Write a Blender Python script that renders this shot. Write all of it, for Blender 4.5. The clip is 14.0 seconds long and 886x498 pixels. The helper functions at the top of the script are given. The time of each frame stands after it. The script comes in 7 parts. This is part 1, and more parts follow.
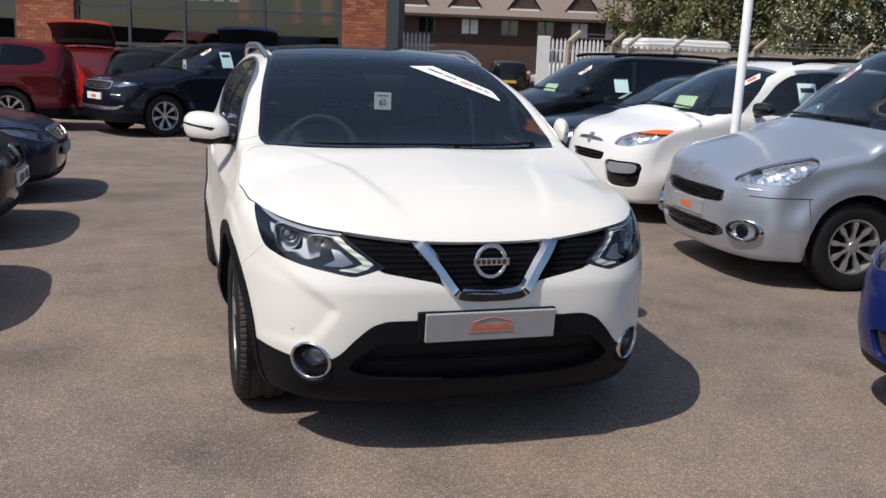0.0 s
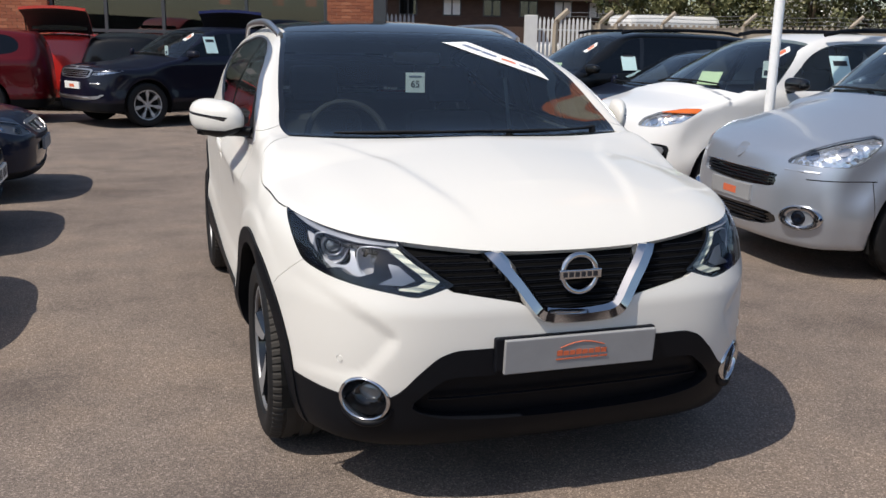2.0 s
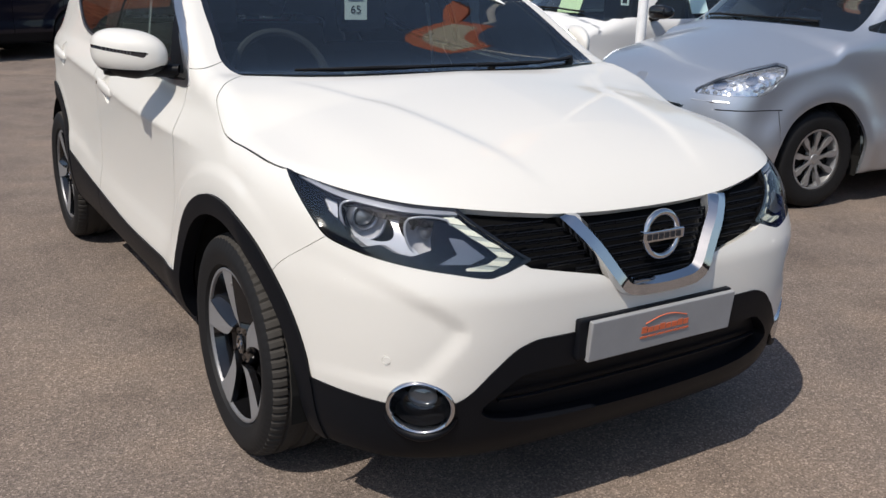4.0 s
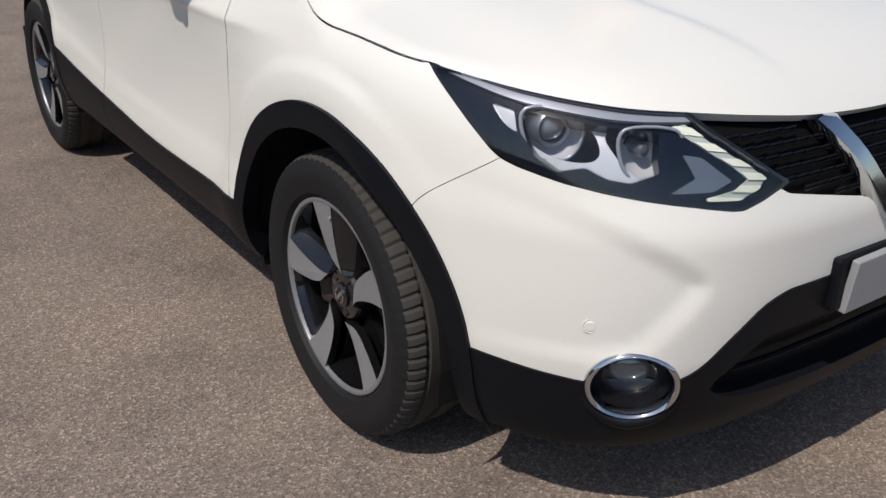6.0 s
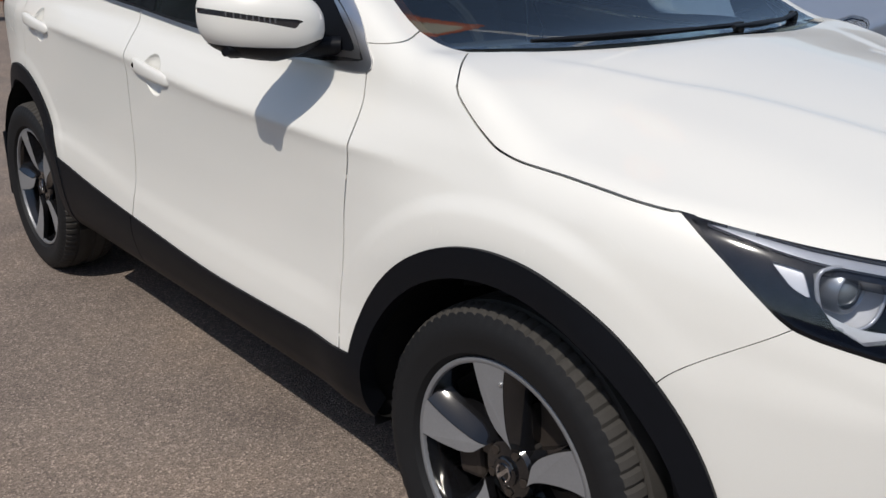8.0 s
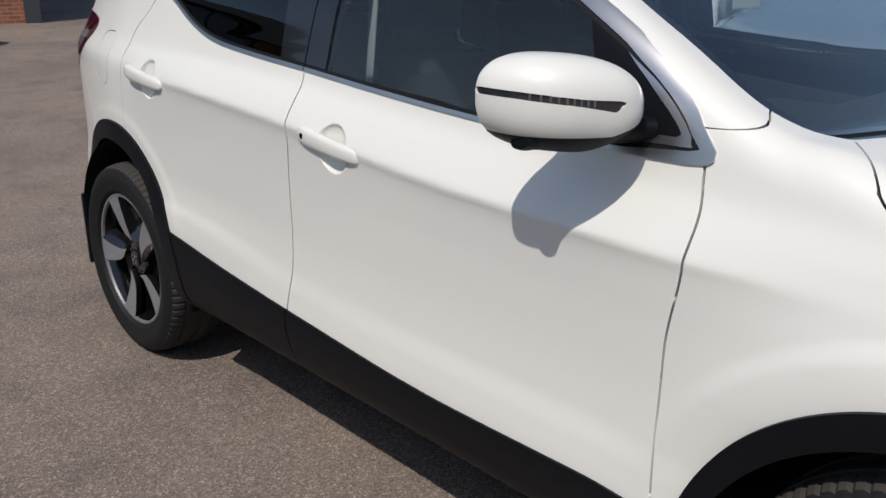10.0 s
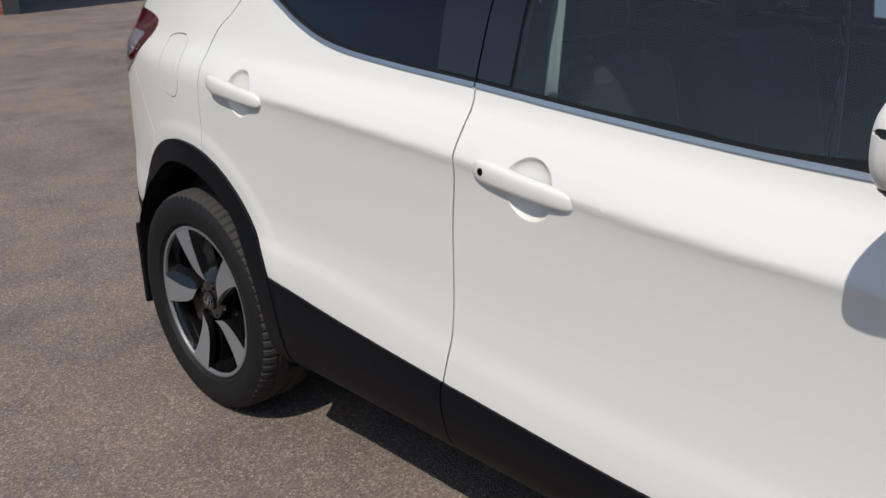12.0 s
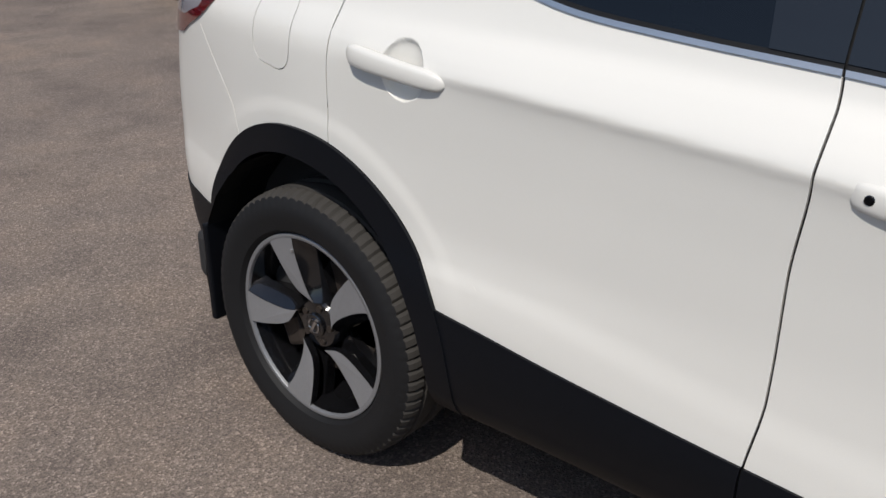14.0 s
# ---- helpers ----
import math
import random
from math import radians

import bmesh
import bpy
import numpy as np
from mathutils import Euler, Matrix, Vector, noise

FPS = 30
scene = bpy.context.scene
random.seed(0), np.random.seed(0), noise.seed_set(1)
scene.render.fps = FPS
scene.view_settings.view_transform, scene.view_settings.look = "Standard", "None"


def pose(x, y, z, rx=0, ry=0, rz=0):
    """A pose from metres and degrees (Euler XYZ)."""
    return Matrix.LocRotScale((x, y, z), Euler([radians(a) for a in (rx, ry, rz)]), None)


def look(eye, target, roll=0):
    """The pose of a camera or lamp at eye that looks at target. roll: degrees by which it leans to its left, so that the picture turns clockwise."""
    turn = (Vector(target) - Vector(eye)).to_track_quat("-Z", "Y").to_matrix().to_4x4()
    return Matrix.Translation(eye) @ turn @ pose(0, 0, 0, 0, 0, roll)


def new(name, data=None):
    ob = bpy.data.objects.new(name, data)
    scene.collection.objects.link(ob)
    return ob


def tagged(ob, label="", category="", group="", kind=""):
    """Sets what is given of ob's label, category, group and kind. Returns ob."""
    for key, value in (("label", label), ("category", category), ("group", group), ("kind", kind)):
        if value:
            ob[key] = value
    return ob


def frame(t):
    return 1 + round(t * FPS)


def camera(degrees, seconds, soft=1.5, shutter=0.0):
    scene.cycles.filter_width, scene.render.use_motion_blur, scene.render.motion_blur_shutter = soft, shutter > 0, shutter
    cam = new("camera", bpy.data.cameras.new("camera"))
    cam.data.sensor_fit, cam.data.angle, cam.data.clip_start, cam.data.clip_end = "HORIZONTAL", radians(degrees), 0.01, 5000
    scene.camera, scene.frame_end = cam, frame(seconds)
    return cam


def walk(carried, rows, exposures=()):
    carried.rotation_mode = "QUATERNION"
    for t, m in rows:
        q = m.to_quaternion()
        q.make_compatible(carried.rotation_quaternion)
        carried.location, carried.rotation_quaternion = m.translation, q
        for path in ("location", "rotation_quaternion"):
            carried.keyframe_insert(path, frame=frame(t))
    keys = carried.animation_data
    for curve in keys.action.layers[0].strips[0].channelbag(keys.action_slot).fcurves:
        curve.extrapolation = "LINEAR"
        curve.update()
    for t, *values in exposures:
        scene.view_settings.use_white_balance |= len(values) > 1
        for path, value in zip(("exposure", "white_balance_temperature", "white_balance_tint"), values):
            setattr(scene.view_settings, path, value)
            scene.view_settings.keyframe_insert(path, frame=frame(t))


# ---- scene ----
cam = camera(52.5, 14.0)
PATH = [
    (0, (-1.143, -3.909, 1.522), (-0.566, -2.040, 1.105), 2.30),
    (0.5, (-1.194, -3.855, 1.508), (-0.625, -1.983, 1.094), 2.20),
    (1, (-1.186, -3.705, 1.494), (-0.641, -1.827, 1.074), 1.28),
    (1.5, (-1.163, -3.451, 1.485), (-0.619, -1.577, 1.048), 0.93),
    (2, (-1.252, -3.246, 1.475), (-0.638, -1.397, 1.023), 1.18),
    (2.5, (-1.396, -3.015, 1.465), (-0.664, -1.222, 0.966), 1.47),
    (5, (-1.737, -2.038, 1.336), (-0.629, -0.506, 0.686), 1.45),
    (5.5, (-1.716, -1.827, 1.294), (-0.643, -0.311, 0.553), 0.79),
    (6, (-1.739, -1.647, 1.281), (-0.682, -0.156, 0.468), 0.52),
    (6.5, (-1.865, -1.474, 1.285), (-0.703, -0.061, 0.478), 0.3),
    (7, (-1.97, -1.346, 1.304), (-0.72, 0.019, 0.545), 0.8),
    (7.5, (-1.978, -1.234, 1.302), (-0.712, 0.157, 0.621), 0.9),
    (8, (-1.943, -1.045, 1.312), (-0.699, 0.376, 0.657), 1.0),
    (8.5, (-1.956, -0.898, 1.325), (-0.734, 0.545, 0.674), 1.5),
    (9, (-2.004, -0.689, 1.353), (-0.768, 0.747, 0.71), 1.0),
    (11.5, (-2.119, 0.22, 1.386), (-0.796, 1.569, 0.73), -0.8),
    (12, (-2.084, 0.379, 1.381), (-0.773, 1.73, 0.706), -0.9),
    (12.5, (-2.005, 0.578, 1.391), (-0.688, 1.914, 0.695), -1.0),
    (13, (-2.025, 0.776, 1.402), (-0.66, 2.052, 0.691), -0.8),
    (13.5, (-2.105, 1.016, 1.406), (-0.677, 2.198, 0.656), -0.3),
    (14, (-2.105, 1.201, 1.364), (-0.705, 2.382, 0.561), 0.1),
]
walk(cam, [(t, look(eye, target, roll)) for t, eye, target, roll in PATH], exposures=[(0.0, 0.08, 6740, 10), (2.5, 0.06, 6760, 10), (5.0, -0.06, 6720, 10), (8.0, -0.22, 6580, 9), (9.0, -0.28, 6530, 9), (11.5, -0.20, 6530, 9), (14.0, -0.20, 6530, 9)])

# ---- world, sun, exposure ----
SUN_WAY = Vector((0.65, 0.26, -1.0)).normalized()
world = bpy.data.worlds.new("sky")
scene.world = world
world.use_nodes = True
wn, wl = world.node_tree.nodes, world.node_tree.links
sky = wn.new("ShaderNodeTexSky")
sky.sky_type = "NISHITA"
sky.sun_disc = False
sky.sun_elevation = math.asin(-SUN_WAY.z)
sky.sun_rotation = math.atan2(-SUN_WAY.x, -SUN_WAY.y)
wn["Background"].inputs["Strength"].default_value = 0.128
wl.new(sky.outputs[0], wn["Background"].inputs["Color"])
sun_data = bpy.data.lights.new("sun", "SUN")
sun_data.energy, sun_data.angle, sun_data.color = 4.1, radians(0.53), (1.0, 0.94, 0.86)
sun = new("sun", sun_data)
sun.matrix_world = look((-20, -10, 30), Vector((-20, -10, 30)) + SUN_WAY)
scene.view_settings.exposure = 0.0


# ---- materials ----
def material(name):
    m = bpy.data.materials.new(name)
    m.use_nodes = True
    return m, m.node_tree.nodes, m.node_tree.links, m.node_tree.nodes["Principled BSDF"]


def noise_tex(n, l, scale, detail=4.0, rough=0.6, coord="Object"):
    tc, tx = n.new("ShaderNodeTexCoord"), n.new("ShaderNodeTexNoise")
    tx.inputs["Scale"].default_value, tx.inputs["Detail"].default_value, tx.inputs["Roughness"].default_value = scale, detail, rough
    l.new(tc.outputs[coord], tx.inputs["Vector"])
    return tx


def ramp(n, l, fac, stops):
    r = n.new("ShaderNodeValToRGB")
    el = r.color_ramp.elements
    while len(el) < len(stops):
        el.new(0.5)
    for e, (p, c) in zip(el, stops):
        e.position, e.color = p, (*c, 1)
    l.new(fac, r.inputs[0])
    return r


def mix(n, l, a, b, fac, mode="MIX"):
    m = n.new("ShaderNodeMix")
    m.data_type, m.blend_type = "RGBA", mode
    if isinstance(fac, float):
        m.inputs[0].default_value = fac
    else:
        l.new(fac, m.inputs[0])
    for s, v in ((6, a), (7, b)):
        if isinstance(v, tuple):
            m.inputs[s].default_value = (*v, 1)
        else:
            l.new(v, m.inputs[s])
    return m.outputs[2]


def bump(n, l, p, height, strength, dist):
    b = n.new("ShaderNodeBump")
    b.inputs["Strength"].default_value, b.inputs["Distance"].default_value = strength, dist
    l.new(height, b.inputs["Height"])
    l.new(b.outputs[0], p.inputs["Normal"])


def paint(name, col, flake=0.0, rough=0.38, coat=0.7, metal=0.0, dust=0.02, spec=0.5):
    """Car paint under clear coat, with a trace of dust and an orange-peel ripple."""
    m, n, l, p = material(name)
    a = noise_tex(n, l, 3.0, 5.0)
    b = noise_tex(n, l, 900.0, 1.0)
    dirt = tuple(c * (1 - dust) + d * dust for c, d in zip(col, (0.45, 0.4, 0.34)))
    c = mix(n, l, col, dirt, a.outputs[0])
    if flake:
        c = mix(n, l, c, tuple(min(1, v * (1 + flake) + 0.02 * flake) for v in col), b.outputs[0])
    l.new(c, p.inputs["Base Color"])
    p.inputs["Roughness"].default_value, p.inputs["Metallic"].default_value = rough, metal
    p.inputs["Specular IOR Level"].default_value = spec
    p.inputs["Coat Weight"].default_value, p.inputs["Coat Roughness"].default_value = coat, 0.04
    return m


def plain(name, col, rough=0.5, metal=0.0, grain=0.0, scale=60.0, depth=0.001, spec=0.5, coat=0.0):
    m, n, l, p = material(name)
    t = noise_tex(n, l, scale, 5.0)
    big = noise_tex(n, l, scale * 0.06, 3.0)
    lo = tuple(c * (1 - 0.25) for c in col)
    hi = tuple(min(1, c * 1.25) for c in col)
    c = mix(n, l, lo, hi, t.outputs[0])
    c = mix(n, l, c, mix(n, l, lo, hi, big.outputs[0]), 0.5)
    l.new(c, p.inputs["Base Color"])
    p.inputs["Roughness"].default_value, p.inputs["Metallic"].default_value = rough, metal
    p.inputs["Specular IOR Level"].default_value = spec
    p.inputs["Coat Weight"].default_value = coat
    if grain:
        bump(n, l, p, t.outputs[0], grain, depth)
    return m


def glass(name, tint, gloss=0.0, ior=1.55, haze=0.0):
    """Thin sheet glass: tinted passage, a Fresnel mirror and a dusty veil tinted like sky sheen."""
    m, n, l, p = material(name)
    n.remove(p)
    tr, gl, fr, mx = n.new("ShaderNodeBsdfTransparent"), n.new("ShaderNodeBsdfGlossy"), n.new("ShaderNodeFresnel"), n.new("ShaderNodeMixShader")
    tr.inputs[0].default_value = (*tint, 1)
    gl.inputs["Roughness"].default_value = gloss
    gl.inputs[0].default_value = (0.95, 0.97, 1, 1)
    fr.inputs[0].default_value = ior
    l.new(fr.outputs[0], mx.inputs[0])
    l.new(tr.outputs[0], mx.inputs[1])
    l.new(gl.outputs[0], mx.inputs[2])
    out = mx
    if haze:
        # blue-grey diffuse veil: dust, plus sky reflection put into the colour
        df, hz = n.new("ShaderNodeBsdfDiffuse"), n.new("ShaderNodeMixShader")
        spots = noise_tex(n, l, 4.0, 6.0, 0.7)
        film = ramp(n, l, spots.outputs[0], [(0.2, (haze * 0.5,) * 3), (0.8, (haze * 1.5,) * 3)])
        df.inputs[0].default_value = (0.50, 0.60, 0.66, 1)
        l.new(film.outputs[0], hz.inputs[0])
        l.new(mx.outputs[0], hz.inputs[1])
        l.new(df.outputs[0], hz.inputs[2])
        out = hz
    l.new(out.outputs[0], n["Material Output"].inputs[0])
    return m


def faceted(name, col):
    """Silvered lamp reflector pressed into small facets."""
    m, n, l, p = material(name)
    vor, tc = n.new("ShaderNodeTexVoronoi"), n.new("ShaderNodeTexCoord")
    vor.inputs["Scale"].default_value = 26.0
    l.new(tc.outputs["Object"], vor.inputs["Vector"])
    p.inputs["Base Color"].default_value = (*col, 1)
    p.inputs["Metallic"].default_value = 0.85
    p.inputs["Roughness"].default_value = 0.14
    bump(n, l, p, vor.outputs["Distance"], 0.45, 0.02)
    return m


def asphalt():
    m, n, l, p = material("asphalt")
    agg, big, mid = noise_tex(n, l, 150, 3.0, 0.7), noise_tex(n, l, 0.35, 5.0), noise_tex(n, l, 2.2, 6.0)
    stone = n.new("ShaderNodeTexVoronoi")
    stone.inputs["Scale"].default_value = 170
    tc = n.new("ShaderNodeTexCoord")
    l.new(tc.outputs["Object"], stone.inputs["Vector"])
    sc = n.new("ShaderNodeSeparateColor")
    l.new(stone.outputs["Color"], sc.inputs[0])
    chips = ramp(n, l, sc.outputs[0], [(0.0, (0.110, 0.089, 0.077)), (0.45, (0.200, 0.163, 0.140)), (0.8, (0.272, 0.222, 0.189)), (1.0, (0.50, 0.41, 0.35))])
    c = mix(n, l, chips.outputs[0], (0.226, 0.184, 0.157), 0.35)
    pits = ramp(n, l, agg.outputs[0], [(0.3, (0.36, 0.36, 0.36)), (0.52, (1, 1, 1)), (1, (1.0, 1.0, 1.0))])
    c = mix(n, l, c, pits.outputs[0], 0.8, "MULTIPLY")
    blot = ramp(n, l, mid.outputs[0], [(0.28, (0.62, 0.62, 0.64)), (0.5, (1, 1, 1)), (0.72, (1.2, 1.15, 1.08))])
    c = mix(n, l, c, blot.outputs[0], 0.7, "MULTIPLY")
    wide = ramp(n, l, big.outputs[0], [(0.32, (0.68, 0.68, 0.71)), (0.52, (1, 1, 1)), (0.72, (1.2, 1.13, 1.04))])
    c = mix(n, l, c, wide.outputs[0], 0.8, "MULTIPLY")
    wob = noise_tex(n, l, 5.0, 5.0, 0.7)
    pos = mix(n, l, tc.outputs["Object"], wob.outputs["Color"], 0.35)
    for sx, sy, sr in ((-1.6, 5.78, 0.42), (2.42, 0.48, 0.28), (-1.87, 0.64, 0.5), (-0.95, -0.6, 0.35)):
        dv = n.new("ShaderNodeVectorMath")
        dv.operation = "DISTANCE"
        dv.inputs[1].default_value = (sx * 0.65 + 0.175, sy * 0.65 + 0.175, 0.175)
        l.new(pos, dv.inputs[0])
        spot = ramp(n, l, dv.outputs["Value"], [(0.0, (0.60, 0.60, 0.62)), (sr * 0.35, (0.78, 0.78, 0.79)), (sr * 0.8, (1, 1, 1))])
        c = mix(n, l, c, spot.outputs[0], 0.8, "MULTIPLY")
    l.new(c, p.inputs["Base Color"])
    p.inputs["Roughness"].default_value, p.inputs["Specular IOR Level"].default_value = 0.9, 0.25
    h = mix(n, l, agg.outputs[0], stone.outputs["Distance"], 0.5)
    bump(n, l, p, h, 0.8, 0.006)
    return m


M_WHITE = paint("pearl_white_paint", (0.69, 0.678, 0.643), flake=0.05, rough=0.42, coat=0.55, dust=0.03)
M_PUREWHITE = paint("plain_white_paint", (0.72, 0.72, 0.715), rough=0.4, coat=0.6, dust=0.02)
M_SILVER = paint("silver_paint", (0.42, 0.46, 0.525), flake=0.3, rough=0.33, metal=0.7, coat=0.6)
M_NAVY = paint("navy_paint", (0.003, 0.0036, 0.012), flake=0.06, rough=0.3, coat=0.55, dust=0.003, spec=0.12)
M_BLUE = paint("blue_paint", (0.006, 0.014, 0.095), flake=0.06, rough=0.3, coat=0.55, dust=0.003, spec=0.12)
M_BLACKP = paint("black_paint", (0.004, 0.0045, 0.0055), flake=0.06, rough=0.3, coat=0.55, dust=0.003, spec=0.12)
M_REDP = paint("red_paint", (0.085, 0.003, 0.006), flake=0.06, rough=0.3, coat=0.55, dust=0.003, spec=0.12)
M_BRIGHTRED = paint("bright_red_paint", (0.55, 0.02, 0.015), flake=0.3, rough=0.3, coat=1.0)
M_SLATE = paint("slate_blue_paint", (0.007, 0.011, 0.028), flake=0.06, rough=0.3, coat=0.55, dust=0.003, spec=0.12)
M_CLAD = plain("black_plastic_cladding", (0.0048, 0.0056, 0.0080), 0.48, grain=0.35, scale=700, depth=0.0006, spec=0.15)
M_GLOSSBLACK = plain("gloss_black", (0.006, 0.006, 0.007), 0.12, coat=0.6)
M_DARK = plain("dark_void", (0.004, 0.004, 0.0045), 0.8, spec=0.08)
M_UNDER = plain("underbody", (0.010, 0.010, 0.010), 0.85, scale=20, spec=0.15)
M_RUBBER = plain("tyre_rubber", (0.0098, 0.0100, 0.0112), 0.66, grain=0.4, scale=240, depth=0.001, spec=0.26)
M_TREAD = plain("dusty_tread", (0.046, 0.043, 0.040), 0.85, grain=0.5, scale=200, depth=0.001, spec=0.2)
M_SEAL = plain("rubber_seal", (0.006, 0.006, 0.007), 0.55, spec=0.3)
M_CHROME = plain("chrome", (0.58, 0.59, 0.61), 0.07, 1.0, scale=8)
M_SATIN = plain("satin_aluminium", (0.62, 0.61, 0.62), 0.33, 1.0, scale=12)
M_BRUSH = plain("machined_alloy", (0.255, 0.26, 0.275), 0.42, 0.35, scale=220)
M_LIP = plain("machined_rim_edge", (0.22, 0.225, 0.24), 0.42, 0.4, scale=120)
M_ALLOY = plain("silver_alloy", (0.52, 0.53, 0.55), 0.35, 0.8, scale=60)
M_DISC = plain("rusty_disc", (0.050, 0.040, 0.034), 0.55, 0.5, scale=50)
M_GLASS = glass("tinted_glass", (0.74, 0.81, 0.81), haze=0.016)
M_SCREEN = glass("windscreen_glass", (0.80, 0.90, 0.91), ior=1.66, haze=0.007)
M_PRIVACY = glass("privacy_glass", (0.035, 0.04, 0.045))
M_LENS = glass("clear_lamp_lens", (0.93, 0.95, 0.97), ior=1.48)
M_TRIM = plain("interior_trim", (0.02, 0.02, 0.022), 0.8, scale=200, grain=0.2)
M_BELT = plain("belt_webbing", (0.34, 0.37, 0.38), 0.8, scale=300)
M_SEAT = plain("seat_cloth", (0.035, 0.036, 0.04), 0.9, scale=300, grain=0.4)
M_LAMPGREY = plain("lamp_housing", (0.004, 0.006, 0.012), 0.10, 0.0, spec=0.3)
M_BROW = plain("frosted_lamp_brow", (0.34, 0.36, 0.42), 0.28, 0.25, scale=14)
M_BUCKET = plain("silvered_bucket", (0.60, 0.61, 0.66), 0.22, 0.25, scale=30)
M_FACET = faceted("faceted_reflector", (0.72, 0.75, 0.80))
M_REFLECT = plain("lamp_reflector", (0.46, 0.49, 0.55), 0.22, 0.8)
M_SILVERED = plain("silvered_plastic", (0.25, 0.27, 0.31), 0.30, 0.7, scale=14)
M_EYE = plain("projector_eye", (0.16, 0.18, 0.20), 0.06, 0.3, coat=1.0)
M_LED = plain("led_strip", (0.74, 0.76, 0.66), 0.3)
M_LEDDIM = plain("strip_lens", (0.42, 0.46, 0.44), 0.25)
M_TURN = plain("smoked_lens", (0.022, 0.022, 0.026), 0.15, coat=0.8)
M_CELL = plain("smoked_cell", (0.10, 0.10, 0.11), 0.3)
M_AMBER = plain("amber_lens", (0.62, 0.13, 0.02), 0.2, coat=0.5)
M_TAIL = plain("red_tail_lens", (0.10, 0.004, 0.006), 0.12, coat=1.0)
M_TAILCLEAR = plain("clear_tail_lens", (0.26, 0.25, 0.28), 0.15, coat=1.0)
M_PLATE = plain("grey_plate", (0.27, 0.275, 0.285), 0.55, scale=12)
M_PLATEW = plain("white_plate", (0.72, 0.72, 0.70), 0.5, scale=12)
M_ORANGE = plain("orange_print", (0.62, 0.14, 0.06), 0.6)
M_INK = plain("black_print", (0.015, 0.015, 0.02), 0.6)
M_PAPER = plain("white_card", (0.80, 0.83, 0.84), 0.7, scale=30)
M_AGECARD = plain("age_card_paper", (0.74, 0.83, 0.86), 0.7, scale=30)
M_PRINTBLUE = plain("blue_grey_print", (0.16, 0.20, 0.30), 0.6)
M_CREAM = plain("cream_panel", (0.74, 0.68, 0.52), 0.6, scale=6)
M_BORDER = plain("orange_border", (0.70, 0.13, 0.03), 0.55, scale=6)
M_PAPERGREEN = plain("pale_green_paper", (0.62, 0.72, 0.45), 0.7, scale=30)
M_PAPERBLUE = plain("pale_blue_card", (0.55, 0.76, 0.78), 0.7, scale=30)
M_ASPHALT = asphalt()


# ---- small mesh helpers ----
def part(name, data, mat, parent=None, label="", kind=""):
    """Links a bmesh, or (verts, faces), as one mesh object, under a thing or a part."""
    me = bpy.data.meshes.new(name)
    if isinstance(data, bmesh.types.BMesh):
        data.to_mesh(me)
        data.free()
    else:
        me.from_pydata([tuple(map(float, v)) for v in data[0]], [], [tuple(map(int, f)) for f in data[1]])
    mats = mat if isinstance(mat, (list, tuple)) else [mat]
    for m in mats:
        me.materials.append(m)
    me.update()
    ob = new(name, me)
    ob.parent = parent
    if label or kind:
        tagged(ob, label, kind=kind)
    return ob


def root(name, label, category, group="", kind="", m=None):
    ob = new(name)
    ob.empty_display_size = 0.2
    if m is not None:
        ob.matrix_basis = m
    return tagged(ob, label, category, group, kind)


def smooth(ob, angle=40):
    me = ob.data
    me.polygons.foreach_set("use_smooth", [True] * len(me.polygons))
    bm = bmesh.new()
    bm.from_mesh(me)
    lim = radians(angle)
    for e in bm.edges:
        if len(e.link_faces) == 2 and e.calc_face_angle(0) > lim:
            e.smooth = False
    bm.to_mesh(me)
    bm.free()
    return ob


def box(bm, lo, hi, bevel=0.0, seg=2, m=None):
    g = bmesh.ops.create_cube(bm, size=1)
    vs = g["verts"]
    c, s = [(a + b) / 2 for a, b in zip(lo, hi)], [b - a for a, b in zip(lo, hi)]
    for v in vs:
        v.co = Vector([c[i] + v.co[i] * s[i] for i in range(3)])
    if bevel:
        es = list({e for v in vs for e in v.link_edges})
        g = bmesh.ops.bevel(bm, geom=es, offset=bevel, segments=seg, affect="EDGES", profile=0.5)
        vs = list({v for f in g["faces"] for v in f.verts} | {v for v in vs if v.is_valid})
    if m is not None:
        bmesh.ops.transform(bm, matrix=m, verts=vs)
    return vs


def one_box(lo, hi, bevel=0.0, m=None):
    bm = bmesh.new()
    box(bm, lo, hi, bevel, 2, m)
    return bm


def tube(pts, r, seg=10, closed=False, squash=(1, 1)):
    """A round bar along points, as (verts, faces)."""
    pts = [Vector(p) for p in pts]
    n = len(pts)
    rs = r if isinstance(r, (list, tuple)) else [r] * n
    vs, fs = [], []
    up = Vector((0.13, 0.21, 0.97))
    for i, p in enumerate(pts):
        a, b = pts[(i - 1) % n] if (closed or i) else p, pts[(i + 1) % n] if (closed or i < n - 1) else p
        d = (b - a).normalized()
        s = d.cross(up).normalized()
        u = s.cross(d)
        for k in range(seg):
            t = 2 * math.pi * k / seg
            vs.append(p + rs[i] * (math.cos(t) * s * squash[0] + math.sin(t) * u * squash[1]))
    for i in range(n if closed else n - 1):
        j = (i + 1) % n
        for k in range(seg):
            q = (k + 1) % seg
            fs.append((i * seg + k, i * seg + q, j * seg + q, j * seg + k))
    if not closed:
        fs += [tuple(range(seg))[::-1], tuple((n - 1) * seg + k for k in range(seg))]
    return vs, fs


def join(*meshes):
    vs, fs = [], []
    for v, f in meshes:
        o = len(vs)
        vs += list(v)
        fs += [tuple(i + o for i in q) for q in f]
    return vs, fs


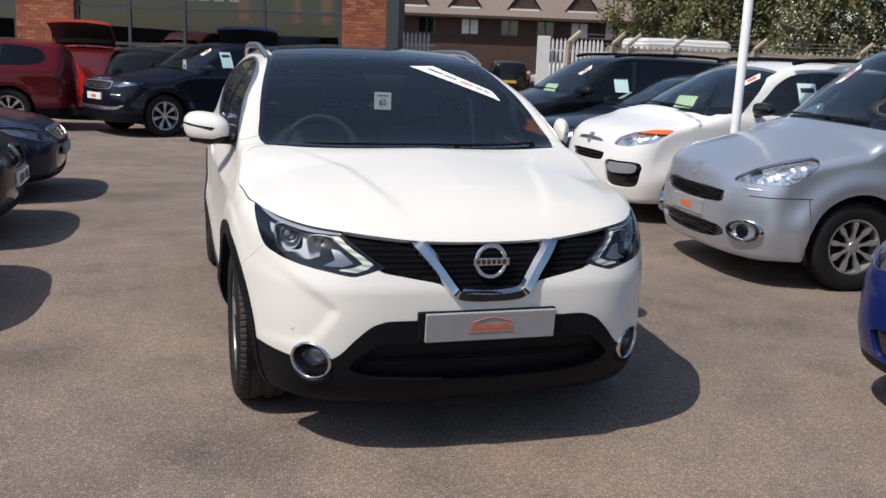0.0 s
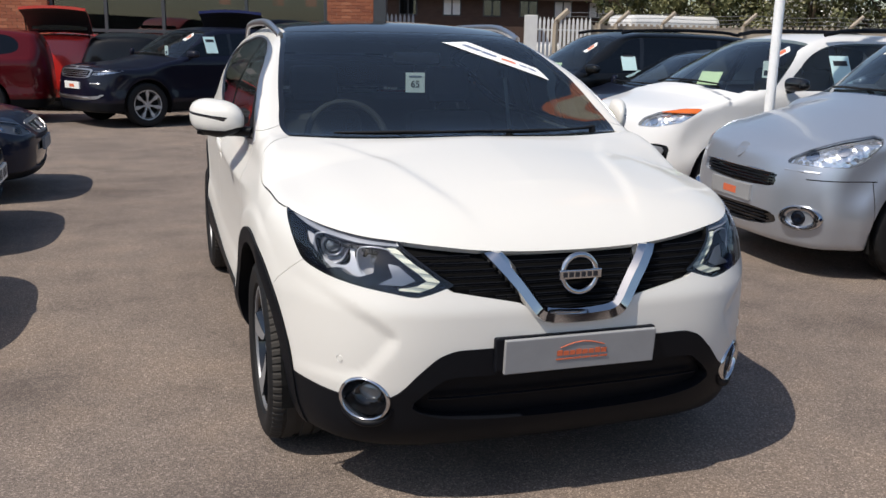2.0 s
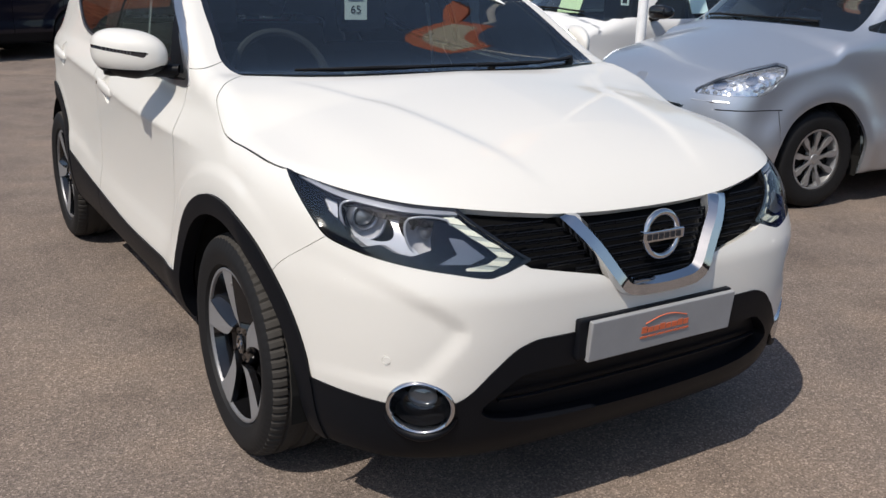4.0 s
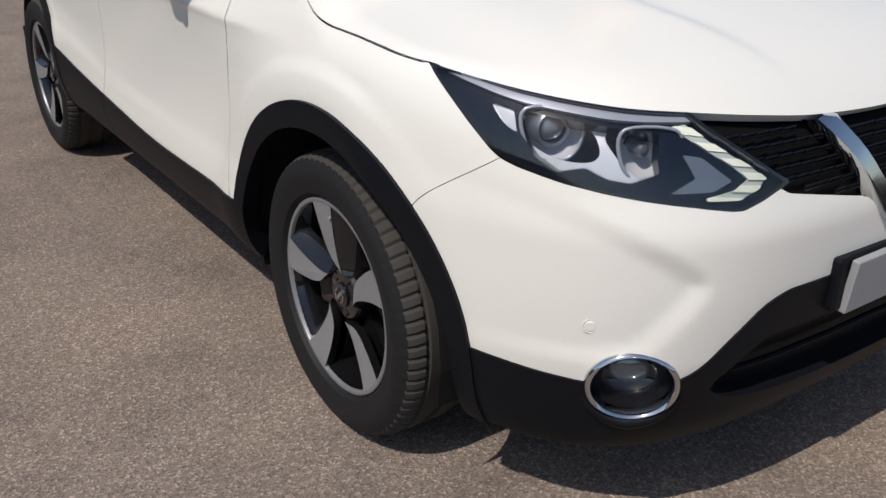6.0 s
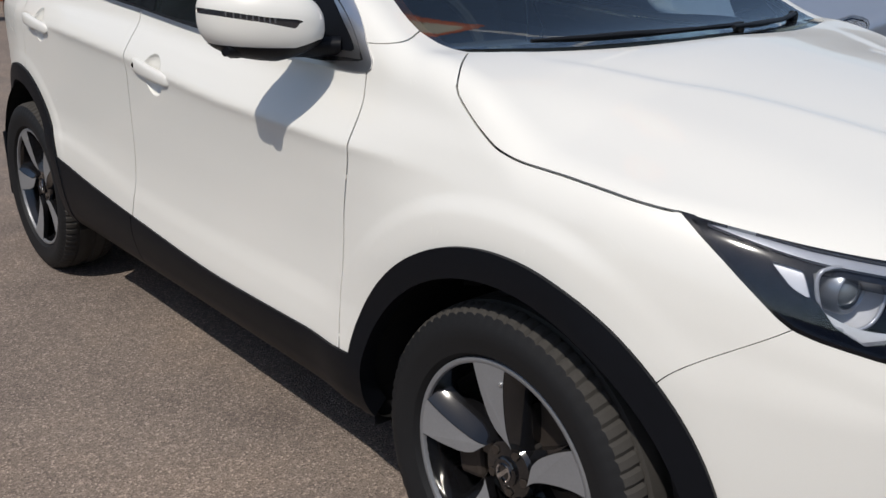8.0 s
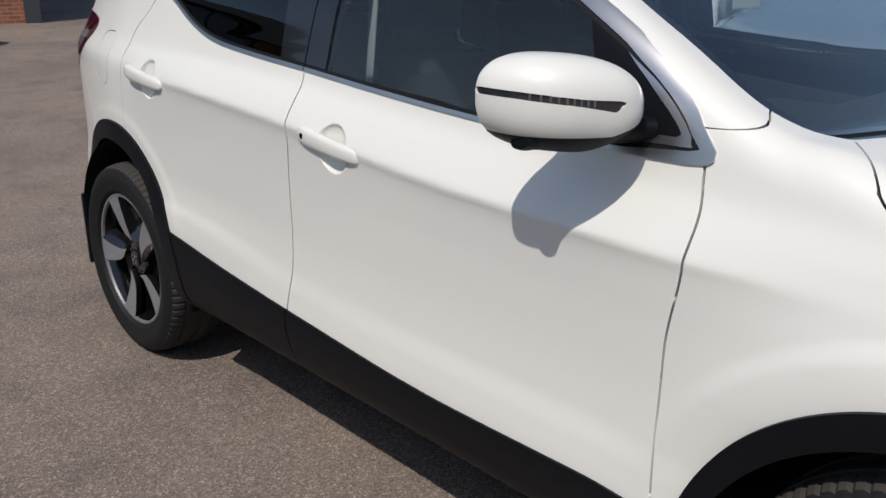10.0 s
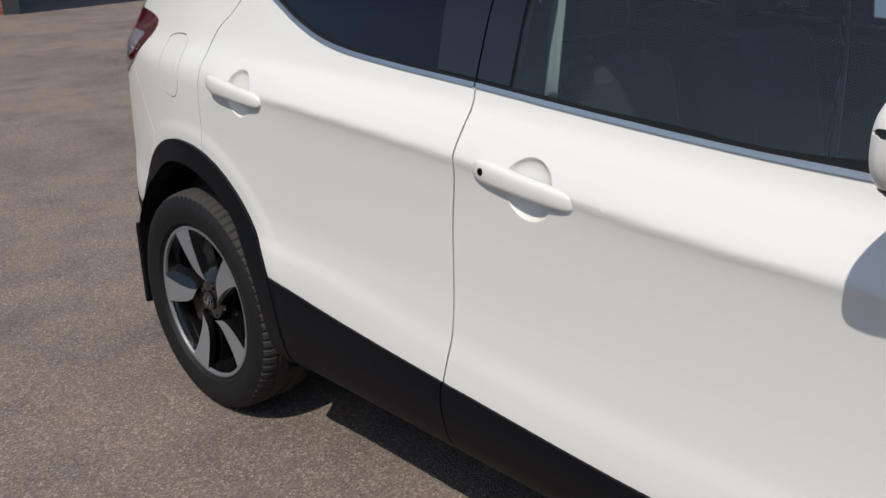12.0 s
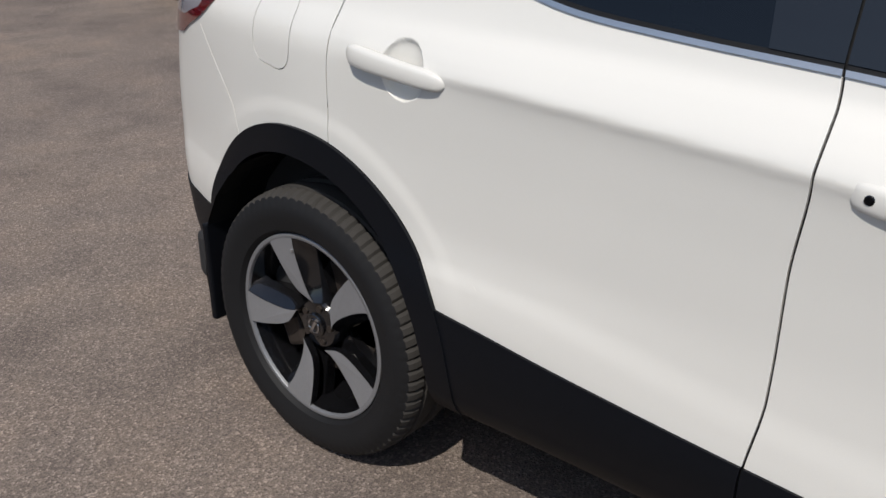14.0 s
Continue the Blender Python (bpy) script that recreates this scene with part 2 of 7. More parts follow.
def place(mesh, m):
    return [m @ Vector(v) for v in mesh[0]], mesh[1]


def lathe(profile, seg=48, axis="x"):
    """A surface of revolution about x from (radius, x) pairs."""
    vs, fs = [], []
    for r, x in profile:
        for k in range(seg):
            a = 2 * math.pi * k / seg
            vs.append((x, r * math.cos(a), r * math.sin(a)))
    for i in range(len(profile) - 1):
        for k in range(seg):
            q = (k + 1) % seg
            fs.append((i * seg + k, i * seg + q, (i + 1) * seg + q, (i + 1) * seg + k))
    return vs, fs


def prism(outline, depth, frame_fn):
    """A slab from a flat outline: frame_fn(u, v, d) gives the place for depth d."""
    n = len(outline)
    vs = [frame_fn(u, v, 0.0) for u, v in outline] + [frame_fn(u, v, depth) for u, v in outline]
    fs = [tuple(range(n))[::-1], tuple(range(n, 2 * n))]
    fs += [(i, (i + 1) % n, n + (i + 1) % n, n + i) for i in range(n)]
    return vs, fs


# ---- smooth curves and outlines ----
def spline(pts):
    """A smooth function through (x, y) pairs, with flat-ended monotone tangents."""
    p = np.array(sorted(pts), float)
    x, y = p[:, 0], p[:, 1]
    d = np.diff(y) / np.diff(x)
    t = np.r_[d[0], np.where(d[:-1] * d[1:] > 0, 2 * d[:-1] * d[1:] / (d[:-1] + d[1:] + 1e-12), 0), d[-1]]

    def fn(q):
        q = np.clip(q, x[0], x[-1])
        i = np.clip(np.searchsorted(x, q) - 1, 0, len(x) - 2)
        h = x[i + 1] - x[i]
        s = (q - x[i]) / h
        return y[i] * (1 + 2 * s) * (1 - s) ** 2 + t[i] * h * s * (1 - s) ** 2 + y[i + 1] * s * s * (3 - 2 * s) + t[i + 1] * h * s * s * (s - 1)

    return fn


def rounded(pts, n=6, closed=True):
    """Catmull-Rom samples of an outline."""
    p = np.array(pts, float)
    k = len(p)
    out = []
    for i in range(k if closed else k - 1):
        a, b, c, d = (p[(i + j) % k] if closed else p[min(max(i + j, 0), k - 1)] for j in (-1, 0, 1, 2))
        for s in np.arange(n) / n:
            out.append(0.5 * (2 * b + (c - a) * s + (2 * a - 5 * b + 4 * c - d) * s**2 + (3 * b - a - 3 * c + d) * s**3))
    if not closed:
        out.append(p[-1])
    return np.array(out)


def inside(q, poly):
    """Signed distance to a closed outline, positive within."""
    poly = np.asarray(poly, float)
    best, odd = np.full(len(q), 1e9), np.zeros(len(q), bool)
    for a, b in zip(poly, np.roll(poly, -1, 0)):
        e = b - a
        w = q - a
        t = np.clip((w @ e) / max(e @ e, 1e-12), 0, 1)
        best = np.minimum(best, ((w - t[:, None] * e) ** 2).sum(1))
        cond = (a[1] > q[:, 1]) != (b[1] > q[:, 1])
        xs = a[0] + (q[:, 1] - a[1]) / (e[1] if abs(e[1]) > 1e-12 else 1e-12) * e[0]
        odd ^= cond & (q[:, 0] < xs)
    return np.where(odd, 1, -1) * np.sqrt(best)


def smax(a, b, k):
    h = np.maximum(k - np.abs(a - b), 0) / k
    return np.maximum(a, b) + h * h * k * 0.25


class Shell:
    """Half a body (x >= 0), with its nose towards -y; triangles carry the name of their panel."""

    weld = False

    def __init__(self, form, lo, hi, h):
        self.form, self.h = form, h
        n = [int(math.ceil((b - a) / h)) + 1 for a, b in zip(lo, hi)]
        ax = [a + h * np.arange(k) for a, k in zip(lo, n)]
        g = np.stack(np.meshgrid(*ax, indexing="ij"), -1)
        val = form(g.reshape(-1, 3)).reshape(n)
        neg = val < 0
        cell = np.zeros([k - 1 for k in n], int)
        for c in np.ndindex(2, 2, 2):
            cell += neg[tuple(slice(o, k - 1 + o) for o, k in zip(c, n))]
        active = (cell > 0) & (cell < 8)
        index = np.full(cell.shape, -1)
        ids = np.argwhere(active)
        index[active] = np.arange(len(ids))
        acc, cnt = np.zeros((len(ids), 3)), np.zeros(len(ids))
        i, j, k = ids.T
        for axis in range(3):
            for o1 in (0, 1):
                for o2 in (0, 1):
                    a = [i, j, k]
                    others = [q for q in range(3) if q != axis]
                    a[others[0]], a[others[1]] = a[others[0]] + o1, a[others[1]] + o2
                    b = list(a)
                    b[axis] = b[axis] + 1
                    va, vb = val[tuple(a)], val[tuple(b)]
                    cross = (va < 0) != (vb < 0)
                    t = np.where(cross, va / np.where(va - vb == 0, 1, va - vb), 0)
                    pt = np.stack([ax[q][a[q]] for q in range(3)], 1)
                    pt[:, axis] += t * h
                    acc += pt * cross[:, None]
                    cnt += cross
        V = acc / cnt[:, None]
        T = []
        for axis in range(3):
            o = [q for q in range(3) if q != axis]
            s = [slice(1, -1)] * 3
            s[axis] = slice(0, n[axis] - 1)
            base = np.argwhere(np.ones([n[q] - 1 if q == axis else n[q] - 2 for q in range(3)], bool))
            base[:, o[0]] += 1
            base[:, o[1]] += 1
            nxt = base.copy()
            nxt[:, axis] += 1
            sa, sb = neg[tuple(base.T)], neg[tuple(nxt.T)]
            m = sa != sb
            base, flip = base[m], sa[m]
            q = []
            for d0, d1 in ((0, 0), (1, 0), (1, 1), (0, 1)):
                c = base.copy()
                c[:, o[0]] -= d0
                c[:, o[1]] -= d1
                q.append(index[tuple(c.T)])
            q = np.stack(q, 1)
            if axis == 1:
                flip = ~flip
            q[~flip] = q[~flip][:, ::-1]
            T += [q[:, [0, 1, 2]], q[:, [0, 2, 3]]]
        self.V, self.T = V, np.concatenate(T)
        self.settle(4)
        self.L = np.array(["body"] * len(self.T), dtype=object)
        self.cut(lambda v: v[:, 0] - 1e-6, "other", outside=True)
        self.keep(self.L != "other")

    def grad(self, v, e=0.003):
        g = np.stack([self.form(v + d) - self.form(v - d) for d in np.eye(3) * e], 1) / (2 * e)
        return g

    def settle(self, rounds):
        for _ in range(rounds):
            g, f = self.grad(self.V), self.form(self.V)
            step = (f / np.maximum((g * g).sum(1), 0.05))[:, None] * g
            ln = np.linalg.norm(step, axis=1, keepdims=True)
            self.V = self.V - step * np.minimum(1, self.h * 0.5 / np.maximum(ln, 1e-9))

    def keep(self, mask):
        self.T, self.L = self.T[mask], self.L[mask]
        used, inv = np.unique(self.T, return_inverse=True)
        self.V, self.T = self.V[used], inv.reshape(-1, 3)

    def cut(self, field, label, of=None, where=None, outside=False):
        """Splits the triangles at field = 0 and gives those within (or outside) the label."""
        sel = np.ones(len(self.T), bool) if of is None else np.isin(self.L, of)
        if where is not None:
            sel &= where(self.V[self.T].mean(1))
        if not sel.any():
            return
        used = np.unique(self.T[sel])
        f = np.zeros(len(self.V))
        f[used] = field(self.V[used])
        f = np.where(np.abs(f) < 1e-5, 1e-5, f)
        if outside:
            f = -f
        s = f[self.T] > 0
        cnt = s.sum(1)
        self.L[sel & (cnt == 3)] = label
        mixed = np.flatnonzero(sel & (cnt > 0) & (cnt < 3))
        if not len(mixed):
            return
        tri, sm = self.T[mixed], s[mixed]
        alone_in = sm.sum(1) == 1
        odd = np.where(alone_in, sm.argmax(1), (~sm).argmax(1))
        r = np.arange(len(tri))
        a, b, c = tri[r, odd], tri[r, (odd + 1) % 3], tri[r, (odd + 2) % 3]
        edges = np.concatenate([np.stack([a, b], 1), np.stack([a, c], 1)])
        key, inv = np.unique(np.sort(edges, 1), axis=0, return_inverse=True)
        inv = inv.ravel()
        fa, fb = f[key[:, 0]], f[key[:, 1]]
        t = (fa / (fa - fb))[:, None]
        nv = self.V[key[:, 0]] * (1 - t) + self.V[key[:, 1]] * t
        ab, ac = len(self.V) + inv[: len(tri)], len(self.V) + inv[len(tri) :]
        old = self.L[mixed]
        T = np.concatenate([np.stack([a, ab, ac], 1), np.stack([ab, b, c], 1), np.stack([ab, c, ac], 1)])
        inner, lab = alone_in, np.array([label] * len(tri), dtype=object)
        L = np.concatenate([np.where(inner, lab, old), np.where(inner, old, lab), np.where(inner, old, lab)])
        stay = np.ones(len(self.T), bool)
        stay[mixed] = False
        self.V = np.concatenate([self.V, nv])
        self.T, self.L = np.concatenate([self.T[stay], T]), np.concatenate([self.L[stay], L])

    def refine(self, where):
        """Splits the triangles of a stretch into four."""
        m = where(self.V[self.T].mean(1))
        t = self.T[m]
        e = np.sort(np.concatenate([t[:, [0, 1]], t[:, [1, 2]], t[:, [2, 0]]]), 1)
        key, inv = np.unique(e, axis=0, return_inverse=True)
        inv = inv.ravel() + len(self.V)
        n = len(t)
        ab, bc, ca = inv[:n], inv[n : 2 * n], inv[2 * n :]
        self.V = np.concatenate([self.V, self.V[key].mean(1)])
        fresh = np.concatenate([np.stack(q, 1) for q in ((t[:, 0], ab, ca), (ab, t[:, 1], bc), (ca, bc, t[:, 2]), (ab, bc, ca))])
        self.L = np.concatenate([self.L[~m], np.tile(self.L[m], 4)])
        self.T = np.concatenate([self.T[~m], fresh])

    def band(self, dist, width, label, of, where=None):
        """A narrow strip either side of dist = 0, thinner than a triangle may be."""
        for lab in of:
            self.cut(lambda v: dist(v) + width, lab + "~", of=[lab], where=where)
            self.cut(lambda v: width - dist(v), label, of=[lab + "~"])
            self.L[self.L == lab + "~"] = lab

    def islands(self, label):
        """Gives every piece of a panel but its largest a label of its own, and returns those labels."""
        sel = np.flatnonzero(self.L == label)
        tag = np.arange(len(self.V))
        T = self.T[sel]
        while True:
            low = tag[T].min(1)
            fresh = tag.copy()
            for k in range(3):
                np.minimum.at(fresh, T[:, k], low)
            fresh = fresh[fresh]
            if (fresh == tag).all():
                break
            tag = fresh
        ids, cnt = np.unique(tag[T[:, 0]], return_counts=True)
        out = []
        for k, i in enumerate(ids):
            if i != ids[cnt.argmax()]:
                out.append("%s_piece_%d" % (label, k))
                self.L[sel[tag[T[:, 0]] == i]] = out[-1]
        return out

    def emit(self, labels, name, mat, parent, off=0.0, skirt=0.012, sides=0, label="", shape=None, kind=""):
        """A panel as a mesh under parent: sides 0 both halves in one mesh, -1 or 1 one half."""
        labels = [labels] if isinstance(labels, str) else labels
        T = self.T[np.isin(self.L, labels)]
        if not len(T):
            return None
        used, inv = np.unique(T, return_inverse=True)
        T, V = inv.reshape(-1, 3), self.V[used]
        N = self.grad(V)
        N /= np.maximum(np.linalg.norm(N, axis=1, keepdims=True), 1e-9)
        o = np.full(len(V), off) if shape is None else off + shape(V)
        P = V + N * o[:, None]
        if shape is not None:
            add = np.zeros_like(N)
            for q, sg in ((P, 1.0), (V, -1.0)):
                fn = np.cross(q[T[:, 1]] - q[T[:, 0]], q[T[:, 2]] - q[T[:, 0]])
                vn = np.zeros_like(N)
                for k in range(3):
                    np.add.at(vn, T[:, k], fn)
                add += sg * vn / np.maximum(np.linalg.norm(vn, axis=1, keepdims=True), 1e-12)
            N = N + add
            N /= np.maximum(np.linalg.norm(N, axis=1, keepdims=True), 1e-9)
        e = np.concatenate([T[:, [0, 1]], T[:, [1, 2]], T[:, [2, 0]]])
        se = np.sort(e, 1)
        _, first, cnt = np.unique(se, axis=0, return_index=True, return_counts=True)
        rim = e[first[cnt == 1]]
        rim = rim[~((V[rim[:, 0], 0] < 2e-4) & (V[rim[:, 1], 0] < 2e-4))]
        faces = T
        verts, normals = P, N
        if skirt and len(rim):
            ru, ri = np.unique(rim, return_inverse=True)
            ri = ri.reshape(-1, 2) + len(P)
            k = len(ru)
            verts = np.concatenate([P, P[ru], P[ru] - N[ru] * skirt])
            cen = np.zeros((len(V), 3))
            side = np.cross(P[rim[:, 1]] - P[rim[:, 0]], N[rim[:, 0]])
            np.add.at(cen, rim[:, 0], side)
            np.add.at(cen, rim[:, 1], side)
            sn = cen[ru] / np.maximum(np.linalg.norm(cen[ru], axis=1, keepdims=True), 1e-9)
            normals = np.concatenate([N, sn, sn])
            quads = np.stack([ri[:, 1], ri[:, 0], ri[:, 0] + k, ri[:, 1] + k], 1)
            faces = np.concatenate([T, quads[:, [0, 1, 2]], quads[:, [0, 2, 3]]])
        out_v, out_n, out_f = [], [], []
        for s in (1, -1) if sides == 0 else (sides,):
            m = np.array([s, 1, 1])
            base = sum(len(q) for q in out_v)
            out_v.append(verts * m)
            out_n.append(normals * m)
            out_f.append((faces if s > 0 else faces[:, ::-1]) + base)
        vv, nn, ff = np.concatenate(out_v), np.concatenate(out_n), np.concatenate(out_f)
        if self.weld:
            # weld the halves and the folded edge into one skin, each face corner keeping its own normal
            seam = np.abs(vv[:, 0]) < 2e-4
            vv[seam, 0], nn[seam, 0] = 0.0, 0.0
            nn /= np.maximum(np.linalg.norm(nn, axis=1, keepdims=True), 1e-9)
            _, first, weld = np.unique(np.round(vv, 6), axis=0, return_index=True, return_inverse=True)
            weld = weld.ravel()
            wf = weld[ff]
            good = (wf[:, 0] != wf[:, 1]) & (wf[:, 1] != wf[:, 2]) & (wf[:, 0] != wf[:, 2])
            keep = np.zeros(len(wf), bool)
            keep[np.unique(np.sort(wf, 1), axis=0, return_index=True)[1]] = True
            good &= keep
            corner, ff, vv = nn[ff[good]].reshape(-1, 3), wf[good], vv[first]
        me = bpy.data.meshes.new(name)
        me.vertices.add(len(vv))
        me.vertices.foreach_set("co", vv.astype(np.float32).ravel())
        me.loops.add(len(ff) * 3)
        me.loops.foreach_set("vertex_index", ff.astype(np.int32).ravel())
        me.polygons.add(len(ff))
        me.polygons.foreach_set("loop_start", np.arange(0, len(ff) * 3, 3, dtype=np.int32))
        me.polygons.foreach_set("use_smooth", np.ones(len(ff), bool))
        me.update(calc_edges=True)
        me.validate()
        if self.weld:
            me.normals_split_custom_set(corner.tolist())
        else:
            me.normals_split_custom_set_from_vertices(nn.tolist())
        me.materials.append(mat)
        ob = new(name, me)
        ob.parent = parent
        if label or kind:
            tagged(ob, label, kind=kind)
        return ob


def car_form(c):
    """The solid form of a body from its outlines: top, side section, plan, nose and tail."""
    top, side, plan, nose, tail, crown = (spline(c[k]) for k in ("top", "side", "plan", "nose", "tail", "crown"))
    wb, fl, fr, nq, np6, tq = c["wheelbase"], c.get("flare", 0.02), c.get("flare_r", 0.44), c.get("nose_quad", 0.12), c.get("nose_six", 0.40), c.get("tail_curve", 0.35)
    hw, y0, bottom, extra, dent = c["half"], c.get("axle_z", 0.34), spline(c["bottom"]) if isinstance(c.get("bottom", 0.22), list) else (lambda y: c.get("bottom", 0.22)), c.get("extra"), c.get("dent")
    rake, low = (spline(c["rake"]), spline(c["rake_low"])) if "rake" in c else (None, None)
    wing = spline(c["wing"]) if "wing" in c else None
    step = c.get("arch_step")
    hip = spline(c["hip"]) if "hip" in c else None
    fl_rear = c.get("flare_rear", fl)
    bow, screen = c.get("screen_bow", 0.25), c.get("screen_y", (0.1, 1.2))

    def form(p):
        x, y, z = np.abs(p[:, 0]), p[:, 1], p[:, 2]
        u = x / hw
        zz = z
        if rake is not None:
            zz = z - rake(y) * np.exp(-(((z - 0.95) / 0.16) ** 2)) - low(y) * np.exp(-(((z - 0.57) / 0.11) ** 2))
        w = side(zz)
        if wing is not None:
            k = np.clip((y - 0.08) / 0.60, 0, 1)
            k = k * k * (3 - 2 * k)
            w = w * k + wing(z) * (1 - k)
        if hip is not None:
            k = np.clip((y - 2.0) / 0.55, 0, 1)
            k = k * k * (3 - 2 * k)
            w = w * (1 - k) + hip(zz) * k
        w = w + plan(y)
        for yc in (0.0, wb):
            r = np.hypot(y - yc, z - y0)
            w = w + (fl if yc == 0.0 else fl_rear) * np.exp(-(((r - fr) / 0.10) ** 2)) * np.clip((1.05 - z) / 0.2, 0, 1)
            if step:
                q = np.clip((step[0] - r) / 0.040 + 0.5, 0, 1)
                w = w + step[1] * (1.0 if yc == 0.0 else 0.5) * q * q * (3 - 2 * q) * np.clip((z - 0.50) / 0.2, 0, 1)
        s = x - w
        yy = y - bow * np.minimum(x / 0.75, 1.3) ** 2 * np.clip((z - 0.9) / 0.2, 0, 1) * np.clip((screen[1] + 0.4 - y) / 0.5, 0, 1)
        t = (z - top(yy) + crown(y) * (x / 0.8) ** 2.2) * 0.8
        if extra is not None:
            ds, dt = extra(x, y, z)
            s, t = s - ds, t - dt
        f = nose(z) + nq * u**2 + np6 * u**6 - y
        if dent is not None:
            f = f + dent(x, y, z)
        b = y - tail(z) + tq * u**4
        d = smax(s, t, c.get("k_top", 0.07))
        d = smax(d, f, c.get("k_nose", 0.07))
        d = smax(d, b, 0.08)
        return smax(d, bottom(y) - z, 0.05)

    return form


# ---- wheels ----
def tyre_mesh(r, w, rim, blocks=44):
    """Rounded tyre about x with shoulder blocks and rings; outer side at +x."""
    h = w / 2
    prof = [(rim + 0.002, h * 0.80), (rim + 0.012, h * 0.93), (rim + 0.04, h * 1.0), (rim + (r - rim) * 0.55, h * 1.03), (r - 0.030, h * 0.985),
            (r - 0.013, h * 0.90), (r - 0.005, h * 0.76), (r - 0.001, h * 0.56), (r - 0.008, h * 0.54), (r - 0.008, h * 0.47), (r, h * 0.45), (r, h * 0.14),
            (r - 0.008, h * 0.12), (r - 0.008, h * 0.04)]
    prof = prof + [(a, -b) for a, b in reversed(prof)]
    seg = blocks * 4
    vs, fs = [], []
    for q, x in prof:
        for k in range(seg):
            a = 2 * math.pi * k / seg
            skew = 0.035 * (abs(x) / h) * (1 if x > 0 else -1)
            rr = q
            if k % 4 == 0 and abs(x) > h * 0.5 and q > r - 0.02:
                rr -= 0.0055
            z = rr * math.cos(a + skew)
            vs.append((x, rr * math.sin(a + skew), z))
    n = len(prof)
    for i in range(n - 1):
        for k in range(seg):
            q = (k + 1) % seg
            fs.append((i * seg + k, i * seg + q, (i + 1) * seg + q, (i + 1) * seg + k))
    return vs, fs


def polar_slab(pts, x_of, thick):
    """A blade from (radius, degrees) points; x_of(radius) is its outer face."""
    n = len(pts)
    f = [(x_of(r), r * math.sin(radians(a)), r * math.cos(radians(a))) for r, a in pts]
    b = [(x - thick, y, z) for x, y, z in f]
    return f + b, [tuple(range(n)), tuple(range(2 * n - 1, n - 1, -1))] + [(i, n + i, n + (i + 1) % n, (i + 1) % n) for i in range(n)]


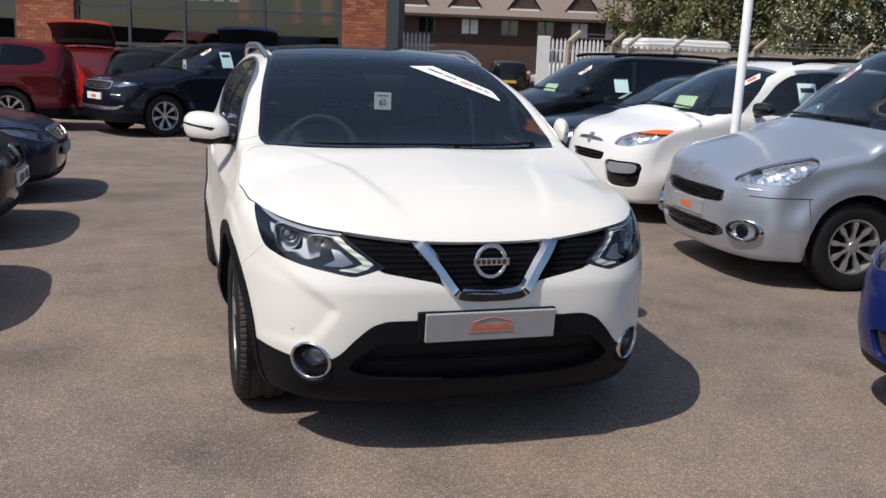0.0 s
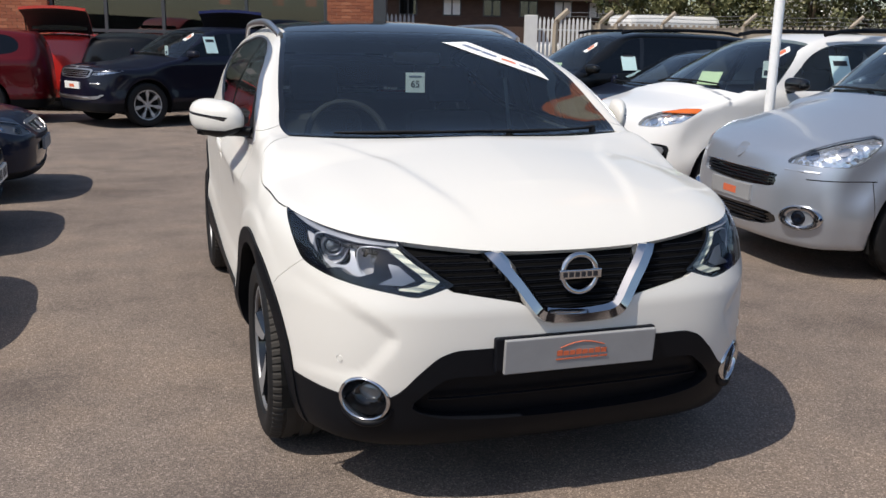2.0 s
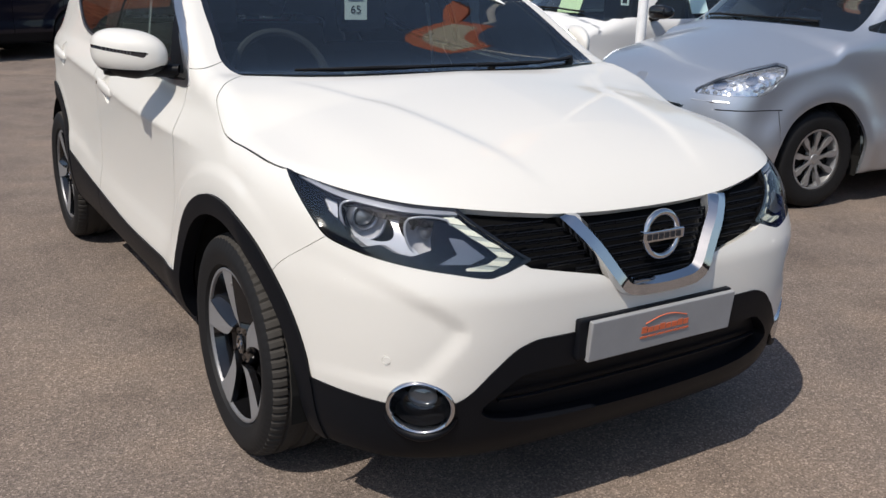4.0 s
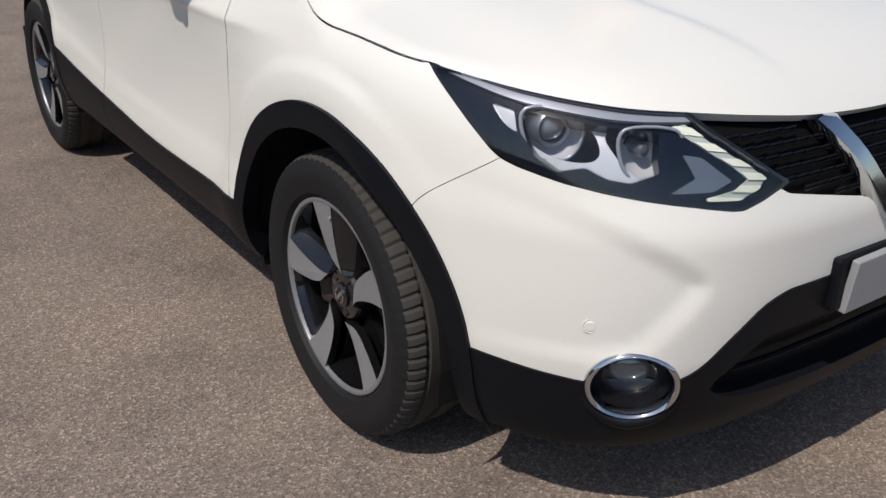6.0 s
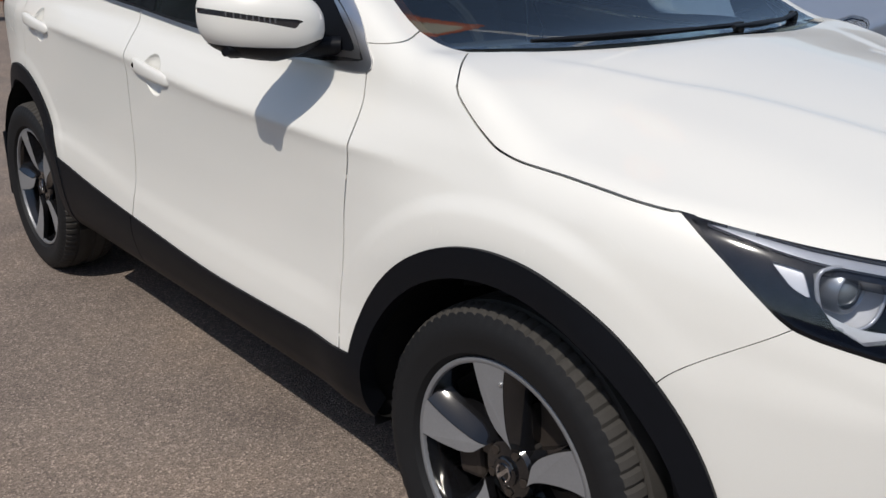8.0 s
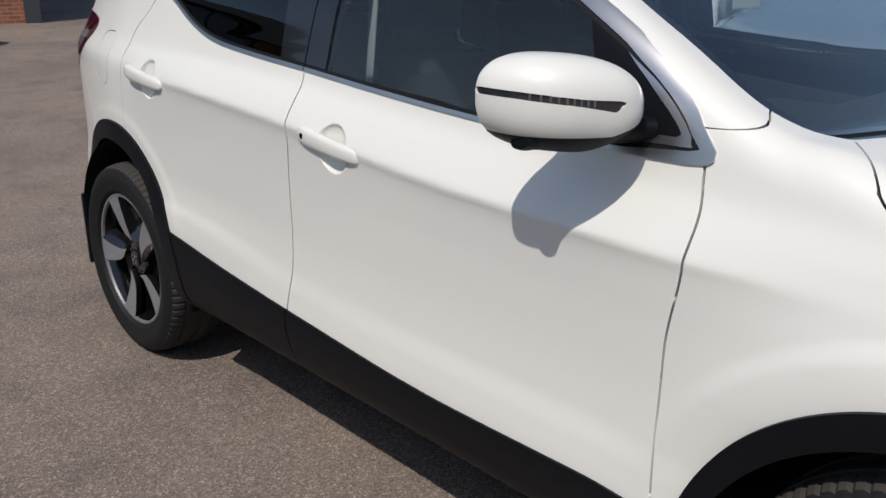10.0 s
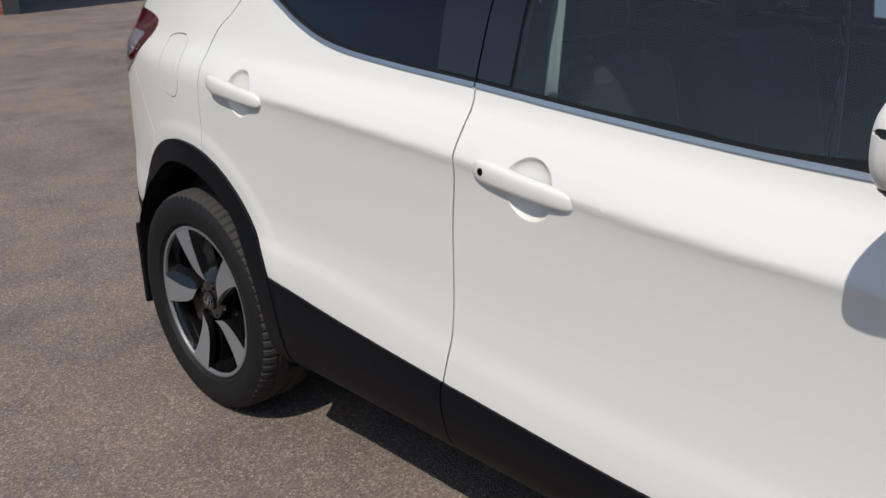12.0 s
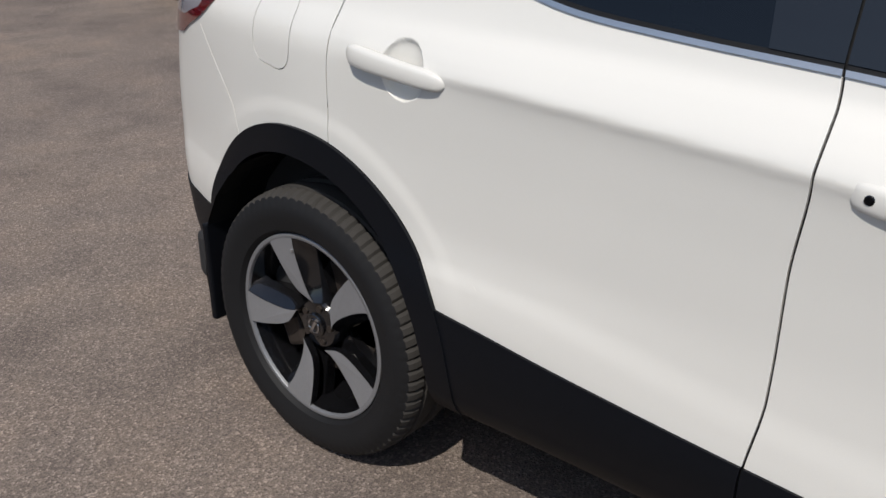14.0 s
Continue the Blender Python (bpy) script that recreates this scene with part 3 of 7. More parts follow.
def hero_wheel(parent, y, side, turn):
    """Wheel with five bladed two-tone spokes; its outer face looks to side (+1 or -1) x."""
    w = new("wheel")
    w.parent = parent
    w.matrix_basis = Matrix.Translation((side * 0.788, y, 0.338)) @ Matrix.Rotation(0 if side > 0 else math.pi, 4, "Z") @ Matrix.Rotation(radians(turn), 4, "X")
    tagged(w, "black tyre on a two-tone five-spoke alloy")
    smooth(part("tyre", tyre_mesh(0.338, 0.215, 0.234, 76), [M_RUBBER, M_TREAD], w, "worn black rubber tyre"), 30)
    for f in w.children[0].data.polygons:
        f.material_index = int(math.hypot(f.center.y, f.center.z) > 0.3255)
    barrel = lathe([(0.205, -0.09), (0.212, 0.02), (0.214, 0.055), (0.2215, 0.074), (0.2235, 0.084)], 72)
    smooth(part("rim", barrel, M_GLOSSBLACK, w, "gloss black rim barrel"), 50)
    lip = lathe([(0.2225, 0.070), (0.2235, 0.0900), (0.2250, 0.0915), (0.2325, 0.0920), (0.2350, 0.0905), (0.236, 0.080)], 120)
    smooth(part("rim_lip", lip, M_LIP, w, "machined rim edge"), 50)
    dish = lambda r: 0.074 + 0.016 * (max(r - 0.05, 0) / 0.17) ** 1.2
    lead = rounded([(0.2245, -10.2), (0.19, -11.2), (0.15, -11.8), (0.115, -11.0), (0.088, -5.5), (0.072, 8.0), (0.062, 27)], 4, False)
    trail = rounded([(0.062, 27), (0.074, 18.5), (0.092, 13.2), (0.115, 10.8), (0.15, 9.8), (0.19, 10.2), (0.2245, 11.6)], 4, False)
    rim_arc = [(0.2250, a) for a in (7, 2, -3, -8)]
    face = [tuple(q) for q in lead] + [tuple(q) for q in trail[1:]] + rim_arc
    web = [(0.05, -34), (0.08, -20), (0.12, -13), (0.2135, -12), (0.2135, 2), (0.2135, 14), (0.12, 26), (0.08, 36), (0.05, 46)]
    for i in range(5):
        rot = Matrix.Rotation(radians(72 * i), 4, "X")
        m = place(polar_slab(web, lambda r: dish(r) - 0.042, 0.03), rot)
        part("spoke_back", m, M_GLOSSBLACK, w, "gloss black spoke flank")
        m = place(polar_slab(face, lambda r: dish(r) + 0.001, 0.020), rot)
        sp = part("spoke", m, [M_BRUSH, M_GLOSSBLACK], w, "machined grey spoke face")
        for f in sp.data.polygons:
            f.material_index = min(f.index, 1)
        vs, fs = [], []
        for r, a in trail:
            for da, dx in ((0.0, 0.0), (5.5 * (0.225 / r) ** 0.7, -0.016), (9.0 * (0.225 / r) ** 0.8, -0.042)):
                vs.append((dish(r) - 0.001 + dx, r * math.sin(radians(a + da)), r * math.cos(radians(a + da))))
        for q in range(len(trail) - 1):
            fs += [(3 * q + e, 3 * q + 1 + e, 3 * q + 4 + e, 3 * q + 3 + e) for e in (0, 1)]
        smooth(part("spoke_flank", place((vs, fs), rot), M_GLOSSBLACK, w, "gloss black sloping flank"), 60)
    hub = lathe([(0.0, 0.074), (0.027, 0.074), (0.030, 0.072), (0.031, 0.066), (0.058, 0.062), (0.064, 0.054), (0.066, 0.02), (0.066, -0.03)], 40)
    smooth(part("hub", hub, M_GLOSSBLACK, w), 30)
    cap = join(tube([(0.0755, 0.017 * math.sin(t), 0.017 * math.cos(t)) for t in np.linspace(0, 2 * math.pi, 25)[:-1]], 0.0022, 6, True),
               prism([(-0.021, -0.004), (0.021, -0.004), (0.021, 0.004), (-0.021, 0.004)], 0.003, lambda u, v, d: (0.0740 + d, u * 0.8 - v * 0.6, u * 0.6 + v * 0.8)))
    part("cap_badge", cap, M_CHROME, w, "chrome ring and bar badge")
    for i in range(5):
        a = radians(72 * i + 36)
        nut = lathe([(0.0, 0.068), (0.009, 0.068), (0.0095, 0.04)], 6)
        part("wheel_nut", place(nut, Matrix.Translation((0, 0.045 * math.sin(a), 0.045 * math.cos(a)))), M_DISC, w)
    disc = lathe([(0.05, 0.012), (0.145, 0.012), (0.148, 0.0), (0.145, -0.012), (0.05, -0.012)], 48)
    part("brake_disc", disc, M_DISC, w, "lightly rusted brake disc")
    bm = bmesh.new()
    box(bm, (-0.03, -0.17, -0.06), (0.045, -0.10, 0.06), 0.012)
    part("brake_caliper", bm, M_DISC, w)
    part("valve", tube([(0.07, 0.03, 0.197), (0.092, 0.03, 0.19)], 0.004, 8), M_ALLOY, w)
    return w


# ---- the white crossover ----
def white_crossover():
    car = root("car", "pearl white crossover with black cladding, parked on asphalt", "car")
    rx, ry = spline([(-0.75, 0.26), (-0.6, 0.303), (-0.47, 0.345), (-0.3, 0.385), (-0.1, 0.43), (0.06, 0.51), (0.2, 0.60)]), spline([(-0.9, 0), (-0.74, 0.0), (-0.55, 1), (0.08, 1), (0.2, 0.35), (0.34, 0)])
    r2 = spline([(-0.6, 0.60), (-0.47, 0.624), (-0.3, 0.628), (-0.1, 0.635), (0.057, 0.69), (0.15, 0.80)])

    def extra(x, y, z):
        # the bonnet: a shallow centre, a sharp step up at each inner ridge and a soft outer crest
        q = x - r2(y)
        crest = np.where(q < 0, np.exp(-((q / 0.10) ** 2)), np.exp(-((q / 0.09) ** 2)))
        top = ry(y) * (0.016 * np.clip(1 - x / 0.75, 0, 1) + 0.011 / (1 + np.exp(np.clip((rx(y) - x) / 0.010, -30, 30))) * np.clip(1.6 - x / 0.5, 0, 1) + 0.005 * crest)
        return 0.0, top

    facet = rounded([(0.555, 0.60), (0.60, 0.652), (0.70, 0.715), (0.82, 0.775), (0.98, 0.82), (0.98, 0.44), (0.80, 0.43), (0.66, 0.45), (0.60, 0.52)], 3)

    def dent(x, y, z):
        d = np.full(len(x), 0.0)
        m = (y < -0.2) & (z > 0.35) & (z < 0.9) & (x > 0.45)
        q = np.clip(inside(np.stack([x[m], z[m]], 1), facet) / 0.045, 0, 1)
        d[m] = 0.013 * q * q * (3 - 2 * q) * np.clip((0.90 - x[m]) / 0.25, 0, 1)
        return d

    spec = dict(
        half=0.9, wheelbase=2.646, bottom=[(-1.0, 0.205), (-0.5, 0.205), (-0.35, 0.215), (0.3, 0.272), (3.6, 0.285)], k_nose=0.06, k_top=0.055, flare=0.018, flare_r=0.46, flare_rear=0.004, arch_step=(0.533, 0.006), screen_bow=0.05, screen_y=(0.1, 0.35), dent=dent,
        top=[(-1.0, 0.61), (-0.86, 0.78), (-0.78, 0.865), (-0.6, 0.948), (-0.3, 1.025), (0, 1.072), (0.2, 1.095), (0.28, 1.10), (0.34, 1.115), (0.6, 1.24), (0.9, 1.385),
             (1.2, 1.505), (1.5, 1.56), (1.9, 1.575), (2.4, 1.555), (2.9, 1.50), (3.2, 1.43), (3.5, 1.30)],
        side=[(0.12, 0.79), (0.24, 0.838), (0.30, 0.872), (0.36, 0.902), (0.45, 0.920), (0.53, 0.913), (0.60, 0.902), (0.70, 0.8965), (0.80, 0.8975), (0.87, 0.9005), (0.91, 0.9030), (0.938, 0.9064), (0.950, 0.9092), (0.9575, 0.9100), (0.966, 0.9080), (0.985, 0.899), (1.02, 0.878), (1.06, 0.852),
              (1.09, 0.842), (1.15, 0.825), (1.25, 0.794), (1.35, 0.740), (1.48, 0.645), (1.58, 0.55)],
        wing=[(0.12, 0.78), (0.24, 0.825), (0.30, 0.856), (0.36, 0.884), (0.45, 0.898), (0.55, 0.901), (0.70, 0.901), (0.80, 0.899), (0.88, 0.893), (0.94, 0.880), (1.0, 0.858), (1.06, 0.842),
              (1.09, 0.834), (1.15, 0.822), (1.25, 0.794), (1.35, 0.740), (1.48, 0.645), (1.58, 0.55)],
        hip=[(0.12, 0.79), (0.24, 0.838), (0.30, 0.872), (0.36, 0.900), (0.45, 0.912), (0.53, 0.906), (0.60, 0.899), (0.70, 0.896), (0.80, 0.896), (0.88, 0.897), (0.94, 0.896), (0.985, 0.890), (1.02, 0.877), (1.06, 0.856),
             (1.09, 0.844), (1.15, 0.825), (1.25, 0.794), (1.35, 0.740), (1.48, 0.645), (1.58, 0.55)],
        plan=[(-0.9, -0.10), (-0.5, -0.045), (-0.3, -0.022), (0, -0.008), (0.4, 0), (2.2, 0), (2.6, -0.014), (2.85, -0.05), (3.1, -0.11), (3.5, -0.25)],
        nose=[(0.12, -0.675), (0.22, -0.75), (0.30, -0.798), (0.38, -0.818), (0.45, -0.832), (0.58, -0.840), (0.665, -0.838), (0.75, -0.812), (0.83, -0.778), (0.91, -0.705), (1.01, -0.49)], nose_quad=0.05, nose_six=0.51,
        tail=[(0.2, 3.36), (0.45, 3.47), (0.7, 3.51), (0.95, 3.46), (1.08, 3.40), (1.2, 3.29), (1.4, 3.08), (1.6, 2.86)],
        rake=[(-0.9, -0.05), (0.4, -0.058), (0.65, -0.051), (1.03, -0.035), (1.25, -0.018), (1.55, 0.010), (1.77, 0.026), (1.96, 0.039), (2.15, 0.050), (3.2, 0.07)], rake_low=[(-0.5, 0.0), (0.5, -0.025), (1.2, -0.02), (1.6, 0.0), (2.1, 0.075), (2.4, 0.10)],
        crown=[(-0.9, 0.075), (-0.3, 0.08), (-0.05, 0.085), (0.06, 0.055), (0.16, 0.022), (0.3, 0.0), (0.7, 0.0), (1.2, 0.04), (2, 0.075), (3.2, 0.09)], extra=extra)
    floor_z = spline(spec["bottom"])
    s = Shell(car_form(spec), (-0.026, -1.02, 0.14), (1.0, 3.62, 1.66), 0.0165)
    for _ in range(2):
        s.refine(lambda c: (c[:, 0] > 0.8) & ((np.abs(c[:, 1] - 1.37) < 0.16) & (np.abs(c[:, 2] - 0.95) < 0.085) | (np.abs(c[:, 1] - 2.33) < 0.16) & (np.abs(c[:, 2] - 0.99) < 0.085)))
    s.refine(lambda c: (c[:, 0] > 0.40) & (c[:, 0] < 0.87) & (c[:, 1] < -0.28) & (c[:, 2] > 0.70) & (c[:, 2] < 0.935))
    s.refine(lambda c: (c[:, 0] > 0.42) & (c[:, 0] < 0.64) & (c[:, 1] < -0.6) & (c[:, 2] > 0.725) & (c[:, 2] < 0.875))
    s.refine(lambda c: (c[:, 0] > 0.8) & (c[:, 1] > 0.3) & (c[:, 1] < 2.5) & (c[:, 2] > 0.84) & (c[:, 2] < 1.05))
    for yc in (0.0, 2.646):
        s.refine(lambda c: (c[:, 0] > 0.8) & (np.abs(np.hypot(c[:, 1] - yc, c[:, 2] - 0.34) - 0.533) < 0.05) & (c[:, 2] > 0.45) & (c[:, 2] < 0.9))
    s.settle(2)
    xz, yz = (lambda v: v[:, [0, 2]]), (lambda v: v[:, [1, 2]])
    phi = lambda v: np.stack([np.degrees(np.arctan2(v[:, 0], 0.3 - v[:, 1])) / 60, v[:, 2]], 1)

    arch = lambda v, yc, zc, r: r - np.hypot(v[:, 1] - yc, np.maximum(v[:, 2] - zc, 0))
    for yc, zc, r in ((-0.013, 0.335, 0.406), (2.655, 0.36, 0.405)):
        s.cut(lambda v: arch(v, yc, zc, r), "hole", where=lambda c: c[:, 0] > 0.5)
    s.keep(s.L != "hole")
    s.cut(lambda v: floor_z(v[:, 1]) + 0.026 - v[:, 2], "under")
    for yc, zc, r in ((-0.020, 0.355, 0.446), (2.640, 0.375, 0.457)):
        s.cut(lambda v: arch(v, yc, zc, r), "arch_clad", of=["body"], where=lambda c: c[:, 0] > 0.5)
    zs = spline([(0.0, 0.458), (0.45, 0.455), (0.97, 0.449), (1.54, 0.480), (1.9, 0.511), (2.2, 0.548), (2.6, 0.60)])
    s.cut(lambda v: zs(v[:, 1]) - v[:, 2], "sill", of=["body"], where=lambda c: (c[:, 1] > 0) & (c[:, 1] < 2.5))
    zb = spline([(0, 0.568), (0.38, 0.566), (0.44, 0.55), (0.50, 0.50), (0.575, 0.42), (0.62, 0.398), (0.66, 0.395), (0.75, 0.402), (0.9, 0.425)])
    s.cut(lambda v: zb(v[:, 0]) - v[:, 2], "lip", of=["body"], where=lambda c: c[:, 1] < -0.15)
    s.cut(lambda v: 0.52 + 0.02 * (v[:, 1] - 2.9) - v[:, 2], "rear_clad", of=["body"], where=lambda c: c[:, 1] > 2.6)
    intake = rounded([(-0.2, 0.475), (0.2, 0.478), (0.40, 0.478), (0.455, 0.455), (0.515, 0.40), (0.52, 0.375), (0.46, 0.345), (0.3, 0.325), (0, 0.318), (-0.2, 0.318)], 5)
    s.cut(lambda v: inside(xz(v), intake), "intake", of=["lip"])

    # bonnet, grille, lamps
    hz = spline([(0, 0.844), (0.09, 0.8445), (0.27, 0.851), (0.43, 0.866), (0.55, 0.879), (0.64, 0.8875), (0.70, 0.896), (0.75, 0.9055), (0.80, 0.920), (0.83, 0.931), (0.86, 0.938)])
    zg = spline([(-0.5, 0.924), (-0.305, 0.928), (-0.188, 0.938), (-0.10, 0.9455), (-0.02, 0.951), (0.045, 0.964), (0.10, 0.988), (0.15, 1.018), (0.188, 1.046), (0.205, 1.075), (0.215, 1.12), (0.34, 1.6)])
    corner = lambda v: 0.295 - 0.82 * (v[:, 0] - 0.708) - v[:, 1]
    yb = lambda v: 0.155 + 0.128 * (np.abs(v[:, 0]) / 0.71) ** 2
    line = lambda v: v[:, 2] - np.where(v[:, 1] < -0.3, hz(v[:, 0]), zg(v[:, 1]))
    s.cut(lambda v: np.minimum(np.where(v[:, 1] < 0.188, line(v), v[:, 2] - 0.99), np.minimum(yb(v) - v[:, 1], corner(v))), "bonnet", of=["body"], where=lambda c: c[:, 1] < 0.4)
    edge_slope = lambda v: np.hypot(1, (zg(v[:, 1] + 0.003) - zg(v[:, 1] - 0.003)) / 0.006)
    s.band(lambda v: line(v) / edge_slope(v), 0.0018, "gap", ["body", "bonnet"], where=lambda c: (c[:, 1] > -0.33) & (c[:, 1] < 0.200) & (c[:, 2] < 1.062) & (c[:, 0] > 0.6))
    s.band(lambda v: corner(v) * 0.77, 0.0018, "gap", ["body", "bonnet"], where=lambda c: (c[:, 1] > 0.185) & (c[:, 1] < 0.285) & (c[:, 2] > 1.056) & (c[:, 0] > 0.70))
    deg = lambda pts: np.array([((a - 1.5 * min(1, max(0, (33 - a) / 11))) / 60, z + 0.009) for a, z in pts])
    lamp = deg([(53.9, 0.923), (50.3, 0.867), (47.7, 0.823), (46.3, 0.799), (45.3, 0.786), (43.7, 0.776), (39.9, 0.760), (36.6, 0.750), (33.3, 0.741), (29.9, 0.731), (26.9, 0.7195), (26.0, 0.7185), (24.3, 0.729), (21.7, 0.750), (21.6, 0.754),
                (22.8, 0.769), (25.8, 0.814), (28.5, 0.852), (29.7, 0.873), (35.0, 0.881), (39.4, 0.890), (43.9, 0.900), (48.9, 0.915)])
    s.cut(lambda v: inside(phi(v), lamp), "lamp", of=["body", "gap"], where=lambda c: c[:, 1] < -0.2)
    s.cut(lambda v: 0.0055 - inside(phi(v), lamp), "lamp_edge", of=["lamp"])
    drl = deg([(29.8, 0.860), (27.3, 0.822), (24.8, 0.788), (23.4, 0.764), (24.2, 0.748), (25.9, 0.735), (28.6, 0.739), (28.6, 0.744), (26.3, 0.752), (25.1, 0.767), (26.3, 0.790), (28.7, 0.824), (31.0, 0.857)])
    s.cut(lambda v: inside(phi(v), drl), "drl", of=["lamp"])
    s.cut(lambda v: (np.sin((v[:, 2] - 0.15 * v[:, 0]) * 290) - 0.15) * 0.003, "drl_dim", of=["drl"])
    chevron = deg([(30.4, 0.816), (28.9, 0.810), (26.5, 0.768), (28.1, 0.753), (31.4, 0.753), (29.5, 0.777)])
    s.cut(lambda v: inside(phi(v), chevron), "chevron", of=["lamp"])
    brow = spline([(28.0, 0.869), (35.0, 0.874), (39.4, 0.882), (43.9, 0.892), (48.9, 0.911), (53.9, 0.934)])
    s.cut(lambda v: v[:, 2] - brow(phi(v)[:, 0] * 60), "lamp_brow", of=["lamp"])
    panel = deg([(46.9, 0.879), (44.6, 0.872), (44.2, 0.832), (45.5, 0.845)])
    s.cut(lambda v: inside(phi(v), panel), "lamp_panel", of=["lamp"])
    silver = deg([(44.0, 0.872), (31.9, 0.851), (32.3, 0.816), (32.2, 0.786), (34.4, 0.768), (36.4, 0.772), (38.3, 0.788), (40.6, 0.776), (42.6, 0.797), (43.7, 0.828)])
    s.cut(lambda v: inside(phi(v), silver), "lamp_silver", of=["lamp"])
    bucket_out = rounded([(0.044, 0.036), (0.046, -0.016), (0.022, -0.050), (-0.020, -0.052), (-0.042, -0.024), (-0.042, 0.030)], 5)
    bucket_in = rounded([(0.040, 0.042), (0.046, -0.006), (0.020, -0.046), (-0.036, -0.048), (-0.046, 0.002), (-0.038, 0.040)], 5)
    for rim, cx, cz in ((bucket_out, 0.716, 0.842), (bucket_in, 0.611, 0.812)):
        s.cut(lambda v: inside(xz(v) - np.array([cx + 0.026, cz + 0.014]), rim * 0.97), "lamp_hole", of=["lamp_silver"])
    grille = [(-0.3, 0.88), (0.3, 0.905), (0.62, 0.93), (0.54, 0.82), (0.405, 0.742), (0.2, 0.703), (0.142, 0.664), (0.10, 0.646), (0, 0.642), (-0.3, 0.646)]
    s.cut(lambda v: inside(xz(v), grille), "grille", of=["body"], where=lambda c: c[:, 1] < -0.45)
    ys = spline([(0.2, -0.29), (0.5, -0.30), (0.655, -0.325), (0.80, -0.50), (0.9, -0.62)])
    s.cut(lambda v: ys(v[:, 2]) - v[:, 1], "bumper", of=["body"], where=lambda c: c[:, 1] < -0.1)

    # glass
    scr = spline([(1.0, 0.72), (1.09, 0.715), (1.11, 0.735), (1.13, 0.741), (1.16, 0.736), (1.19, 0.727), (1.25, 0.714), (1.33, 0.690), (1.458, 0.630), (1.6, 0.55)])
    base = lambda v: v[:, 1] - yb(v) - 0.035
    sf = lambda v: np.minimum(np.minimum(base(v), 1.225 + 0.05 * (v[:, 0] / 0.6) ** 2 - v[:, 1]), (scr(v[:, 2]) - v[:, 0]))
    s.cut(sf, "windscreen", of=["body"], where=lambda c: c[:, 2] > 1.0)
    s.cut(lambda v: 0.022 - sf(v), "frit", of=["windscreen"])
    s.cut(lambda v: np.minimum(v[:, 1] - yb(v), scr(v[:, 2]) - v[:, 0]), "cowl", of=["body"], where=lambda c: (c[:, 1] < 0.47) & (c[:, 2] > 0.95) & (c[:, 0] < 0.79))
    dlo = rounded([(0.450, 1.050), (0.7, 1.046), (0.97, 1.052), (1.27, 1.070), (1.56, 1.092), (1.80, 1.108), (2.0, 1.128), (2.14, 1.165), (2.28, 1.225), (2.45, 1.29), (2.60, 1.345),
                   (2.50, 1.40), (2.2, 1.452), (1.8, 1.482), (1.4, 1.470), (1.12, 1.435), (0.95, 1.385), (0.81, 1.325), (0.66, 1.251), (0.608, 1.2185), (0.556, 1.185), (0.508, 1.147), (0.474, 1.108)], 4)
    s.cut(lambda v: inside(yz(v), dlo), "chrome", of=["body"], where=lambda c: (c[:, 0] > 0.4) & (c[:, 2] > 1.0))
    wide = lambda v: 0.0088 + 0.0137 * np.clip((v[:, 2] - 1.046 - 0.05 * (v[:, 1] - 0.45)) / 0.012, 0, 1) * np.clip((1.30 - v[:, 1]) / 0.3, 0, 1)
    s.cut(lambda v: inside(yz(v), dlo) - wide(v), "seal", of=["chrome"])
    s.cut(lambda v: inside(yz(v), dlo) - wide(v) - np.clip(0.0035 + 0.05 * (v[:, 1] - 0.58), 0.0035, 0.0077), "side_glass", of=["seal"])
    s.cut(lambda v: 0.65 + (v[:, 2] - 1.06) * 0.45 - v[:, 1], "sail", of=["side_glass"])
    s.cut(lambda v: np.minimum(wide(v) + 0.0035 + 0.0135 * np.clip((1.225 - v[:, 2]) / 0.08, 0, 1) - inside(yz(v), dlo), v[:, 2] - 1.058), "sail_strip", of=["sail"])
    gb = spline([(0.3, 1.59), (0.45, 1.588), (0.61, 1.572), (0.8, 1.573), (0.95, 1.560), (1.04, 1.557), (1.11, 1.563), (1.5, 1.548)])
    s.cut(lambda v: np.minimum(v[:, 1] - 1.478, gb(v[:, 2]) - v[:, 1]), "pillar_f", of=["side_glass"])
    s.cut(lambda v: np.minimum(v[:, 1] - gb(v[:, 2]), 1.668 + (v[:, 2] - 1.09) * 0.1 - v[:, 1]), "pillar_r", of=["side_glass"])
    s.cut(lambda v: v[:, 1] - 1.57, "rear_glass", of=["side_glass"])
    s.cut(lambda v: np.minimum(np.minimum(v[:, 1] - 1.20 - 0.05 * (v[:, 0] / 0.6) ** 2, 2.95 - v[:, 1]), 0.585 - v[:, 0]), "roof", of=["body"], where=lambda c: c[:, 2] > 1.38)
    s.cut(lambda v: np.minimum(np.minimum(v[:, 2] - 1.12, 1.40 - v[:, 2]), 0.62 - v[:, 0]), "rear_screen", of=["body"], where=lambda c: c[:, 1] > 3.1)

    # doors, flap, tail lamps
    tail_lamp = rounded([(2.93, 1.135), (2.98, 1.07), (3.06, 1.015), (3.16, 0.975), (3.22, 0.95), (3.34, 0.96), (3.42, 1.06), (3.3, 1.15), (3.1, 1.155)], 4)
    s.cut(lambda v: inside(yz(v), tail_lamp), "tail", of=["body"], where=lambda c: (c[:, 0] > 0.4) & (c[:, 1] > 2.8))
    tail_clear = [(3.02, 1.09), (3.08, 1.03), (3.18, 1.0), (3.4, 1.0), (3.4, 1.09)]
    s.cut(lambda v: inside(yz(v), tail_clear), "tail_clear", of=["tail"])
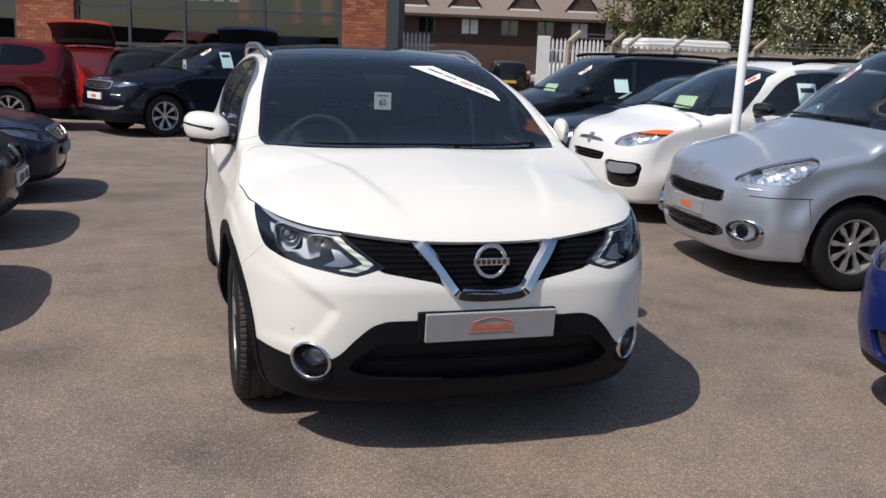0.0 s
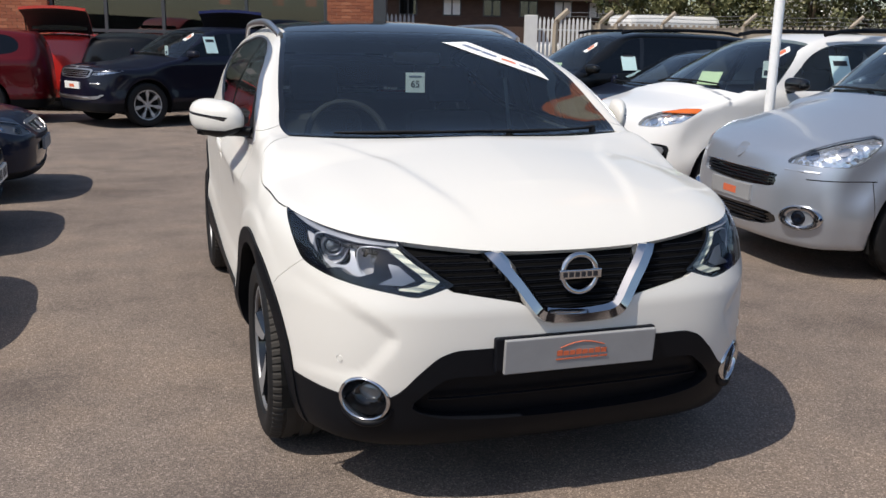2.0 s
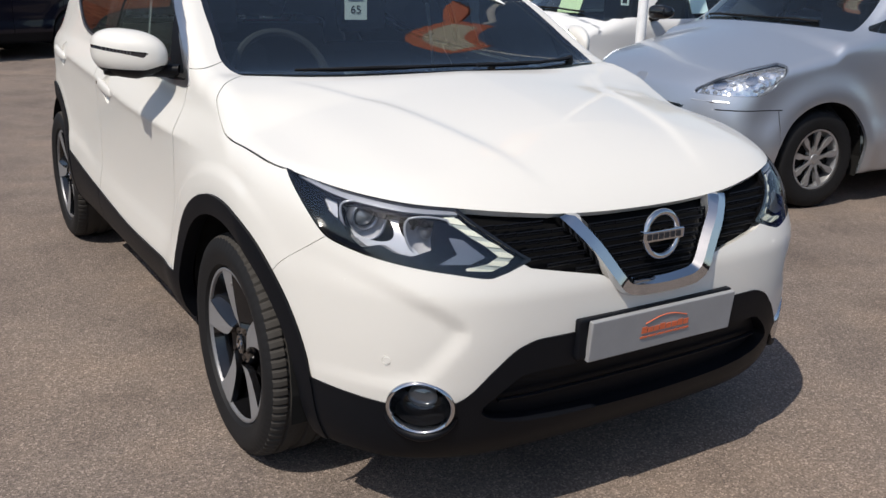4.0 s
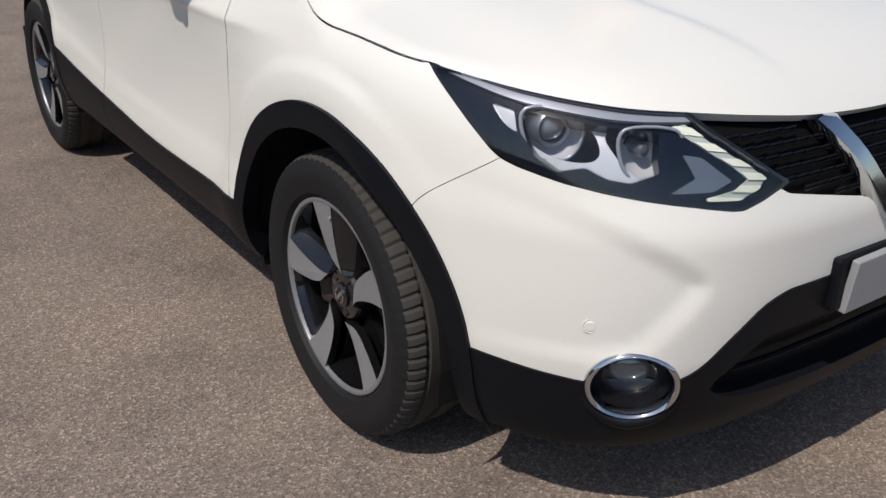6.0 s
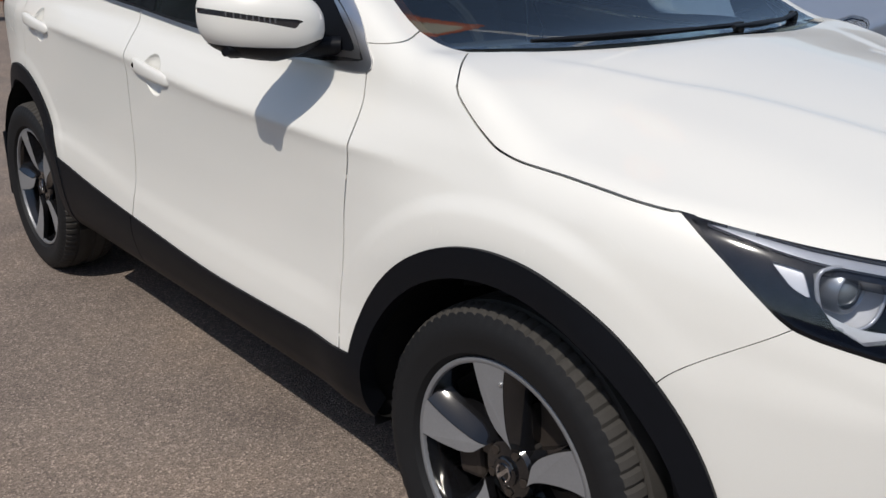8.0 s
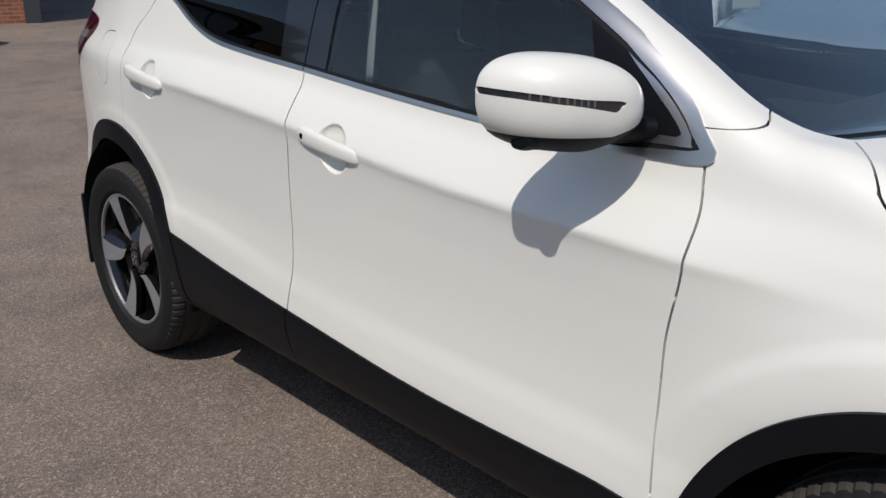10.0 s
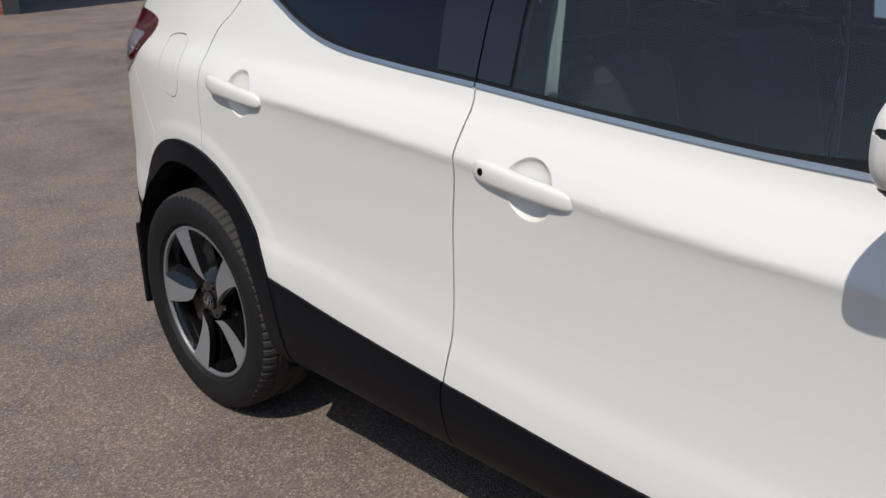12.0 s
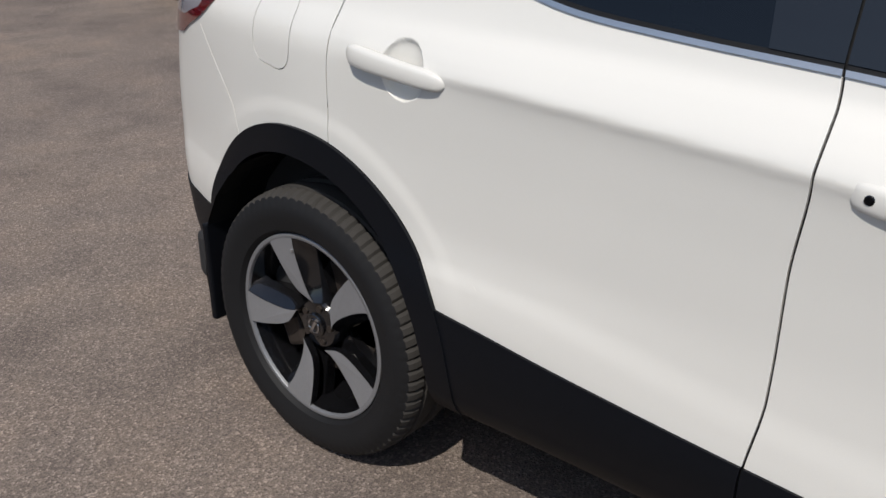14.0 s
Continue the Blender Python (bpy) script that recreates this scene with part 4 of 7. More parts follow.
    ga = spline([(0.3, 0.452), (0.457, 0.453), (0.62, 0.466), (0.743, 0.469), (0.90, 0.447), (0.96, 0.444), (1.024, 0.455), (1.056, 0.459), (1.2, 0.47)])
    gc = spline([(0.4, 2.54), (0.81, 2.535), (0.95, 2.537), (1.04, 2.530), (1.10, 2.525), (1.14, 2.505), (1.183, 2.45), (1.236, 2.396), (1.3, 2.30)])
    side_of = lambda c: (c[:, 0] > 0.6) & (c[:, 2] < 1.3) & (c[:, 2] > 0.3)
    s.band(lambda v: v[:, 1] - ga(v[:, 2]), 0.0024, "gap", ["body"], where=lambda c: side_of(c) & (c[:, 2] < 1.07))
    s.band(lambda v: (v[:, 2] - 1.106 - 0.27 * (0.829 - v[:, 0])) * 0.9, 0.0008, "gap", ["body"], where=lambda c: (c[:, 2] > 1.075) & (c[:, 0] > 0.70) & (c[:, 1] < 0.52) & (c[:, 1] > 0.33))
    s.band(lambda v: v[:, 1] - gb(v[:, 2]), 0.0022, "gap", ["body", "sill", "chrome", "pillar_f", "pillar_r", "seal"], where=lambda c: (c[:, 0] > 0.5) & (c[:, 2] > 0.3) & (c[:, 2] < 1.5))
    s.band(lambda v: (v[:, 1] - gc(v[:, 2])) * np.where(v[:, 2] > 1.05, 0.62, 1.0), 0.0013, "gap", ["body"], where=lambda c: side_of(c) & (c[:, 1] > 2.1))
    s.band(lambda v: (v[:, 1] - ys(v[:, 2])) * 0.75, 0.0010, "gap", ["body", "bumper"], where=lambda c: (c[:, 1] < -0.2) & (c[:, 0] > 0.6) & (c[:, 2] > 0.5))
    flap = rounded([(2.700, 0.945), (2.672, 0.958), (2.660, 0.985), (2.656, 1.06), (2.662, 1.098), (2.680, 1.112), (2.74, 1.112), (2.785, 1.102), (2.798, 1.08), (2.803, 1.01), (2.800, 0.978), (2.785, 0.957), (2.74, 0.949)], 4)
    s.band(lambda v: inside(yz(v), flap), 0.0014, "gap", ["body"], where=lambda c: (c[:, 0] > 0.5) & (c[:, 1] > 2.6) & (c[:, 1] < 3.0))
    s.cut(lambda v: inside(yz(v), flap), "flap", of=["body"], where=lambda c: (c[:, 0] > 0.5) & (c[:, 1] > 2.6) & (c[:, 1] < 3.0))
    rb = spline([(0.7, 2.885), (0.8, 2.915), (0.9, 3.0), (1.0, 3.09)])
    s.band(lambda v: (v[:, 1] - rb(v[:, 2])) * 0.8, 0.0014, "gap", ["body"], where=lambda c: (c[:, 0] > 0.5) & (c[:, 1] > 2.8) & (c[:, 2] > 0.75) & (c[:, 2] < 0.98))
    s.cut(lambda v: np.minimum(ga(v[:, 2]) - v[:, 1], 1.12 - v[:, 2]), "wing", of=["body"], where=lambda c: (c[:, 0] > 0.5) & (c[:, 1] < 0.6))
    s.cut(lambda v: np.minimum(v[:, 1] - ga(v[:, 2]), gb(v[:, 2]) - v[:, 1]), "front_door", of=["body"], where=lambda c: side_of(c) & (c[:, 2] < 1.13))
    s.cut(lambda v: np.minimum(v[:, 1] - gb(v[:, 2]), gc(v[:, 2]) - v[:, 1]), "rear_door", of=["body"], where=lambda c: side_of(c) & (c[:, 1] > 1.4))

    form = s.form

    def nose_y(x, z, off):
        y = np.linspace(-0.95, 0.05, 401)
        f = form(np.stack([np.full(401, x), y, np.full(401, z)], 1))
        k = int(np.argmax(f < 0))
        return y[k] + off

    # openings for the fog lamps
    c0 = np.array([0.655, nose_y(0.655, 0.397, 0.0), 0.397])
    nv = [float((form((c0 + 0.03 * e)[None]) - form((c0 - 0.03 * e)[None]))[0]) for e in np.eye(3)]
    FOG = Matrix.Translation((c0[0], c0[1] + 0.004, c0[2])) @ Matrix.Rotation(math.atan2(nv[1], nv[0]), 4, "Z") @ Matrix.Rotation(radians(4), 4, "Y")
    back = np.array(FOG.inverted())

    def fog_field(v):
        q = v @ back[:3, :3].T + back[:3, 3]
        return 0.0745 - np.hypot(q[:, 1] / 1.10, q[:, 2] / 0.93)

    s.cut(fog_field, "fog_hole", of=["lip", "body", "bumper", "under"], where=lambda c: (c[:, 1] < -0.3) & (c[:, 0] > 0.4))
    s.keep(s.L != "fog_hole")

    # panels
    def bowls(v):
        out = np.zeros(len(v))
        for yc, zc in ((1.375, 0.945), (2.322, 1.007)):
            d = ((v[:, 1] - yc + 0.001) / 0.056) ** 2 + ((v[:, 2] - zc + 0.007) / 0.056) ** 2
            out -= 0.026 * np.clip(1 - d, 0, 1) ** 0.5
        return out

    s.emit("bonnet", "bonnet", M_WHITE, car, skirt=0.02)
    s.emit("bumper", "front_bumper", M_WHITE, car, skirt=0.035)
    s.emit("body", "body_shell", M_WHITE, car, skirt=0.015)
    s.emit("under", "underbody", M_UNDER, car, skirt=0)
    s.emit("lip", "front_lip", M_CLAD, car, off=0.004, skirt=0.04, label="black textured plastic lower bumper")
    s.emit("rear_clad", "rear_lip", M_CLAD, car, off=0.004, skirt=0.03, label="black plastic rear lower bumper")
    s.emit("intake", "lower_grille", M_CLAD, car, off=-0.035, skirt=0, label="gloss black lower air intake")
    s.emit("grille", "grille", M_DARK, car, off=-0.028, skirt=0, label="black honeycomb grille")
    s.emit("gap", "panel_gap", M_SEAL, car, off=-0.007, skirt=0, label="dark panel joint", kind="stuff")
    s.emit("windscreen", "windscreen", M_SCREEN, car, skirt=0.0)
    s.emit("frit", "windscreen_border", M_GLOSSBLACK, car, skirt=0.006)
    s.emit("cowl", "cowl_panel", M_GLOSSBLACK, car, off=-0.004, skirt=0.0)
    s.emit("roof", "roof", M_GLOSSBLACK, car, off=0.001, skirt=0.01, label="dark glass roof panel")
    s.emit("rear_screen", "rear_window", M_PRIVACY, car)
    for sd in (-1, 1):
        s.emit("wing", "front_wing", M_WHITE, car, sides=sd, skirt=0.02)
        d = s.emit("front_door", "front_door", M_WHITE, car, sides=sd, shape=bowls)
        r = s.emit("rear_door", "rear_door", M_WHITE, car, sides=sd, shape=bowls)
        s.emit("flap", "fuel_flap" if sd < 0 else "quarter_panel", M_WHITE, car, sides=sd, skirt=0.004)
        s.cut(lambda v: v[:, 1] - 1.3, "arch_clad_rear", of=["arch_clad"])
        s.emit("arch_clad_rear", "wheel_arch_trim", M_CLAD, car, off=0.009, skirt=0.05, sides=sd, label="black plastic wheel arch trim")
        s.emit("arch_clad", "wheel_arch_trim", M_CLAD, car, off=0.009, skirt=0.05, sides=sd, label="black plastic wheel arch trim")
        s.emit("sill", "sill_trim", M_CLAD, car, off=0.006, skirt=0.03, sides=sd, label="black plastic sill trim")
        s.emit("chrome", "window_trim", M_SATIN, car, off=0.004, skirt=0.008, sides=sd, label="satin chrome window surround")
        s.emit("seal", "window_seal", M_SEAL, car, sides=sd, skirt=0.006)
        sail = s.emit("sail", "mirror_sail", M_CLAD, car, sides=sd, skirt=0.004)
        s.emit("sail_strip", "sail_strip", M_SATIN, sail, sides=sd, off=0.002, skirt=0.004, label="satin silver strip")
        s.emit("pillar_f", "door_pillar_trim", M_GLOSSBLACK, car, off=0.002, sides=sd, skirt=0.01)
        s.emit("pillar_r", "door_pillar_trim", M_GLOSSBLACK, car, off=0.002, sides=sd, skirt=0.01)
        s.emit("side_glass", "front_window", M_GLASS, car, sides=sd, skirt=0, off=-0.002, label="lightly tinted window glass")
        s.emit("rear_glass", "rear_side_window", M_PRIVACY, car, sides=sd, skirt=0, off=-0.002, label="dark privacy glass")
        t = s.emit("tail", "tail_lamp", M_TAIL, car, sides=sd, off=0.004, label="red tail lamp")
        s.emit("tail_clear", "tail_lens", M_TAILCLEAR, t, sides=sd, off=0.004, label="clear lens")
        h = s.emit(["lamp", "drl", "drl_dim", "chevron", "lamp_silver", "lamp_hole", "lamp_brow", "lamp_panel"], "headlamp", M_LENS, car, sides=sd, skirt=0, label="clear wraparound headlamp")
        h.visible_shadow = False
        s.emit("lamp_edge", "lamp_rim", M_GLOSSBLACK, h, sides=sd, skirt=0.03)
        s.emit("lamp_brow", "lamp_brow", M_BROW, h, off=-0.008, sides=sd, skirt=0.03, label="silver lamp brow")
        s.emit("lamp_silver", "lamp_chamber", M_BUCKET, h, off=-0.042, sides=sd, skirt=0, label="silvered lamp chamber")
        s.emit("lamp_panel", "side_reflector", M_BUCKET, h, off=-0.022, sides=sd, skirt=0.02, label="bright side reflector")
        s.emit("lamp", "lamp_bowl", M_LAMPGREY, h, off=-0.016, sides=sd, skirt=0.034, label="dark lamp housing")
        s.emit(["drl", "drl_dim"], "light_strip_base", M_LEDDIM, h, off=-0.014, sides=sd, skirt=0.02, label="clear strip lens")
        s.emit("drl", "light_strip", M_LED, h, off=-0.011, sides=sd, skirt=0.003, label="pale segmented light strip")
        s.emit("chevron", "chevron_reflector", M_SILVERED, h, off=-0.013, sides=sd, skirt=0.01, label="grey chevron reflector")
        for rim, cx, cz, lr, full in ((bucket_out, 0.716, 0.842, 0.030, True), (bucket_in, 0.611, 0.812, 0.034, False)):
            y = nose_y(cx + 0.026, cz + 0.014, 0.030)
            to = Matrix.Translation((sd * cx, y, cz)) @ Matrix.Rotation(radians(-90 + sd * 31), 4, "Z") @ Matrix.Rotation(radians(-8), 4, "Y")
            wide = Matrix.Diagonal((1, sd * 1.12, 1, 1))
            k = len(rim)
            vs, fs = [], []
            for sunk, share in ((0.004, 1.0), (-0.012, 0.94), (-0.026, 0.80), (-0.038, 0.58), (-0.046, 0.30), (-0.048, 0.02)):
                vs += [(sunk, a * share, b * share) for a, b in rim]
            for q in range(5):
                fs += [(q * k + e, q * k + (e + 1) % k, q * k + k + (e + 1) % k, q * k + k + e) for e in range(k)]
            smooth(part("lamp_bucket", place((vs, fs), to @ wide), M_BUCKET, h, "silvered reflector bucket"), 50)
            edge = tube([(0.005, a, b) for a, b in rim], 0.0032, 8, True)
            smooth(part("bucket_rim", place(edge, to @ wide), M_BROW, h, "pale frosted rim"), 60)
            ahead = Matrix.Translation((sd * (cx - 0.004), y + 0.012, cz)) @ Matrix.Rotation(radians(-90 + sd * 10), 4, "Z")
            if full:
                bezel = lathe([(lr * 0.90, -0.020), (lr * 0.92, 0.010), (lr * 1.06, 0.013), (lr * 1.20, 0.008), (lr * 1.24, -0.024)], 40)
                smooth(part("lamp_bezel", place(bezel, ahead), M_SILVERED, h, "satin silver bezel"), 40)
                eye = lathe([(lr * 0.92, -0.006), (lr * 0.80, 0.006), (lr * 0.55, 0.014), (lr * 0.28, 0.018), (0.0, 0.0195)], 40)
                smooth(part("lamp_eye", place(eye, ahead), M_EYE, h, "glossy projector eye"), 60)
            else:
                cap = lathe([(0.013, -0.034), (0.013, -0.010), (0.010, -0.003), (0.0, 0.0)], 24)
                smooth(part("bulb_cap", place(cap, ahead), M_SILVERED, h, "silver bulb cap"), 50)
                hood = tube([(-0.016, lr * math.cos(e), lr * math.sin(e)) for e in np.linspace(0.35, 2.8, 15)], 0.0035, 6, squash=(1, 2))
                smooth(part("bulb_hood", place(hood, ahead), M_LAMPGREY, h, "dark bulb hood"), 50)
        # door handles with key lock on the driver's side
        for yc, zc, own in ((1.385, 0.944, d), (2.330, 1.004, r)):
            n, ring = 20, 16
            hv, hf = [], []
            for q in range(n + 1):
                u = q / n
                end = (max(0.0, 1 - abs(2 * u - 1) ** 7)) ** 0.5
                hh, th = (0.0230 - 0.005 * u) * (0.35 + 0.65 * end), 0.0125 * (0.25 + 0.75 * end)
                xc = 0.8985 + 0.009 * math.sin(math.pi * (0.1 + 0.8 * u))
                for k in range(ring):
                    a = 2 * math.pi * k / ring
                    ca, sa = math.copysign(abs(math.cos(a)) ** 0.6, math.cos(a)), math.copysign(abs(math.sin(a)) ** 0.75, math.sin(a))
                    hv.append((sd * (xc + th * ca), yc + 0.129 - 0.247 * u, zc + 0.013 - 0.026 * u + hh * sa))
                    if q < n:
                        b = (k + 1) % ring
                        hf.append((q * ring + k, q * ring + b, (q + 1) * ring + b, (q + 1) * ring + k))
            hf += [tuple(range(ring)), tuple(n * ring + k for k in range(ring))]
            hd = smooth(part("door_handle", (hv, hf), M_WHITE, own, "white pull handle"), 50)
            bm = bmesh.new()
            bm.from_mesh(hd.data)
            bmesh.ops.recalc_face_normals(bm, faces=bm.faces)
            bm.to_mesh(hd.data)
            bm.free()
        if sd < 0:
            lock = lathe([(0.0, 0.001), (0.006, 0.001), (0.0075, 0.0), (0.0078, -0.006)], 20)
            part("key_lock", place(lock, Matrix.Translation((-0.9160, 1.482, 0.955)) @ Matrix.Rotation(math.pi, 4, "Z")), M_GLOSSBLACK, d, "black key lock")
    # door mirrors
    def mirror_form(p):
        x, y, z = p[:, 0], p[:, 1], p[:, 2]
        zc = 1.144 + 0.10 * (x - 0.98)
        hz_ = np.where(z < zc, 0.082 - 0.30 * np.clip(0.955 - x, 0, 0.08), 0.075)
        y = y - 0.45 * (x - 0.95)
        e = (np.abs((x - 0.968) / 0.108) ** 2.5 + np.abs((y - 0.655) / 0.102) ** 2.3 + np.abs((z - zc) / hz_) ** np.where(z < zc, 2.8, 2.45)) ** (1 / 2.4) - 1
        return smax(e * 0.07, y - 0.71, 0.03)
    mir = Shell(mirror_form, (0.82, 0.45, 1.03), (1.16, 0.86, 1.30), 0.008)
    zc = lambda v: 1.144 + 0.10 * (v[:, 0] - 0.98)
    mir.cut(lambda v: (zc(v) - 0.050 - 0.08 * (v[:, 0] - 0.98) + 0.016 * np.clip((0.945 - v[:, 0]) / 0.05, 0, 1)) - v[:, 2], "base")
    mir.cut(lambda v: v[:, 1] - 0.45 * (v[:, 0] - 0.95) - 0.692, "glass")
    band = lambda v: np.minimum(np.minimum(0.0058 + 0.0040 * np.clip((1.0 - v[:, 0]) / 0.06, 0, 1) - np.abs(v[:, 2] - zc(v) - 0.004 - 0.06 * (v[:, 0] - 1.0)), v[:, 0] - 0.93 - 1.1 * np.clip(zc(v) + 0.010 - v[:, 2], 0, 1)), 0.69 + 0.45 * (v[:, 0] - 0.95) - v[:, 1])
    mir.cut(band, "turn", of=["body"])
    for sd in (-1, 1):
        if sd > 0:
            mir.V[:, 0] = 0.87 + (mir.V[:, 0] - 0.87) * 0.42
            mir.form = lambda p: mirror_form(np.stack([0.87 + (p[:, 0] - 0.87) / 0.42, p[:, 1], p[:, 2]], 1))
        mcap = mir.emit("body", "door_mirror", M_WHITE, car, sides=sd, skirt=0.004, label="white door mirror with black base")
        mir.emit("base", "mirror_base", M_CLAD, mcap, sides=sd, skirt=0.004, off=0.001)
        strip = mir.emit("turn", "turn_signal", M_TURN, mcap, sides=sd, skirt=0.003, off=-0.002, label="smoked turn signal strip")
        if sd < 0:
            for q in range(9):
                x = 0.985 + 0.009 * q
                yq = np.linspace(0.45, 0.70, 200)
                zq = 1.148 + 0.10 * (x - 0.98) + 0.06 * (x - 1.0)
                k = int(np.argmax(mirror_form(np.stack([np.full(200, x), yq, np.full(200, zq)], 1)) < 0))
                part("signal_cell", one_box((-x - 0.0012, yq[k] - 0.0002, zq - 0.004), (-x + 0.0012, yq[k] + 0.004, zq + 0.005), 0.0004), M_CELL, strip)
        mir.emit("glass", "mirror_glass", M_CHROME, mcap, sides=sd, skirt=0.002, off=-0.003)
        arm = [(sd * (1.05 if sd < 0 else 0.92), 0.665, 1.084), (sd * (0.98 if sd < 0 else 0.90), 0.66, 1.082), (sd * (0.90 if sd < 0 else 0.87), 0.64, 1.085), (sd * 0.82, 0.58, 1.087)]
        smooth(part("mirror_arm", tube(arm, [0.014, 0.024, 0.027, 0.027], 12, squash=(1.5, 0.8)), M_CLAD, mcap), 60)
        if sd < 0:
            eye = lathe([(0.0, 0.026), (0.013, 0.025), (0.017, 0.020), (0.019, 0.0), (0.022, -0.03)], 24)
            part("mirror_camera", place(eye, Matrix.Translation((sd * 1.02, 0.68, 1.092)) @ Matrix.Rotation(radians(90), 4, "Y")), M_CLAD, mcap, "small black camera pod")
    # grille honeycomb, chrome vee, badge
    cells = []
    mesh_edge = [(-0.3, 0.86), (0.3, 0.895), (0.60, 0.92), (0.485, 0.82), (0.40, 0.742), (0.2, 0.697), (0.142, 0.66), (0.10, 0.640), (0, 0.636), (-0.3, 0.64)]
    for row in range(12):
        for col in range(-15, 16):
            x, z = col * 0.0335 + (row % 2) * 0.01675, 0.662 + row * 0.0192
            if inside(np.array([[abs(x), z]]), mesh_edge)[0] < 0.004 or z > float(hz(abs(x))) - 0.022 or (abs(x) < 0.3 and abs(x) < 0.10 + (z - 0.66) * 0.75 and z < 0.66):
                continue
            y = nose_y(abs(x), z, 0.012)
            ring = [(x + 0.0175 * math.cos(a), y, z + 0.0108 * math.sin(a)) for a in (0.3, math.pi - 0.3, math.pi + 0.3, -0.3)]
            cells.append(tube(ring, 0.0026, 4, True))
    part("honeycomb", join(*cells), M_CLAD, car, "black honeycomb grille mesh", kind="stuff")
    path = [(-0.280, 0.860), (-0.258, 0.833), (-0.20, 0.762), (-0.146, 0.686), (-0.117, 0.662), (-0.06, 0.654), (0, 0.652), (0.06, 0.654), (0.117, 0.662), (0.146, 0.686), (0.20, 0.762), (0.258, 0.833), (0.280, 0.860)]
    path = rounded(path, 4, False)
    vs, fs2 = [], []
    for i, (x, z) in enumerate(path):
        a, b = path[max(i - 1, 0)], path[min(i + 1, len(path) - 1)]
        t = (b - a) / np.linalg.norm(b - a)
        nrm = np.array([-t[1], t[0]])
        wd = 0.021 + 0.006 * abs(x) / 0.28
        y = nose_y(abs(x), max(z, 0.640), 0)
        for o, dy in ((-1, 0.03), (-1, -0.006), (-0.72, -0.023), (0.45, -0.019), (1.0, 0.004), (1.0, 0.035)):
            zv = z + nrm[1] * wd * o
            vs.append((x + nrm[0] * wd * o, y + dy, min(zv, float(hz(abs(x))) - 0.001)))
    for i in range(len(path) - 1):
        for k in range(5):
            fs2.append((i * 6 + k, i * 6 + k + 1, i * 6 + 7 + k, i * 6 + 6 + k))
    smooth(part("grille_vee", (vs, fs2), M_CHROME, car, "polished chrome vee"), 25)
    by = nose_y(0, 0.782, 0) - 0.022
    badge = part("badge", tube([(0.058 * math.cos(t), by + 0.09 * (0.058 * math.sin(t)), 0.782 + 0.058 * math.sin(t)) for t in np.linspace(0, 2 * math.pi, 41)[:-1]], 0.0092, 10, True, (1, 1)), M_CHROME, car, "chrome ring badge with bar")
    smooth(badge, 60)
    part("badge_bar", one_box((-0.072, by - 0.012, 0.7675), (0.072, by + 0.008, 0.7965), 0.003), M_CHROME, badge)
    for k in range(6):
        part("badge_mark", one_box((-0.060 + k * 0.0205, by - 0.0150, 0.774), (-0.060 + k * 0.0205 + 0.0135, by - 0.011, 0.790), 0.001), M_INK, badge)
    # number plate with the dealer's cover
    pl = part("number_plate", one_box((-0.257, -0.008, -0.0555), (0.257, 0.008, 0.0555), 0.003, Matrix.Translation((0.0, -0.860, 0.543)) @ Matrix.Rotation(radians(5), 4, "X")), M_PLATE, car, "grey dealer plate with orange print")
    part("plate_frame", one_box((-0.280, 0.0, -0.050), (0.268, 0.03, 0.058), 0.006, Matrix.Translation((-0.002, -0.853, 0.543))), M_CLAD, pl)
    pr = Matrix.Translation((0.0, -0.869, 0.542)) @ Matrix.Rotation(radians(5), 4, "X")
    bar = lambda u0, v0, u1, v1: place(prism([(u0, v0), (u1, v0), (u1, v1), (u0, v1)], 0.0012, lambda u, v, d: (u, -d, v)), pr)
    marks = [bar(-0.085 + k * 0.0215, -0.007, -0.085 + k * 0.0215 + 0.0180, 0.008 + 0.003 * (k % 3 == 0)) for k in range(8)] + [bar(-0.088 + k * 0.03, -0.021, -0.062 + k * 0.03, -0.016) for k in range(6)]
    marks += [place(tube([(-0.075, 0.0, 0.02), (-0.03, 0.0, 0.033), (0.0, 0.0, 0.036), (0.03, 0.0, 0.033), (0.075, 0.0, 0.02)], 0.0016, 4), pr)]
    part("plate_print", join(*marks), M_ORANGE, pl, "orange print")
    # fog lamps, parking sensors, intake bars
    for sd in (-1, 1):
        m = Matrix.Diagonal((sd, 1, 1, 1)) @ FOG
        m = m @ Matrix.Diagonal((1, 1.10, 0.93, 1))
        bowl = lathe([(0.0, -0.062), (0.030, -0.062), (0.046, -0.056), (0.060, -0.036), (0.0675, -0.010), (0.0700, 0.006)], 56)
        fog = smooth(part("fog_lamp", place(bowl, m), M_GLOSSBLACK, car, "deep black fog lamp bowl in a chrome ring"), 60)
        ring = lathe([(0.0665, -0.014), (0.0670, 0.004), (0.0690, 0.0095), (0.0725, 0.0120), (0.0765, 0.0100), (0.0790, 0.0030), (0.0795, -0.020)], 64)
        smooth(part("fog_ring", place(ring, m), M_CHROME, fog, "chrome ring"), 60)
        lens = lathe([(0.034, -0.060), (0.034, -0.040), (0.026, -0.033), (0.0, -0.030)], 32)
        smooth(part("fog_lens", place(lens, m @ Matrix.Translation((0, 0, 0.006))), M_EYE, fog), 50)
        scoop = [(0.004 - 0.010 * abs(math.cos(a)), 0.086 * math.cos(a), -0.088 * math.sin(a)) for a in np.linspace(0.35, math.pi - 0.35, 25)]
